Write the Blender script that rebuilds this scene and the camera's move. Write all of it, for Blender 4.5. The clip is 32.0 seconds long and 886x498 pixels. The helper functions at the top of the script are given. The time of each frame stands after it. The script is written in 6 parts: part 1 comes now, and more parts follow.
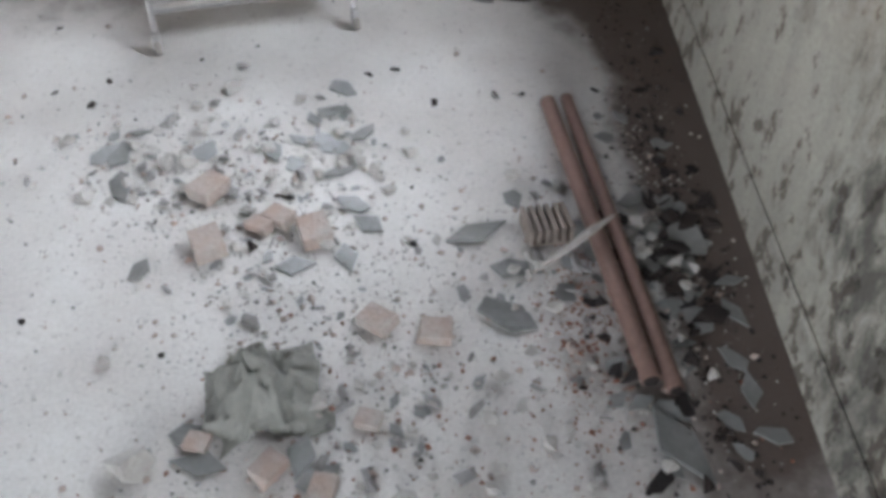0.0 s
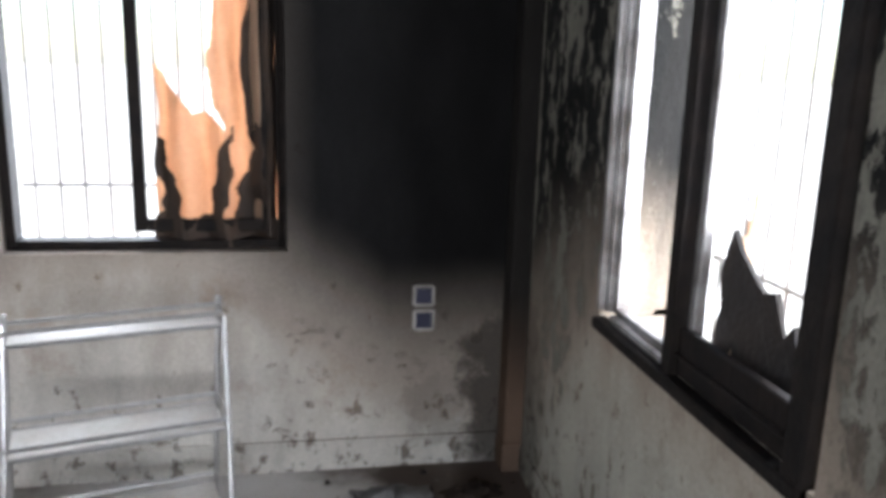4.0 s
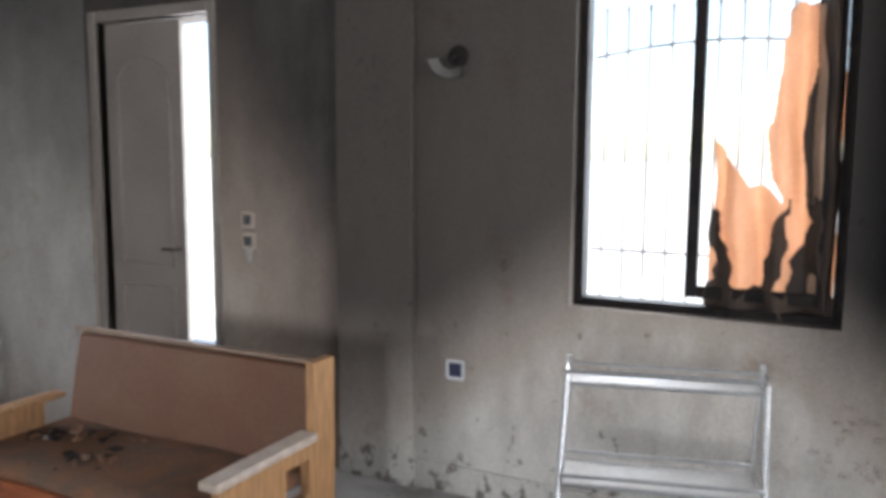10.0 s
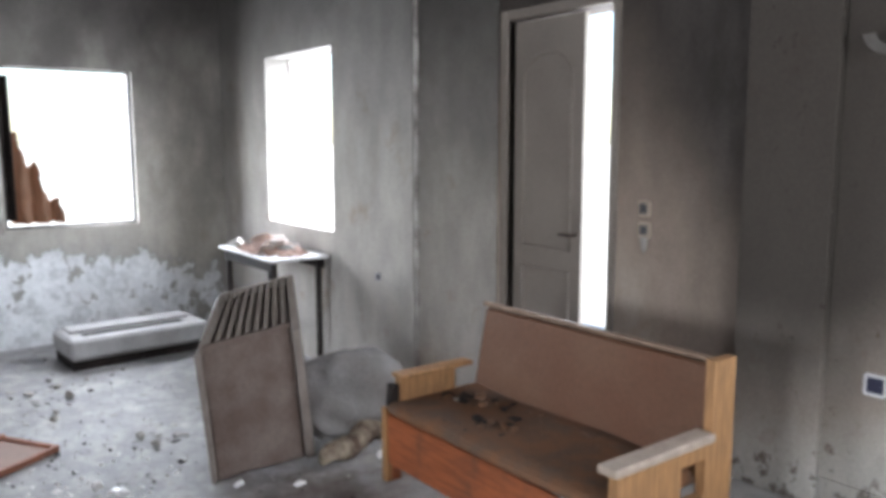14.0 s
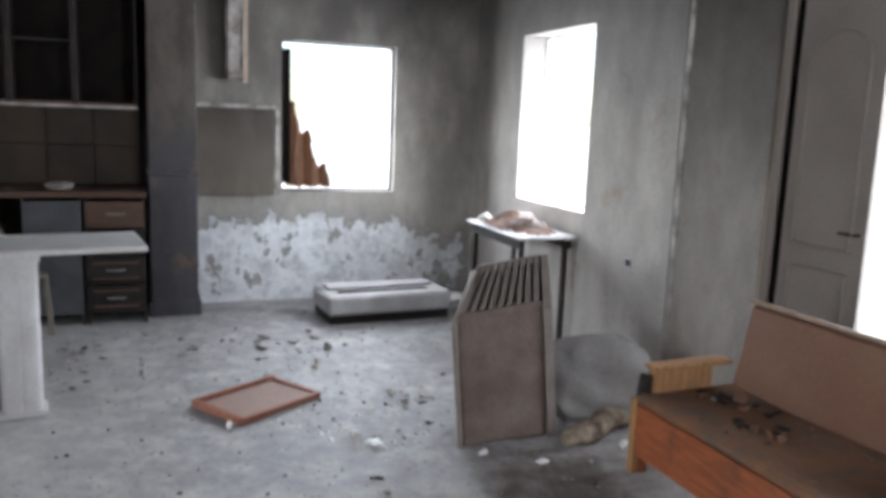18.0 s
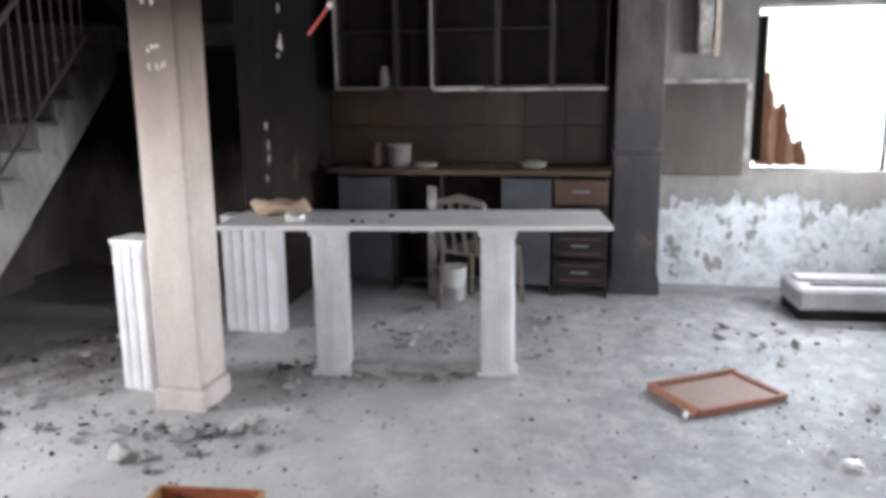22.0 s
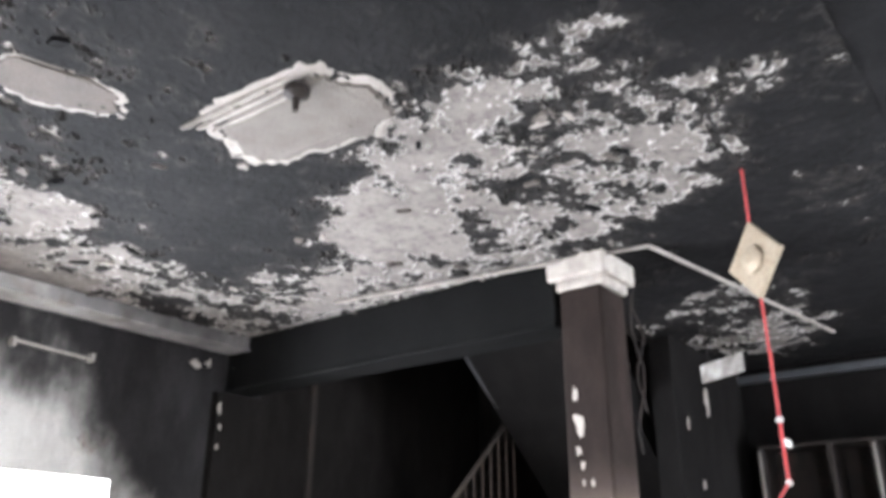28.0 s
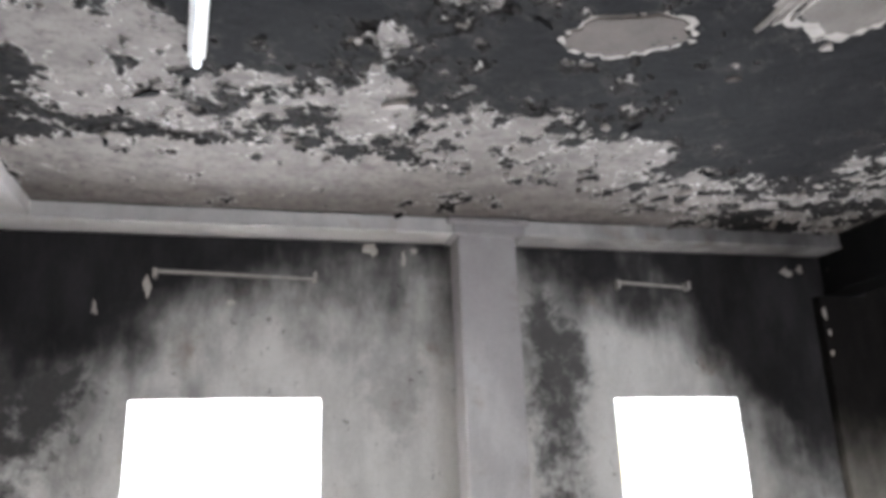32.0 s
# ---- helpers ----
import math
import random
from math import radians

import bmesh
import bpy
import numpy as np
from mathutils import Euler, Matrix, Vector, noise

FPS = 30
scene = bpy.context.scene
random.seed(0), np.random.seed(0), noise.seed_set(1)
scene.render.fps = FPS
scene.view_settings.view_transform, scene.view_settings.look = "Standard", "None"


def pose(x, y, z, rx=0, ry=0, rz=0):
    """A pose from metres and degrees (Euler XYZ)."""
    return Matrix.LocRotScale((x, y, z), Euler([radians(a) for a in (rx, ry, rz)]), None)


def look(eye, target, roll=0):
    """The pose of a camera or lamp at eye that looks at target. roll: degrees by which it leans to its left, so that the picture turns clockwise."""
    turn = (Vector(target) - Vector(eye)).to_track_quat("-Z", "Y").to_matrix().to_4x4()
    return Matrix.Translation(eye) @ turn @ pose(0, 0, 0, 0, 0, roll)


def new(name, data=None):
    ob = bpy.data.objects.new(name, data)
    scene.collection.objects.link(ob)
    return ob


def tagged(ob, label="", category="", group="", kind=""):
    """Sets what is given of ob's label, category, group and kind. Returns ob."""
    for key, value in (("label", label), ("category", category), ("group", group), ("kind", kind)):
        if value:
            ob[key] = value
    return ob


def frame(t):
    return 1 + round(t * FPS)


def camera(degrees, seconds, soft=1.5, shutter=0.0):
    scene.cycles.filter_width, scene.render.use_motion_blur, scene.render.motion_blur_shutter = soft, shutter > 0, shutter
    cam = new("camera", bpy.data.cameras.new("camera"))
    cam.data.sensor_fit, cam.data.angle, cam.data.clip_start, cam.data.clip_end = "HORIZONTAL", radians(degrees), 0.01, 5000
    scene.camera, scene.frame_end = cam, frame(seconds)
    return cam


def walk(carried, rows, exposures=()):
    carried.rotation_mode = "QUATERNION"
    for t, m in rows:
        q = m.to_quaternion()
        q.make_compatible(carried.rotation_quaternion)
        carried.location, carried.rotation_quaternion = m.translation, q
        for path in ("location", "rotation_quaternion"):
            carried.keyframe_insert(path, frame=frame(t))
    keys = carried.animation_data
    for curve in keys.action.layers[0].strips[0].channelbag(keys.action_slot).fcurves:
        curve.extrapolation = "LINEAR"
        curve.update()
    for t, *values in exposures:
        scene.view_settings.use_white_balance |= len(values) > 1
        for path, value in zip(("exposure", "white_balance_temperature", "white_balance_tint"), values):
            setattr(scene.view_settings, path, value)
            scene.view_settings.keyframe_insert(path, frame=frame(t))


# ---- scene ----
EXPOSURES = [(0, 2.2), (2, 2.15), (3, 1.95), (5.5, 1.42), (8, 1.5), (13, 1.8), (17, 1.52), (19, 1.55), (21, 1.95), (23, 2.28), (25, 2.42), (26, 2.85), (29, 3.1), (30, 3.0), (31, 2.65), (32, 2.1)]
cam = camera(58.4, 32.0, soft=4.3)
PATH = [
    (0, (1.26, -0.179, 1.496), (1.251, 1.21, 0.058), 0.55),
    (0.5, (1.25, -0.169, 1.515), (1.263, 1.324, 0.184), 1.83),
    (1, (1.233, -0.159, 1.53), (1.241, 1.425, 0.309), 1.59),
    (1.5, (1.219, -0.161, 1.554), (1.233, 1.53, 0.486), 1.29),
    (2, (1.201, -0.171, 1.569), (1.22, 1.592, 0.627), 1.35),
    (2.5, (1.222, -0.175, 1.591), (1.265, 1.655, 0.785), 1.10),
    (3, (1.203, -0.156, 1.63), (1.426, 1.714, 0.955), 1.89),
    (3.5, (1.15, -0.084, 1.678), (1.516, 1.796, 1.102), 2.25),
    (5.5, (1.191, -0.188, 1.61), (1.304, 1.807, 1.523), -0.01),
    (6, (1.181, -0.184, 1.608), (1.169, 1.812, 1.487), -0.20),
    (6.5, (1.165, -0.176, 1.603), (1.030, 1.814, 1.463), -0.28),
    (7, (1.154, -0.172, 1.591), (0.885, 1.805, 1.457), -0.42),
    (7.5, (1.152, -0.172, 1.576), (0.767, 1.784, 1.424), -0.31),
    (8, (1.149, -0.175, 1.568), (0.606, 1.742, 1.388), -0.04),
    (8.5, (1.122, -0.193, 1.576), (0.448, 1.678, 1.361), 0.14),
    (9, (1.092, -0.218, 1.585), (0.334, 1.62, 1.366), 0.33),
    (9.5, (1.085, -0.228, 1.586), (0.268, 1.584, 1.361), 0.42),
    (10, (1.082, -0.23, 1.586), (0.185, 1.542, 1.355), 0.37),
    (10.5, (1.066, -0.237, 1.587), (0.066, 1.476, 1.331), 0.61),
    (11, (1.043, -0.247, 1.589), (-0.083, 1.384, 1.322), 0.72),
    (11.5, (1.024, -0.256, 1.593), (-0.191, 1.308, 1.310), 0.89),
    (12, (1.011, -0.266, 1.599), (-0.301, 1.215, 1.311), 0.97),
    (12.5, (1.006, -0.279, 1.605), (-0.371, 1.141, 1.307), 0.61),
    (13, (1.001, -0.29, 1.608), (-0.481, 1.024, 1.325), -0.03),
    (13.5, (0.992, -0.296, 1.606), (-0.539, 0.962, 1.328), 0.04),
    (14, (0.98, -0.304, 1.601), (-0.609, 0.88, 1.332), -0.08),
    (14.5, (0.969, -0.32, 1.597), (-0.662, 0.809, 1.339), -0.11),
    (16.5, (0.902, -0.355, 1.581), (-0.871, 0.528, 1.303), 0.90),
    (17, (0.876, -0.392, 1.579), (-0.937, 0.399, 1.281), 1.16),
    (17.5, (0.861, -0.425, 1.581), (-0.971, 0.317, 1.275), 1.61),
    (18, (0.848, -0.457, 1.583), (-0.996, 0.247, 1.258), 2.22),
    (18.5, (0.826, -0.496, 1.583), (-1.020, 0.189, 1.233), 2.13),
    (19, (0.802, -0.532, 1.58), (-1.07, 0.077, 1.226), 2.14),
    (19.5, (0.786, -0.552, 1.566), (-1.098, 0.013, 1.204), 1.08),
    (20, (0.772, -0.557, 1.555), (-1.15, -0.163, 1.164), 0.99),
    (20.5, (0.752, -0.543, 1.566), (-1.206, -0.366, 1.202), 0.98),
    (21, (0.731, -0.524, 1.582), (-1.226, -0.549, 1.173), 0.10),
    (21.5, (0.713, -0.519, 1.587), (-1.231, -0.755, 1.180), -0.67),
    (22, (0.702, -0.518, 1.588), (-1.22, -0.902, 1.19), -0.64),
    (22.5, (0.699, -0.533, 1.583), (-1.191, -1.053, 1.186), -1.26),
    (23, (0.698, -0.56, 1.576), (-1.144, -1.232, 1.18), -0.27),
    (23.5, (0.692, -0.574, 1.574), (-1.059, -1.460, 1.187), -0.22),
    (24, (0.688, -0.578, 1.574), (-0.972, -1.64, 1.236), -0.89),
    (24.5, (0.701, -0.583, 1.578), (-0.888, -1.769, 1.314), -1.66),
    (25, (0.675, -0.632, 1.535), (-0.942, -1.81, 1.534), -1.93),
    (25.5, (0.646, -0.647, 1.575), (-1.018, -1.752, 1.662), 0.29),
    (26, (0.648, -0.68, 1.535), (-1.024, -1.739, 1.825), 0.62),
    (26.5, (0.655, -0.694, 1.541), (-0.994, -1.744, 1.965), 1.26),
    (28.5, (0.775, -0.719, 1.627), (-0.58, -1.949, 2.433), -0.15),
    (29, (0.803, -0.753, 1.629), (-0.425, -2.132, 2.396), -0.59),
    (29.5, (0.843, -0.787, 1.627), (-0.262, -2.282, 2.364), -1.22),
    (30, (0.886, -0.818, 1.624), (-0.114, -2.388, 2.354), -1.12),
    (30.5, (0.922, -0.854, 1.625), (0.011, -2.477, 2.357), -1.18),
    (31, (0.951, -0.891, 1.629), (0.162, -2.59, 2.331), -1.40),
    (31.5, (0.977, -0.923, 1.635), (0.337, -2.703, 2.285), -2.15),
    (32, (1.001, -0.952, 1.641), (0.548, -2.813, 2.214), -2.08),
]
walk(cam, [(t, look(eye, target, roll)) for t, eye, target, roll in PATH], EXPOSURES)


# ---- small mesh helpers ----
def link(name, bm, mat=None, smooth=False):
    me = bpy.data.meshes.new(name)
    if smooth:
        for fc in bm.faces:
            fc.smooth = True
    bm.normal_update()
    bm.to_mesh(me)
    bm.free()
    if mat:
        me.materials.append(mat)
    return new(name, me)


def part(name, bm, mat, parent, label="", smooth=False):
    """One mesh under a thing; its coordinates are those of the parent's local space."""
    ob = link(name, bm, mat, smooth)
    ob.parent = parent
    if label:
        ob["label"] = label
    return ob


def thing(name, label, category, m=None, group="", kind=""):
    ob = new(name)
    ob.empty_display_size = 0.1
    if m is not None:
        ob.matrix_basis = m
    return tagged(ob, label, category, group, kind)


def box(bm, x0, y0, z0, x1, y1, z1, bevel=0.0, m=None):
    vs = [bm.verts.new(p) for p in ((x0, y0, z0), (x1, y0, z0), (x1, y1, z0), (x0, y1, z0),
                                    (x0, y0, z1), (x1, y0, z1), (x1, y1, z1), (x0, y1, z1))]
    fs = [bm.faces.new([vs[i] for i in q]) for q in
          ((3, 2, 1, 0), (4, 5, 6, 7), (0, 1, 5, 4), (1, 2, 6, 5), (2, 3, 7, 6), (3, 0, 4, 7))]
    if bevel > 0:
        es = list({e for fc in fs for e in fc.edges})
        got = bmesh.ops.bevel(bm, geom=es, offset=bevel, segments=1, affect="EDGES", profile=0.5)
        vs = list({v for fc in got["faces"] for v in fc.verts} | {v for v in vs if v.is_valid})
    if m is not None:
        bmesh.ops.transform(bm, matrix=m, verts=[v for v in vs if v.is_valid])
    return bm


def boxes(*specs, bevel=0.0):
    bm = bmesh.new()
    for s in specs:
        box(bm, *s, bevel=bevel)
    return bm


def tube(bm, pts, r, n=8, cap=True):
    """A round bar along a line of points."""
    pts = [Vector(p) for p in pts]
    rings = []
    for i, p in enumerate(pts):
        d = (pts[min(i + 1, len(pts) - 1)] - pts[max(i - 1, 0)]).normalized()
        a = d.orthogonal().normalized() if i == 0 else (a - d * a.dot(d)).normalized()
        b = d.cross(a)
        rr = r[i] if isinstance(r, (list, tuple)) else r
        rings.append([bm.verts.new(p + rr * (math.cos(k * math.tau / n) * a + math.sin(k * math.tau / n) * b)) for k in range(n)])
    for u, v in zip(rings, rings[1:]):
        for k in range(n):
            bm.faces.new((u[k], u[(k + 1) % n], v[(k + 1) % n], v[k]))
    if cap:
        bm.faces.new(rings[0][::-1])
        bm.faces.new(rings[-1])
    return bm


def tubes(lines, r, n=8):
    bm = bmesh.new()
    for pts in lines:
        tube(bm, pts, r, n)
    return bm


def lathe(profile, n=20, m=None):
    """A turned shape from (radius, height) pairs."""
    bm = bmesh.new()
    rings = []
    for r, z in profile:
        rings.append([bm.verts.new((max(r, 1e-4) * math.cos(k * math.tau / n), max(r, 1e-4) * math.sin(k * math.tau / n), z)) for k in range(n)])
    for u, v in zip(rings, rings[1:]):
        for k in range(n):
            bm.faces.new((u[k], u[(k + 1) % n], v[(k + 1) % n], v[k]))
    bm.faces.new(rings[0][::-1])
    bm.faces.new(rings[-1])
    if m is not None:
        bm.transform(m)
    return bm


def prism(outline, h, m=None):
    """A flat outline raised by h."""
    bm = bmesh.new()
    lo = [bm.verts.new((x, y, 0)) for x, y in outline]
    hi = [bm.verts.new((x, y, h)) for x, y in outline]
    k = len(lo)
    bm.faces.new(lo[::-1])
    bm.faces.new(hi)
    for i in range(k):
        bm.faces.new((lo[i], lo[(i + 1) % k], hi[(i + 1) % k], hi[i]))
    if m is not None:
        bm.transform(m)
    return bm


def rough(bm, amount, size=4.0, seed=0.0):
    """Knocks a mesh out of true."""
    for v in bm.verts:
        p = v.co * size + Vector((seed, seed * 1.7, seed * 0.3))
        v.co += amount * noise.noise_vector(p)
    return bm

# ---- the plan, in metres ----
XE, YN = 2.07, 3.02        # east wall, north wall
XS, YL = -2.88, 2.35       # the step in the north wall and the wall west of it
XW, YS = -5.83, -5.43      # west wall, south wall
XB, YB = 2.44, -1.35        # the wall east of the widening in the south, and where the room widens
HC = 3.14                  # ceiling
T = 0.24                   # wall thickness
# pale places of the ceiling, mostly where plaster has come off: outline, softness of its edge, how bare it is
CEILING_BARE = [([(-0.92, -2.05), (-0.95, -1.6), (-1.6, -1.25), (-2.3, -1.6), (-2.62, -2.3), (-2.85, -3.15), (-2.82, -5.1), (-2.4, -5.4), (-1.75, -4.6), (-1.80, -3.75), (-1.30, -3.0), (-1.10, -2.6)], 0.30, 0.56),
                ([(-1.42, -2.86), (-1.75, -2.72), (-2.25, -2.95), (-2.05, -3.35), (-1.70, -3.30)], 0.12, 0.42),
                ([(2.2, -4.30), (0.9, -4.36), (-0.2, -4.50), (-1.2, -4.95), (-1.9, -5.35), (-1.9, -5.6), (2.2, -5.6)], 0.26, 0.86),
                # wide and soft: bare plaster that also paints in the south windows' haze
                ([(1.9, -3.35), (0.3, -3.5), (-0.9, -3.9), (-1.7, -4.5), (-1.9, -5.2), (-0.2, -4.6), (1.9, -4.3)], 0.6, 0.66),
                ([(0.72, -3.15), (0.36, -2.74), (0.12, -2.70), (0.20, -3.10), (0.48, -3.34), (0.56, -3.62), (0.64, -3.55)], 0.22, 0.33),
                ([(1.9, -3.05), (1.25, -3.1), (1.3, -3.55), (1.9, -3.5)], 0.16, 0.36),
                ([(-3.40, -2.10), (-3.75, -1.72), (-4.85, -1.78), (-5.40, -2.30), (-4.6, -2.95), (-3.9, -2.92)], 0.20, 0.50),
                ([(-0.02, -3.34), (-0.40, -3.36), (-0.47, -3.55), (-0.36, -3.58), (-0.30, -3.44), (0.0, -3.42)], 0.06, 0.40)]

# ---- daylight ----
world = bpy.data.worlds.new("sky")
scene.world = world
world.use_nodes = True
wn = world.node_tree
sky = wn.nodes.new("ShaderNodeTexSky")
sky.sky_type, sky.sun_disc = "NISHITA", False
sky.sun_elevation, sky.sun_rotation = radians(53), radians(170)
wn.nodes["Background"].inputs["Strength"].default_value = 0.15
wn.links.new(sky.outputs["Color"], wn.nodes["Background"].inputs["Color"])
sun = new("sun", bpy.data.lights.new("sun", "SUN"))
sun.data.energy, sun.data.angle, sun.data.color = 3.6, radians(1.0), (1.0, 0.97, 0.92)
sun.matrix_basis = look((1.0, -5.6, 7.6), (0, 0, 0))


def window_light(name, x, y, z, w, h, face, power, color=(0.905, 0.975, 1.085)):
    """The sky's light through one opening; face is the way it shines."""
    lamp = new(name, bpy.data.lights.new(name, "AREA"))
    lamp.data.shape, lamp.data.size, lamp.data.size_y, lamp.data.energy, lamp.data.color = "RECTANGLE", w, h, power, color
    lamp.matrix_basis = look((x, y, z), (x + face[0], y + face[1], z + face[2]))
    return lamp


# watts of sky in each opening
P_NORTH, P_EAST, P_NW, P_WEST, P_SOUTH, P_DOOR = 68, 96, 80, 86, 148, 45


# ---- materials ----
def mat(name, base, rough=0.8, metal=0.0, second=None, scale=6.0, amount=0.5, fine=60.0, bump=0.25, spec=0.3, detail=8.0):
    """A surface of two mottled colours with a fine grain and relief, at real-world size."""
    m = bpy.data.materials.new(name)
    m.use_nodes = True
    t = m.node_tree
    b = t.nodes["Principled BSDF"]
    b.inputs["Roughness"].default_value, b.inputs["Metallic"].default_value = rough, metal
    b.inputs["Specular IOR Level"].default_value = spec
    pos = t.nodes.new("ShaderNodeNewGeometry").outputs["Position"]
    n1 = t.nodes.new("ShaderNodeTexNoise")
    n1.inputs["Scale"].default_value, n1.inputs["Detail"].default_value = scale, detail
    n2 = t.nodes.new("ShaderNodeTexNoise")
    n2.inputs["Scale"].default_value, n2.inputs["Detail"].default_value = fine, 4.0
    for n in (n1, n2):
        t.links.new(pos, n.inputs["Vector"])
    ramp = t.nodes.new("ShaderNodeMapRange")
    ramp.inputs["From Min"].default_value, ramp.inputs["From Max"].default_value = 0.35, 0.65
    t.links.new(n1.outputs["Fac"], ramp.inputs["Value"])
    mix = t.nodes.new("ShaderNodeMix")
    mix.data_type = "RGBA"
    mix.inputs["A"].default_value = (*base, 1)
    mix.inputs["B"].default_value = (*(second or [c * 0.7 for c in base]), 1)
    fac = t.nodes.new("ShaderNodeMath")
    fac.operation = "MULTIPLY"
    fac.inputs[1].default_value = amount
    t.links.new(ramp.outputs["Result"], fac.inputs[0])
    t.links.new(fac.outputs[0], mix.inputs["Factor"])
    grain = t.nodes.new("ShaderNodeMix")
    grain.data_type, grain.blend_type = "RGBA", "OVERLAY"
    grain.inputs["Factor"].default_value = 0.25
    t.links.new(mix.outputs["Result"], grain.inputs["A"])
    t.links.new(n2.outputs["Fac"], grain.inputs["B"])
    t.links.new(grain.outputs["Result"], b.inputs["Base Color"])
    bp = t.nodes.new("ShaderNodeBump")
    bp.inputs["Strength"].default_value, bp.inputs["Distance"].default_value = bump, 0.01
    t.links.new(n2.outputs["Fac"], bp.inputs["Height"])
    t.links.new(bp.outputs["Normal"], b.inputs["Normal"])
    return m


def op(t, kind, a, b=0.0, clamp=False):
    """One sum in a node tree; a and b are sockets or numbers."""
    n = t.nodes.new("ShaderNodeMath")
    n.operation, n.use_clamp = kind, clamp
    for i, v in enumerate((a, b)):
        if isinstance(v, (int, float)):
            n.inputs[i].default_value = v
        else:
            t.links.new(v, n.inputs[i])
    return n.outputs[0]


def noise_at(t, pos, scale, detail=6.0, rough=0.6, stretch=None):
    if stretch:
        mp = t.nodes.new("ShaderNodeMapping")
        mp.inputs["Scale"].default_value = stretch
        t.links.new(pos, mp.inputs["Vector"])
        pos = mp.outputs["Vector"]
    n = t.nodes.new("ShaderNodeTexNoise")
    n.inputs["Scale"].default_value, n.inputs["Detail"].default_value, n.inputs["Roughness"].default_value = scale, detail, rough
    t.links.new(pos, n.inputs["Vector"])
    return n.outputs["Fac"]


def step(t, v, lo, hi):
    n = t.nodes.new("ShaderNodeMapRange")
    n.interpolation_type = "SMOOTHSTEP"
    n.inputs["From Min"].default_value, n.inputs["From Max"].default_value = lo, hi
    t.links.new(v, n.inputs["Value"])
    return n.outputs["Result"]


def blend(t, fac, a, b):
    n = t.nodes.new("ShaderNodeMix")
    n.data_type = "RGBA"
    for key, v in (("Factor", fac), ("A", a), ("B", b)):
        if isinstance(v, (int, float)):
            n.inputs[key].default_value = v
        elif isinstance(v, tuple):
            n.inputs[key].default_value = (*v, 1)
        else:
            t.links.new(v, n.inputs[key])
    return n.outputs["Result"]


def burnt(name, pale, soot, level, soft=0.5, lean=(), wander=0.5, flakes=0.35, flake=(0.55, 0.50, 0.44), stains=(0.25, 0.15, 0.08), patches=(), flake_size=7.0, rough=0.85, base_damage=0.0, rim=None, streak=None, charred=(), tint=None, stored="", also=()):
    """Plaster with soot on it. The soot starts at the height level and thickens upwards over soft metres; lean: (axis, from, gain) makes
    more or less of it along the wall. Flakes: where the sooted coat has come off. patches: (axis, c0, r0, axis, c1, r1, gain) bare spots."""
    m = bpy.data.materials.new(name)
    m.use_nodes = True
    t = m.node_tree
    b = t.nodes["Principled BSDF"]
    b.inputs["Roughness"].default_value, b.inputs["Specular IOR Level"].default_value = rough, 0.08
    pos = t.nodes.new("ShaderNodeNewGeometry").outputs["Position"]
    sep = t.nodes.new("ShaderNodeSeparateXYZ")
    t.links.new(pos, sep.inputs[0])
    ax = {"x": sep.outputs["X"], "y": sep.outputs["Y"], "z": sep.outputs["Z"]}
    big, mid = noise_at(t, pos, 1.3, 4.0, 0.55), noise_at(t, pos, 5.0, 6.0, 0.65, (1.0, 1.0, 0.4))
    fine, grain = noise_at(t, pos, flake_size, 9.0, 0.72, streak), noise_at(t, pos, 90.0, 3.0)
    v = op(t, "MULTIPLY", op(t, "SUBTRACT", ax["z"], level), 1.0 / soft)
    v = op(t, "ADD", v, op(t, "MULTIPLY", op(t, "SUBTRACT", big, 0.5), 3.0 * wander))
    v = op(t, "ADD", v, op(t, "MULTIPLY", op(t, "SUBTRACT", mid, 0.5), 1.4 * wander))
    for a, start, gain in lean:
        v = op(t, "ADD", v, op(t, "MULTIPLY", op(t, "SUBTRACT", ax[a], start), gain, clamp=True))
    mask = step(t, v, -0.2, 1.2)
    if also:                                    # a second, steeper bank of soot
        w = op(t, "MULTIPLY", op(t, "SUBTRACT", ax["z"], also[0]), 1.0 / also[1])
        w = op(t, "ADD", w, op(t, "MULTIPLY", op(t, "SUBTRACT", big, 0.5), 1.8 * wander))
        for a, start, gain in also[2]:
            w = op(t, "ADD", w, op(t, "MULTIPLY", op(t, "SUBTRACT", ax[a], start), gain, clamp=True))
        v = op(t, "MAXIMUM", v, w)
        # greyer soot west of x 0.9 stands in for the window's glare
        glare_thinned = op(t, "ADD", 0.84, op(t, "MULTIPLY", op(t, "SUBTRACT", ax["x"], 0.9), 0.5, clamp=True), clamp=True)
        mask = op(t, "MAXIMUM", op(t, "MULTIPLY", mask, 0.8), op(t, "MULTIPLY", step(t, w, -0.2, 1.2), glare_thinned))
    for a0, c0, r0, a1, c1, r1, gain in charred:
        d0 = op(t, "MULTIPLY", op(t, "SUBTRACT", ax[a0], c0), 1.0 / r0)
        d1 = op(t, "MULTIPLY", op(t, "SUBTRACT", ax[a1], c1), 1.0 / r1)
        d = op(t, "ADD", op(t, "MULTIPLY", d0, d0), op(t, "MULTIPLY", d1, d1))
        d = op(t, "ADD", d, op(t, "MULTIPLY", op(t, "SUBTRACT", fine, 0.5), 3.5))
        d = op(t, "ADD", d, op(t, "MULTIPLY", op(t, "SUBTRACT", big, 0.5), 3.0))
        hill = step(t, op(t, "SUBTRACT", 1.0, d), -0.2, 0.9)
        mask = op(t, "MAXIMUM", mask, op(t, "MULTIPLY", hill, gain))
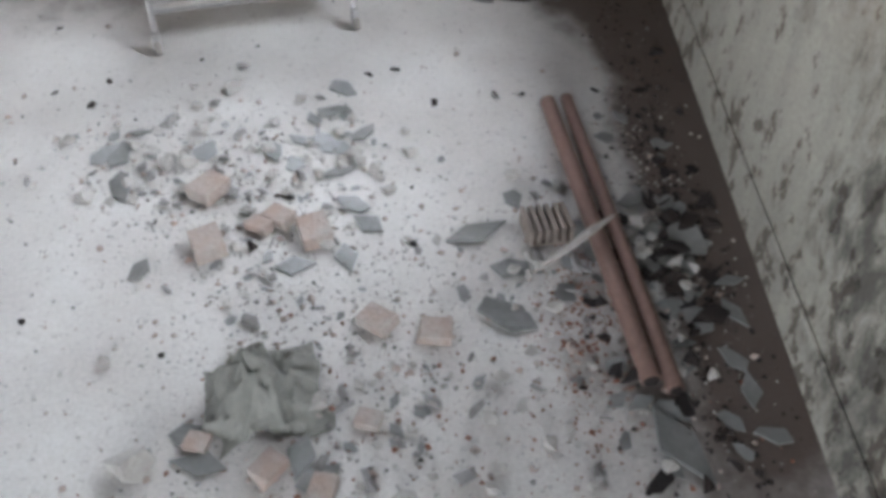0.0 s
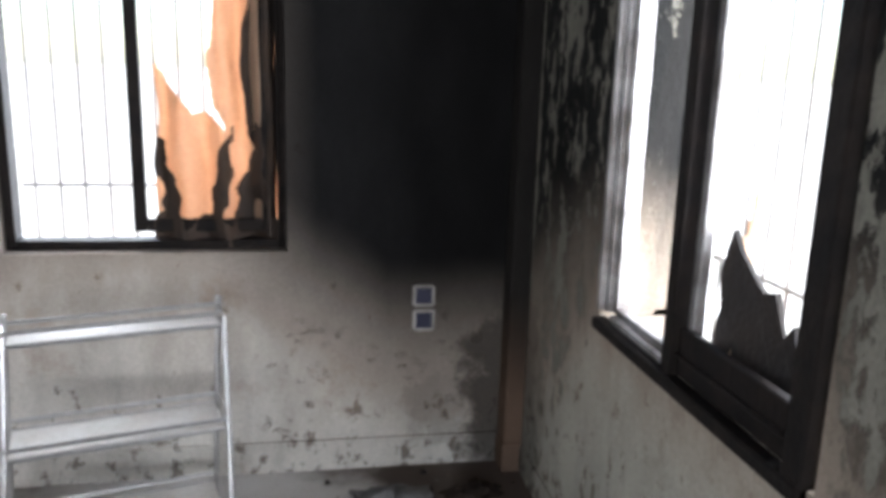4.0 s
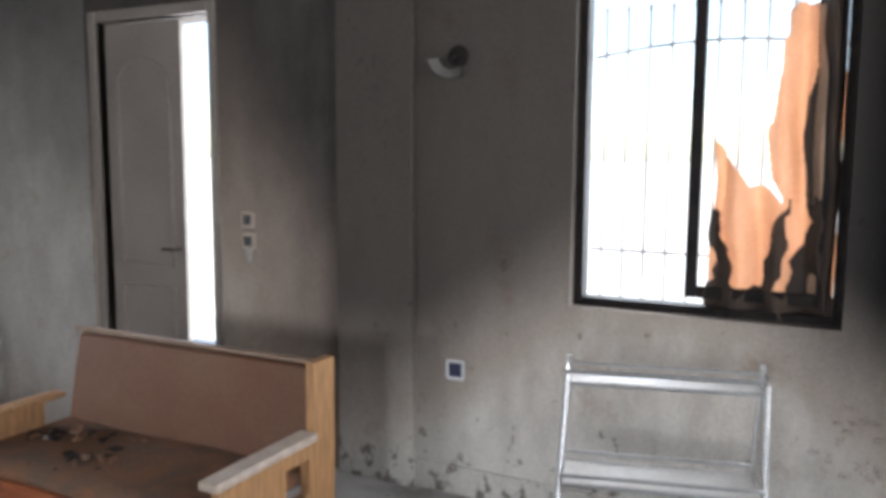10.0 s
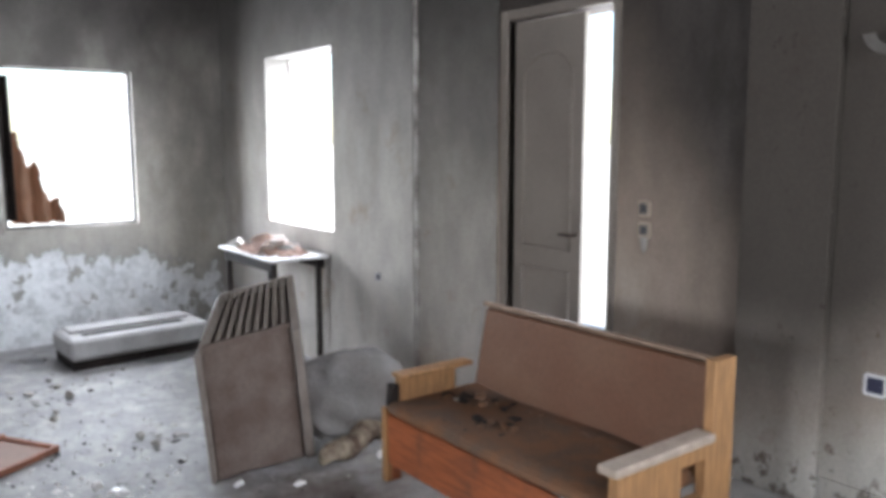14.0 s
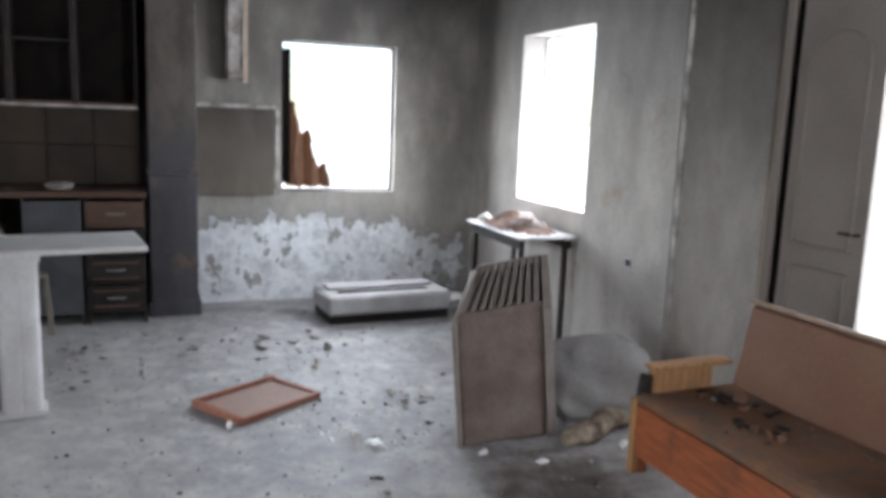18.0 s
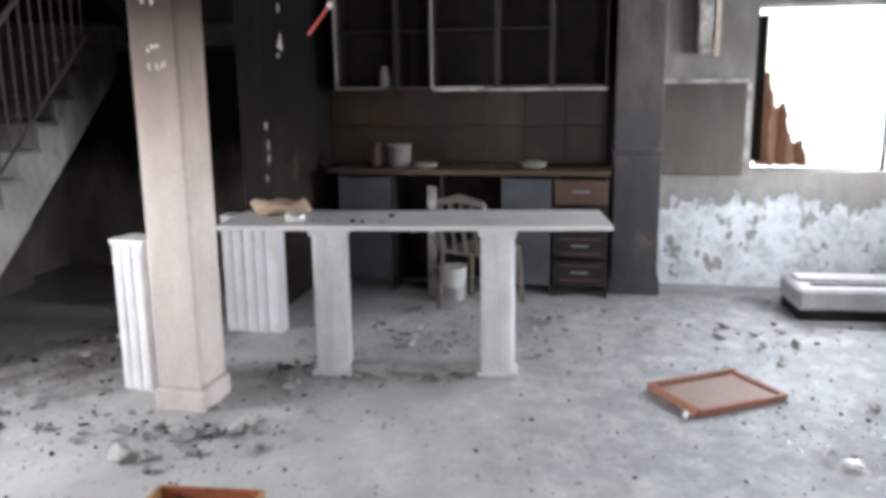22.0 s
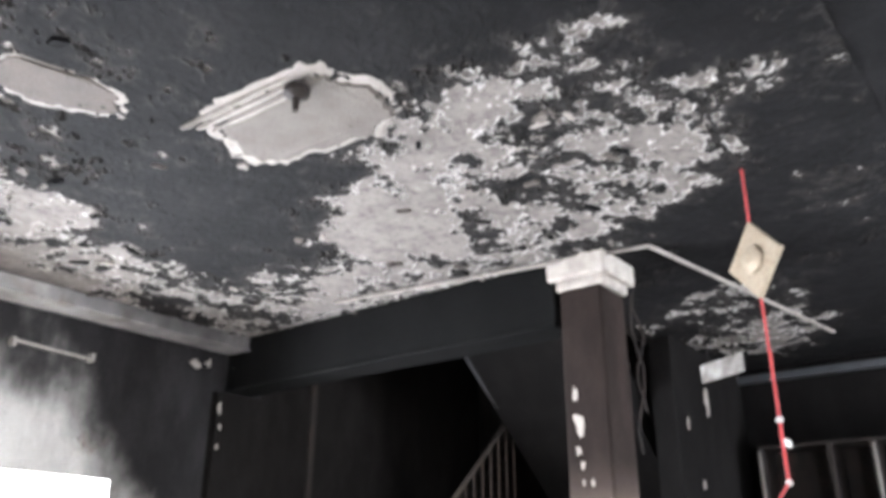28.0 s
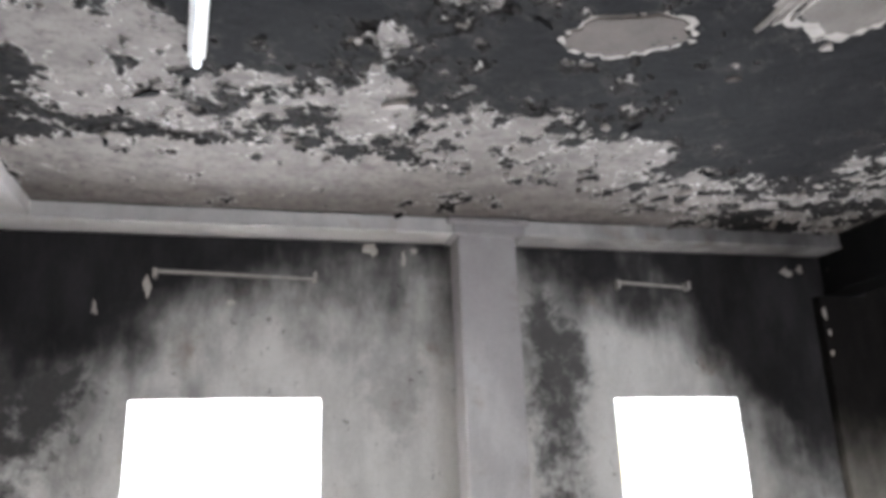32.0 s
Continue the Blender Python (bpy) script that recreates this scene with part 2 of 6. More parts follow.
    # bare spots
    bare = op(t, "MULTIPLY", op(t, "SUBTRACT", fine, 0.5), 2.2)
    bare = op(t, "ADD", bare, op(t, "MULTIPLY", op(t, "SUBTRACT", mid, 0.5), 1.2))
    bare = op(t, "ADD", bare, flakes - 1.0)
    for a0, c0, r0, a1, c1, r1, gain in patches:
        d0 = op(t, "MULTIPLY", op(t, "SUBTRACT", ax[a0], c0), 1.0 / r0)
        d1 = op(t, "MULTIPLY", op(t, "SUBTRACT", ax[a1], c1), 1.0 / r1)
        d = op(t, "ADD", op(t, "MULTIPLY", d0, d0), op(t, "MULTIPLY", d1, d1))
        hill = op(t, "MULTIPLY", op(t, "SUBTRACT", 1.0, d), 1.5, clamp=True)
        bare = op(t, "ADD", bare, op(t, "MULTIPLY", hill, gain))
    if stored:                                  # the coat's state is stored on the mesh, one more than bare
        kept = t.nodes.new("ShaderNodeAttribute")
        kept.attribute_name = stored
        bare = op(t, "SUBTRACT", kept.outputs["Fac"], 1.0)
        bare = op(t, "ADD", bare, op(t, "MULTIPLY", op(t, "SUBTRACT", fine, 0.5), 0.22))
    off = step(t, bare, -0.04, 0.10)
    base = blend(t, step(t, mid, 0.35, 0.68), pale, tuple(c * 0.80 for c in pale))
    stain = op(t, "MULTIPLY", step(t, noise_at(t, pos, 3.1, 7.0, 0.7), 0.56, 0.72), 0.45)
    base = blend(t, stain, base, stains)
    if base_damage:
        low = op(t, "SUBTRACT", 1.0, op(t, "MULTIPLY", ax["z"], 1.0 / (1.1 if base_damage > 1 else 0.5)), clamp=True)
        pits = step(t, op(t, "ADD", noise_at(t, pos, 13.0, 8.0, 0.7, (1.0, 1.0, 0.7)), op(t, "MULTIPLY", low, 0.11 * base_damage)), 0.63, 0.69)
        base = blend(t, op(t, "MULTIPLY", pits, 0.8), base, (0.10, 0.08, 0.065))
    dark = blend(t, step(t, mid, 0.35, 0.7), soot, tuple(c * 1.7 for c in soot))
    if tint:                                    # brown scorching ahead of the black
        base = blend(t, op(t, "MULTIPLY", step(t, op(t, "ADD", v, op(t, "MULTIPLY", mask, 0.4)), -0.75, 0.35), 0.6), base, tint)
    colour = blend(t, mask, base, dark)
    flk = blend(t, step(t, fine, 0.4, 0.7), flake, tuple(c * 0.6 for c in flake))
    if rim:                                     # smoke-greyed surroundings, torn pale edge, duller bare middle
        colour = blend(t, op(t, "MULTIPLY", step(t, bare, -0.42, 0.0), 0.42), colour, tuple(c * 0.26 for c in flake))
        flk = blend(t, step(t, bare, 0.03, 0.13), rim, flk)
        flk = blend(t, op(t, "MULTIPLY", step(t, noise_at(t, pos, 26.0 if stored else 9.0, 6.0, 0.7), 0.50, 0.66), 0.55 if stored else 0.38), flk, tuple(c * 0.28 for c in flake))
    colour = blend(t, op(t, "MULTIPLY", off, 0.92), colour, flk)
    grit = t.nodes.new("ShaderNodeMix")
    grit.data_type, grit.blend_type = "RGBA", "OVERLAY"
    grit.inputs["Factor"].default_value = 0.3
    t.links.new(colour, grit.inputs["A"])
    t.links.new(grain, grit.inputs["B"])
    t.links.new(grit.outputs["Result"], b.inputs["Base Color"])
    height = op(t, "ADD", op(t, "MULTIPLY", off, -0.9), op(t, "MULTIPLY", grain, 0.25))
    height = op(t, "ADD", height, op(t, "MULTIPLY", fine, 0.6))
    bp = t.nodes.new("ShaderNodeBump")
    bp.inputs["Strength"].default_value, bp.inputs["Distance"].default_value = 0.7, 0.012
    t.links.new(height, bp.inputs["Height"])
    t.links.new(bp.outputs["Normal"], b.inputs["Normal"])
    return m


def wood(name, base, rough=0.5, along=(1, 14, 14), dirt=0.3, tone=(0.05, 0.035, 0.025)):
    """Board with grain along one axis and grime on it."""
    m = bpy.data.materials.new(name)
    m.use_nodes = True
    t = m.node_tree
    b = t.nodes["Principled BSDF"]
    b.inputs["Roughness"].default_value = rough
    pos = t.nodes.new("ShaderNodeNewGeometry").outputs["Position"]
    g = noise_at(t, pos, 6.0, 6.0, 0.6, stretch=along)
    d = noise_at(t, pos, 4.0, 7.0, 0.65)
    c = blend(t, step(t, g, 0.3, 0.7), base, tuple(k * 0.62 for k in base))
    c = blend(t, op(t, "MULTIPLY", step(t, d, 0.5, 0.72), dirt * 2.0, clamp=True), c, tone)
    t.links.new(c, b.inputs["Base Color"])
    bp = t.nodes.new("ShaderNodeBump")
    bp.inputs["Strength"].default_value, bp.inputs["Distance"].default_value = 0.2, 0.004
    t.links.new(g, bp.inputs["Height"])
    t.links.new(bp.outputs["Normal"], b.inputs["Normal"])
    return m


def cloth(name, color, second, through_light=0.35, rough=0.9):
    """Thin fabric that lets light through."""
    m = mat(name, color, rough, second=second, scale=9.0, bump=0.4)
    t = m.node_tree
    out, b = t.nodes["Material Output"], t.nodes["Principled BSDF"]
    tr = t.nodes.new("ShaderNodeBsdfTranslucent")
    tr.inputs["Color"].default_value = (*color, 1)
    mx = t.nodes.new("ShaderNodeMixShader")
    mx.inputs[0].default_value = through_light
    t.links.new(b.outputs[0], mx.inputs[1])
    t.links.new(tr.outputs[0], mx.inputs[2])
    t.links.new(mx.outputs[0], out.inputs["Surface"])
    return m


SOOT = (0.0055, 0.0051, 0.0051)


# brown patches on the floor: middle, radii, strength; those with x above 1.6 are painted shade
FLOOR_STAINS_SHADE = [(2.02, 1.75, 0.22, 0.85, 2.2), (2.02, 2.72, 0.42, 0.50, 2.3), (1.62, 2.98, 0.5, 0.16, 1.4), (1.92, 0.75, 0.20, 0.5, 1.25), (1.62, 0.95, 0.14, 0.35, 0.7), (-0.25, 2.80, 0.62, 0.42, 1.1),
                (-2.15, 1.45, 0.70, 0.45, 0.85), (-2.15, 0.85, 0.9, 0.5, 0.62), (-1.55, 1.1, 0.5, 0.4, 0.5), (-2.75, -2.2, 0.6, 0.5, 0.35), (-4.6, -1.6, 0.7, 1.2, 0.5),
                (-3.6, -3.4, 1.0, 0.6, 1.2), (-2.4, -4.0, 0.6, 0.4, 0.7)]


def stained_shaded_floor():
    """Pale screed under dust: grime stronger to the west, brown stains, and brown shade painted along the east wall."""
    m = mat("dusty_floor", (0.57, 0.545, 0.512), second=(0.43, 0.40, 0.37), scale=2.6, amount=0.8, rough=0.62, fine=110.0)
    t = m.node_tree
    b = t.nodes["Principled BSDF"]
    was = b.inputs["Base Color"].links[0].from_socket
    pos = t.nodes.new("ShaderNodeNewGeometry").outputs["Position"]
    sep = t.nodes.new("ShaderNodeSeparateXYZ")
    t.links.new(pos, sep.inputs[0])
    v = op(t, "MULTIPLY", op(t, "SUBTRACT", noise_at(t, pos, 3.0, 7.0, 0.65), 0.62), 2.6)
    for cx, cy, rx, ry, gain in FLOOR_STAINS_SHADE:
        d0 = op(t, "MULTIPLY", op(t, "SUBTRACT", sep.outputs["X"], cx), 1.0 / rx)
        d1 = op(t, "MULTIPLY", op(t, "SUBTRACT", sep.outputs["Y"], cy), 1.0 / ry)
        d = op(t, "ADD", op(t, "MULTIPLY", d0, d0), op(t, "MULTIPLY", d1, d1))
        v = op(t, "ADD", v, op(t, "MULTIPLY", op(t, "SUBTRACT", 1.0, op(t, "MULTIPLY", d, 0.5), clamp=True), gain))
    # dirt speckles; their ramps to west and north also stand in for dimmer daylight
    west = op(t, "MULTIPLY", op(t, "SUBTRACT", -0.9, sep.outputs["X"]), 0.62, clamp=True)
    north = op(t, "MULTIPLY", op(t, "SUBTRACT", sep.outputs["Y"], -1.6), 0.7, clamp=True)
    grime = step(t, op(t, "ADD", noise_at(t, pos, 5.5, 9.0, 0.76), op(t, "MULTIPLY", west, 0.12)), 0.36, 0.74)
    c = blend(t, op(t, "MULTIPLY", op(t, "MULTIPLY", grime, west), op(t, "ADD", 0.36, op(t, "MULTIPLY", north, 0.42))), was, (0.192, 0.190, 0.200))
    blot = step(t, noise_at(t, pos, 17.0, 6.0, 0.7), 0.615, 0.66)
    c = blend(t, op(t, "MULTIPLY", op(t, "MULTIPLY", blot, west), 0.75), c, (0.06, 0.055, 0.055))
    speck = step(t, noise_at(t, pos, 38.0, 5.0, 0.7), 0.57, 0.68)
    c = blend(t, op(t, "MULTIPLY", speck, 0.38), c, (0.15, 0.13, 0.12))
    # one brown for the stains and for the painted shade by the east wall
    c = blend(t, op(t, "MULTIPLY", step(t, v, 0.05, 1.25), 0.92), c, (0.072, 0.046, 0.034))
    t.links.new(c, b.inputs["Base Color"])
    return m


M_floor = stained_shaded_floor()
M_north = burnt("sooted_plaster_north", (0.58, 0.55, 0.495), SOOT, 0.75, 1.5, [], 0.22, 0.33, (0.34, 0.31, 0.28), (0.26, 0.15, 0.09), base_damage=1.0, charred=[("x", 2.0, 0.22, "z", 0.5, 0.7, 0.8), ("x", 1.75, 0.2, "z", 0.30, 0.2, 0.3)], tint=(0.20, 0.125, 0.085), also=(0.84, 0.55, [("x", 0.70, 1.25), ("x", 0.15, -1.1)]))
# the lean leaves the door side paler, glare from the gap put into the colour
M_recess = burnt("sooted_plaster_recess", (0.40, 0.345, 0.295), (0.035, 0.030, 0.027), 0.9, 1.5, [("x", -1.75, 1.1)], 0.22, 0.16, (0.42, 0.38, 0.34), tint=(0.26, 0.18, 0.135))
M_nw = burnt("sooted_plaster_northwest", (0.46, 0.425, 0.385), (0.05, 0.046, 0.043), 0.8, 1.9, [], 0.2, 0.14, (0.42, 0.40, 0.37))
M_west = burnt("flaked_plaster_west", (0.40, 0.37, 0.33), (0.05, 0.045, 0.042), 0.75, 1.9, [], 0.4, 0.10, (0.84, 0.84, 0.85), (0.3, 0.26, 0.22),
               [("y", 0.85, 2.0, "z", 0.24, 0.68, 1.12)], 7.0, rim=(0.84, 0.84, 0.85))
M_kitchen = burnt("sooted_plaster_kitchen", (0.038, 0.03, 0.025), (0.007, 0.0062, 0.006), 0.5, 1.2, [], 0.4, 0.16, (0.55, 0.51, 0.46))
M_south = burnt("sooted_plaster_south", (0.62, 0.59, 0.555), (0.020, 0.0185, 0.019), 2.36, 0.60, [("x", 0.9, 1.0), ("x", -1.45, -0.9), ("x", -1.65, -1.5)], 0.8, 0.36, (0.40, 0.37, 0.34), base_damage=0.8, charred=[("x", -2.25, 0.55, "z", 0.62, 0.38, 0.38), ("x", -0.74, 0.22, "z", 2.2, 1.0, 0.85), ("x", 0.25, 0.25, "z", 2.5, 0.6, 0.35), ("x", 2.25, 0.50, "z", 2.3, 1.1, 0.92)])
M_east = burnt("mouldy_plaster_east", (0.39, 0.365, 0.31), (0.010, 0.0095, 0.009), 0.85, 0.55, [("y", 2.05, 0.6)], 0.3, 0.46, (0.22, 0.205, 0.17), (0.06, 0.05, 0.045), [("y", 0.93, 0.20, "z", 1.5, 0.7, 0.75), ("y", 2.5, 0.5, "z", 1.6, 1.6, 0.52), ("y", 2.93, 0.07, "z", 1.5, 1.6, 0.5)], flake_size=9.0, base_damage=1.1, streak=(1.5, 1.5, 0.75), charred=[("y", 0.45, 0.65, "z", 1.3, 1.5, 0.72), ("y", 2.9, 0.3, "z", 0.5, 0.7, 0.5)], tint=(0.26, 0.18, 0.13))
M_stairwall = burnt("smoked_plaster_stair", (0.44, 0.395, 0.34), (0.009, 0.0078, 0.0072), 1.0, 0.9, [("x", -2.9, -0.8)], 0.4, 0.10)
M_ceiling = burnt("sooted_ceiling", (0.014, 0.0125, 0.0125), (0.007, 0.0065, 0.0068), 0.0, 1.0, [], 0.3, 0.0, (0.205, 0.182, 0.168), (0.02, 0.02, 0.02), flake_size=9.0, rim=(0.66, 0.62, 0.585), stored="bare")
M_corner = burnt("flaked_corner_plaster", (0.10, 0.068, 0.05), (0.012, 0.0105, 0.0095), 0.15, 0.6, [], 0.3, 0.52, (0.24, 0.205, 0.165), flake_size=12.0, streak=(1.0, 1.0, 0.45), tint=(0.16, 0.10, 0.07))
M_beam = burnt("sooted_beam", (0.56, 0.53, 0.51), (0.05, 0.046, 0.046), 3.2, 0.6, [("x", -0.2, -0.5)], 0.5, 0.50, (0.5, 0.47, 0.44))
M_column = burnt("smoked_column", (0.62, 0.53, 0.465), (0.019, 0.0135, 0.012), 1.40, 0.60, [], 0.10, 0.12, (0.75, 0.71, 0.66), (0.5, 0.42, 0.36), flake_size=9.0, tint=(0.26, 0.16, 0.12))
M_pillar = burnt("smoked_pillar", (0.070, 0.065, 0.070), (0.062, 0.054, 0.047), 1.1, 0.5, [], 0.2, 0.05, (0.4, 0.38, 0.36))
M_panel = burnt("smoked_panel", (0.17, 0.145, 0.12), (0.06, 0.05, 0.044), 1.0, 0.6, [], 0.4, 0.08, (0.4, 0.37, 0.33))
M_pilaster = burnt("smoked_pilaster", (0.62, 0.59, 0.575), (0.22, 0.20, 0.20), 1.6, 1.8, [], 0.5, 0.12, (0.5, 0.47, 0.45))
M_scab = mat("burnt_plaster_scab", (0.075, 0.052, 0.04), second=(0.15, 0.11, 0.085), scale=30.0, fine=90.0, bump=0.6)
M_rim = mat("torn_plaster_rim", (0.31, 0.275, 0.25), second=(0.16, 0.14, 0.125), scale=12.0, fine=80.0, bump=0.7)
M_scale = mat("hanging_plaster", (0.128, 0.11, 0.097), second=(0.078, 0.064, 0.056), scale=9.0, fine=80.0, bump=0.7)
M_scaledark = mat("smoked_hanging_plaster", (0.085, 0.068, 0.058), second=(0.05, 0.04, 0.034), scale=9.0, fine=80.0, bump=0.7)
M_beamdark = burnt("charred_beam", (0.007, 0.0065, 0.0065), (0.004, 0.0038, 0.0038), 2.0, 0.6, [], 0.4, 0.52, (0.15, 0.135, 0.12), flake_size=11.0, streak=(1.0, 0.4, 1.6))
# stair colours darken upwards for soot and for the fall-off of daylight, painted in
M_flight = burnt("smoked_shaded_stair_plaster", (0.60, 0.56, 0.51), (0.02, 0.017, 0.016), 0.7, 0.9, [], 0.35, 0.12, (0.5, 0.46, 0.42))
M_step = burnt("smoked_shaded_step_stone", (0.66, 0.64, 0.62), (0.014, 0.012, 0.011), 0.6, 0.8, [], 0.3, 0.10, (0.5, 0.47, 0.44), rough=0.55)
M_cap = mat("bare_plaster", (0.46, 0.415, 0.37), second=(0.22, 0.19, 0.17), scale=14.0, fine=80.0, bump=0.6)
M_orange = wood("orange_wood", (0.36, 0.10, 0.035), 0.5, (1, 9, 9), 0.35)
M_pine = wood("pale_orange_wood", (0.42, 0.215, 0.09), 0.5, (9, 9, 1), 0.2)
M_edge = mat("pale_edge_strip", (0.44, 0.35, 0.28), rough=0.5, second=(0.27, 0.21, 0.16), scale=12.0)
M_vinyl = mat("brown_vinyl", (0.13, 0.056, 0.03), second=(0.165, 0.088, 0.052), scale=2.6, amount=0.8, rough=0.6, bump=0.35)
M_seat = mat("dirty_seat", (0.20, 0.092, 0.045), second=(0.12, 0.078, 0.055), scale=9.0, amount=0.9, rough=0.85, bump=0.6)
M_white = mat("white_marble", (0.70, 0.68, 0.66), rough=0.35, second=(0.55, 0.50, 0.46), scale=5.0)
M_flute = mat("white_fluted_plaster", (0.66, 0.64, 0.63), rough=0.7, second=(0.5, 0.46, 0.43), scale=6.0)
M_steel = mat("dull_chrome", (0.44, 0.43, 0.42), rough=0.42, metal=0.9, second=(0.38, 0.35, 0.32), scale=20.0)
M_tray = mat("scorched_tray", (0.58, 0.56, 0.52), rough=0.4, second=(0.46, 0.40, 0.34), scale=9.0)
M_dark = mat("charred_wood", (0.015, 0.012, 0.011), second=(0.036, 0.023, 0.017), scale=8.0, rough=0.75, bump=0.5)
M_brown = wood("scorched_brown_wood", (0.085, 0.04, 0.022), 0.6, (9, 1, 9), 0.5)
M_grey = mat("grey_panel", (0.066, 0.068, 0.074), second=(0.032, 0.03, 0.03), scale=6.0, rough=0.5)
M_pale = mat("smoked_white_trim", (0.42, 0.39, 0.36), second=(0.13, 0.11, 0.1), scale=9.0, amount=0.9, rough=0.6)
M_stone = mat("pale_stone", (0.66, 0.65, 0.65), rough=0.5, second=(0.46, 0.43, 0.41), scale=4.0)
M_iron = mat("rusty_iron", (0.06, 0.048, 0.042), rough=0.6, metal=0.5, second=(0.11, 0.07, 0.05), scale=20.0)
M_rail = burnt("sooted_handrail", (0.19, 0.155, 0.125), (0.022, 0.018, 0.016), 1.5, 0.9, [], 0.1, 0.05, (0.2, 0.17, 0.14), rough=0.6)
M_frame = mat("scorched_window_frame", (0.009, 0.0075, 0.007), rough=0.7, second=(0.024, 0.017, 0.014), scale=14.0, spec=0.08)
M_alu = mat("smoked_aluminium", (0.40, 0.38, 0.37), rough=0.45, metal=0.4, second=(0.12, 0.10, 0.09), scale=10.0, amount=0.8)
M_grille = mat("grille_paint", (0.30, 0.29, 0.28), rough=0.5, metal=0.3)
M_curtain = cloth("burnt_orange_cloth", (0.58, 0.39, 0.27), (0.42, 0.25, 0.155), 0.45)
M_scorch = cloth("scorched_brown_cloth", (0.20, 0.12, 0.08), (0.10, 0.06, 0.04), 0.3)
M_rag = cloth("charred_cloth", (0.03, 0.022, 0.018), (0.07, 0.04, 0.024), 0.06)
M_linen = mat("dusty_grey_cloth", (0.19, 0.185, 0.18), second=(0.11, 0.10, 0.095), scale=7.0, bump=0.6, rough=0.95)
M_brick = mat("broken_brick", (0.34, 0.255, 0.215), second=(0.36, 0.325, 0.295), scale=14.0, fine=90.0, amount=0.9, bump=0.7)
M_mortar = mat("mortar_rubble", (0.42, 0.395, 0.36), second=(0.22, 0.20, 0.18), scale=14.0, fine=90.0, bump=0.7)
M_slate = mat("sooted_glass_shard", (0.15, 0.15, 0.14), rough=0.35, second=(0.27, 0.265, 0.26), scale=9.0, spec=0.5)
M_pipe = mat("brown_tube", (0.185, 0.112, 0.09), rough=0.6, second=(0.15, 0.095, 0.075), scale=8.0)
M_rust = mat("rust_brown_grit", (0.17, 0.065, 0.04), second=(0.26, 0.13, 0.08), scale=30.0)
M_plasticw = mat("dirty_white_plastic", (0.62, 0.60, 0.57), rough=0.4, second=(0.4, 0.36, 0.32), scale=9.0)
M_unit = mat("dusty_white_metal", (0.46, 0.45, 0.44), rough=0.5, second=(0.28, 0.26, 0.25), scale=7.0)
M_smoked = mat("smoked_white_ware", (0.22, 0.20, 0.18), rough=0.45, second=(0.15, 0.13, 0.115), scale=12.0)
M_cream = mat("cream_plastic", (0.15, 0.125, 0.10), rough=0.45, second=(0.10, 0.08, 0.062), scale=9.0)
M_socket = mat("socket_dark", (0.02, 0.02, 0.045), rough=0.5, second=(0.04, 0.04, 0.06))
M_plate = mat("switch_plate", (0.36, 0.33, 0.30), rough=0.6, second=(0.2, 0.175, 0.155), scale=20.0)
M_upholstery = mat("sooty_upholstery", (0.165, 0.125, 0.105), second=(0.10, 0.066, 0.052), scale=5.0, amount=0.9, rough=0.9, bump=0.5)
M_cushion = mat("smoky_cushion", (0.25, 0.235, 0.225), second=(0.14, 0.11, 0.095), scale=5.0, rough=0.9, bump=0.5)
M_door = mat("smoked_door", (0.21, 0.178, 0.15), rough=0.6, second=(0.14, 0.115, 0.098), scale=2.5, bump=0.1)
M_slatwood = mat("smoked_slat_wood", (0.20, 0.165, 0.14), second=(0.12, 0.09, 0.075), scale=9.0, rough=0.7)
M_stuffing = mat("charred_stuffing", (0.32, 0.26, 0.19), second=(0.085, 0.05, 0.035), scale=11.0, amount=1.0, rough=0.95, bump=0.8)
M_heap = mat("reddish_ash", (0.25, 0.16, 0.125), second=(0.13, 0.075, 0.055), scale=16.0, amount=0.9, rough=0.95, bump=0.9)
M_clay = mat("sooted_clay", (0.25, 0.205, 0.175), second=(0.15, 0.12, 0.10), scale=14.0, bump=0.6)
M_ashstone = mat("smoked_mortar", (0.20, 0.19, 0.185), second=(0.32, 0.30, 0.275), scale=14.0, fine=90.0, bump=0.7)
M_raw = mat("worn_brown_edge", (0.27, 0.185, 0.13), rough=0.55, second=(0.15, 0.085, 0.055), scale=14.0)
M_trayedge = wood("worn_orange_board", (0.34, 0.13, 0.075), 0.6, (9, 9, 1), 0.3)
M_traybase = mat("dusty_salmon_board", (0.33, 0.21, 0.165), second=(0.24, 0.18, 0.155), scale=8.0, rough=0.7)
M_dustcloth = mat("dusty_olive_cloth", (0.23, 0.225, 0.20), second=(0.15, 0.145, 0.125), scale=9.0, bump=0.6, rough=0.95)
M_red = mat("red_cord", (0.45, 0.06, 0.06), second=(0.25, 0.05, 0.05), scale=40.0)
M_brass = mat("tarnished_plaque", (0.27, 0.21, 0.15), rough=0.5, metal=0.3, second=(0.32, 0.27, 0.21), scale=30.0)
M_tile = mat("burnt_wall_tile", (0.05, 0.03, 0.018), rough=0.45, second=(0.022, 0.014, 0.009), scale=3.0, amount=0.9)
M_ground = mat("pale_yard", (0.60, 0.57, 0.52), second=(0.50, 0.47, 0.42), scale=0.6)
M_tube = mat("lamp_tube", (0.85, 0.85, 0.85), rough=0.2)


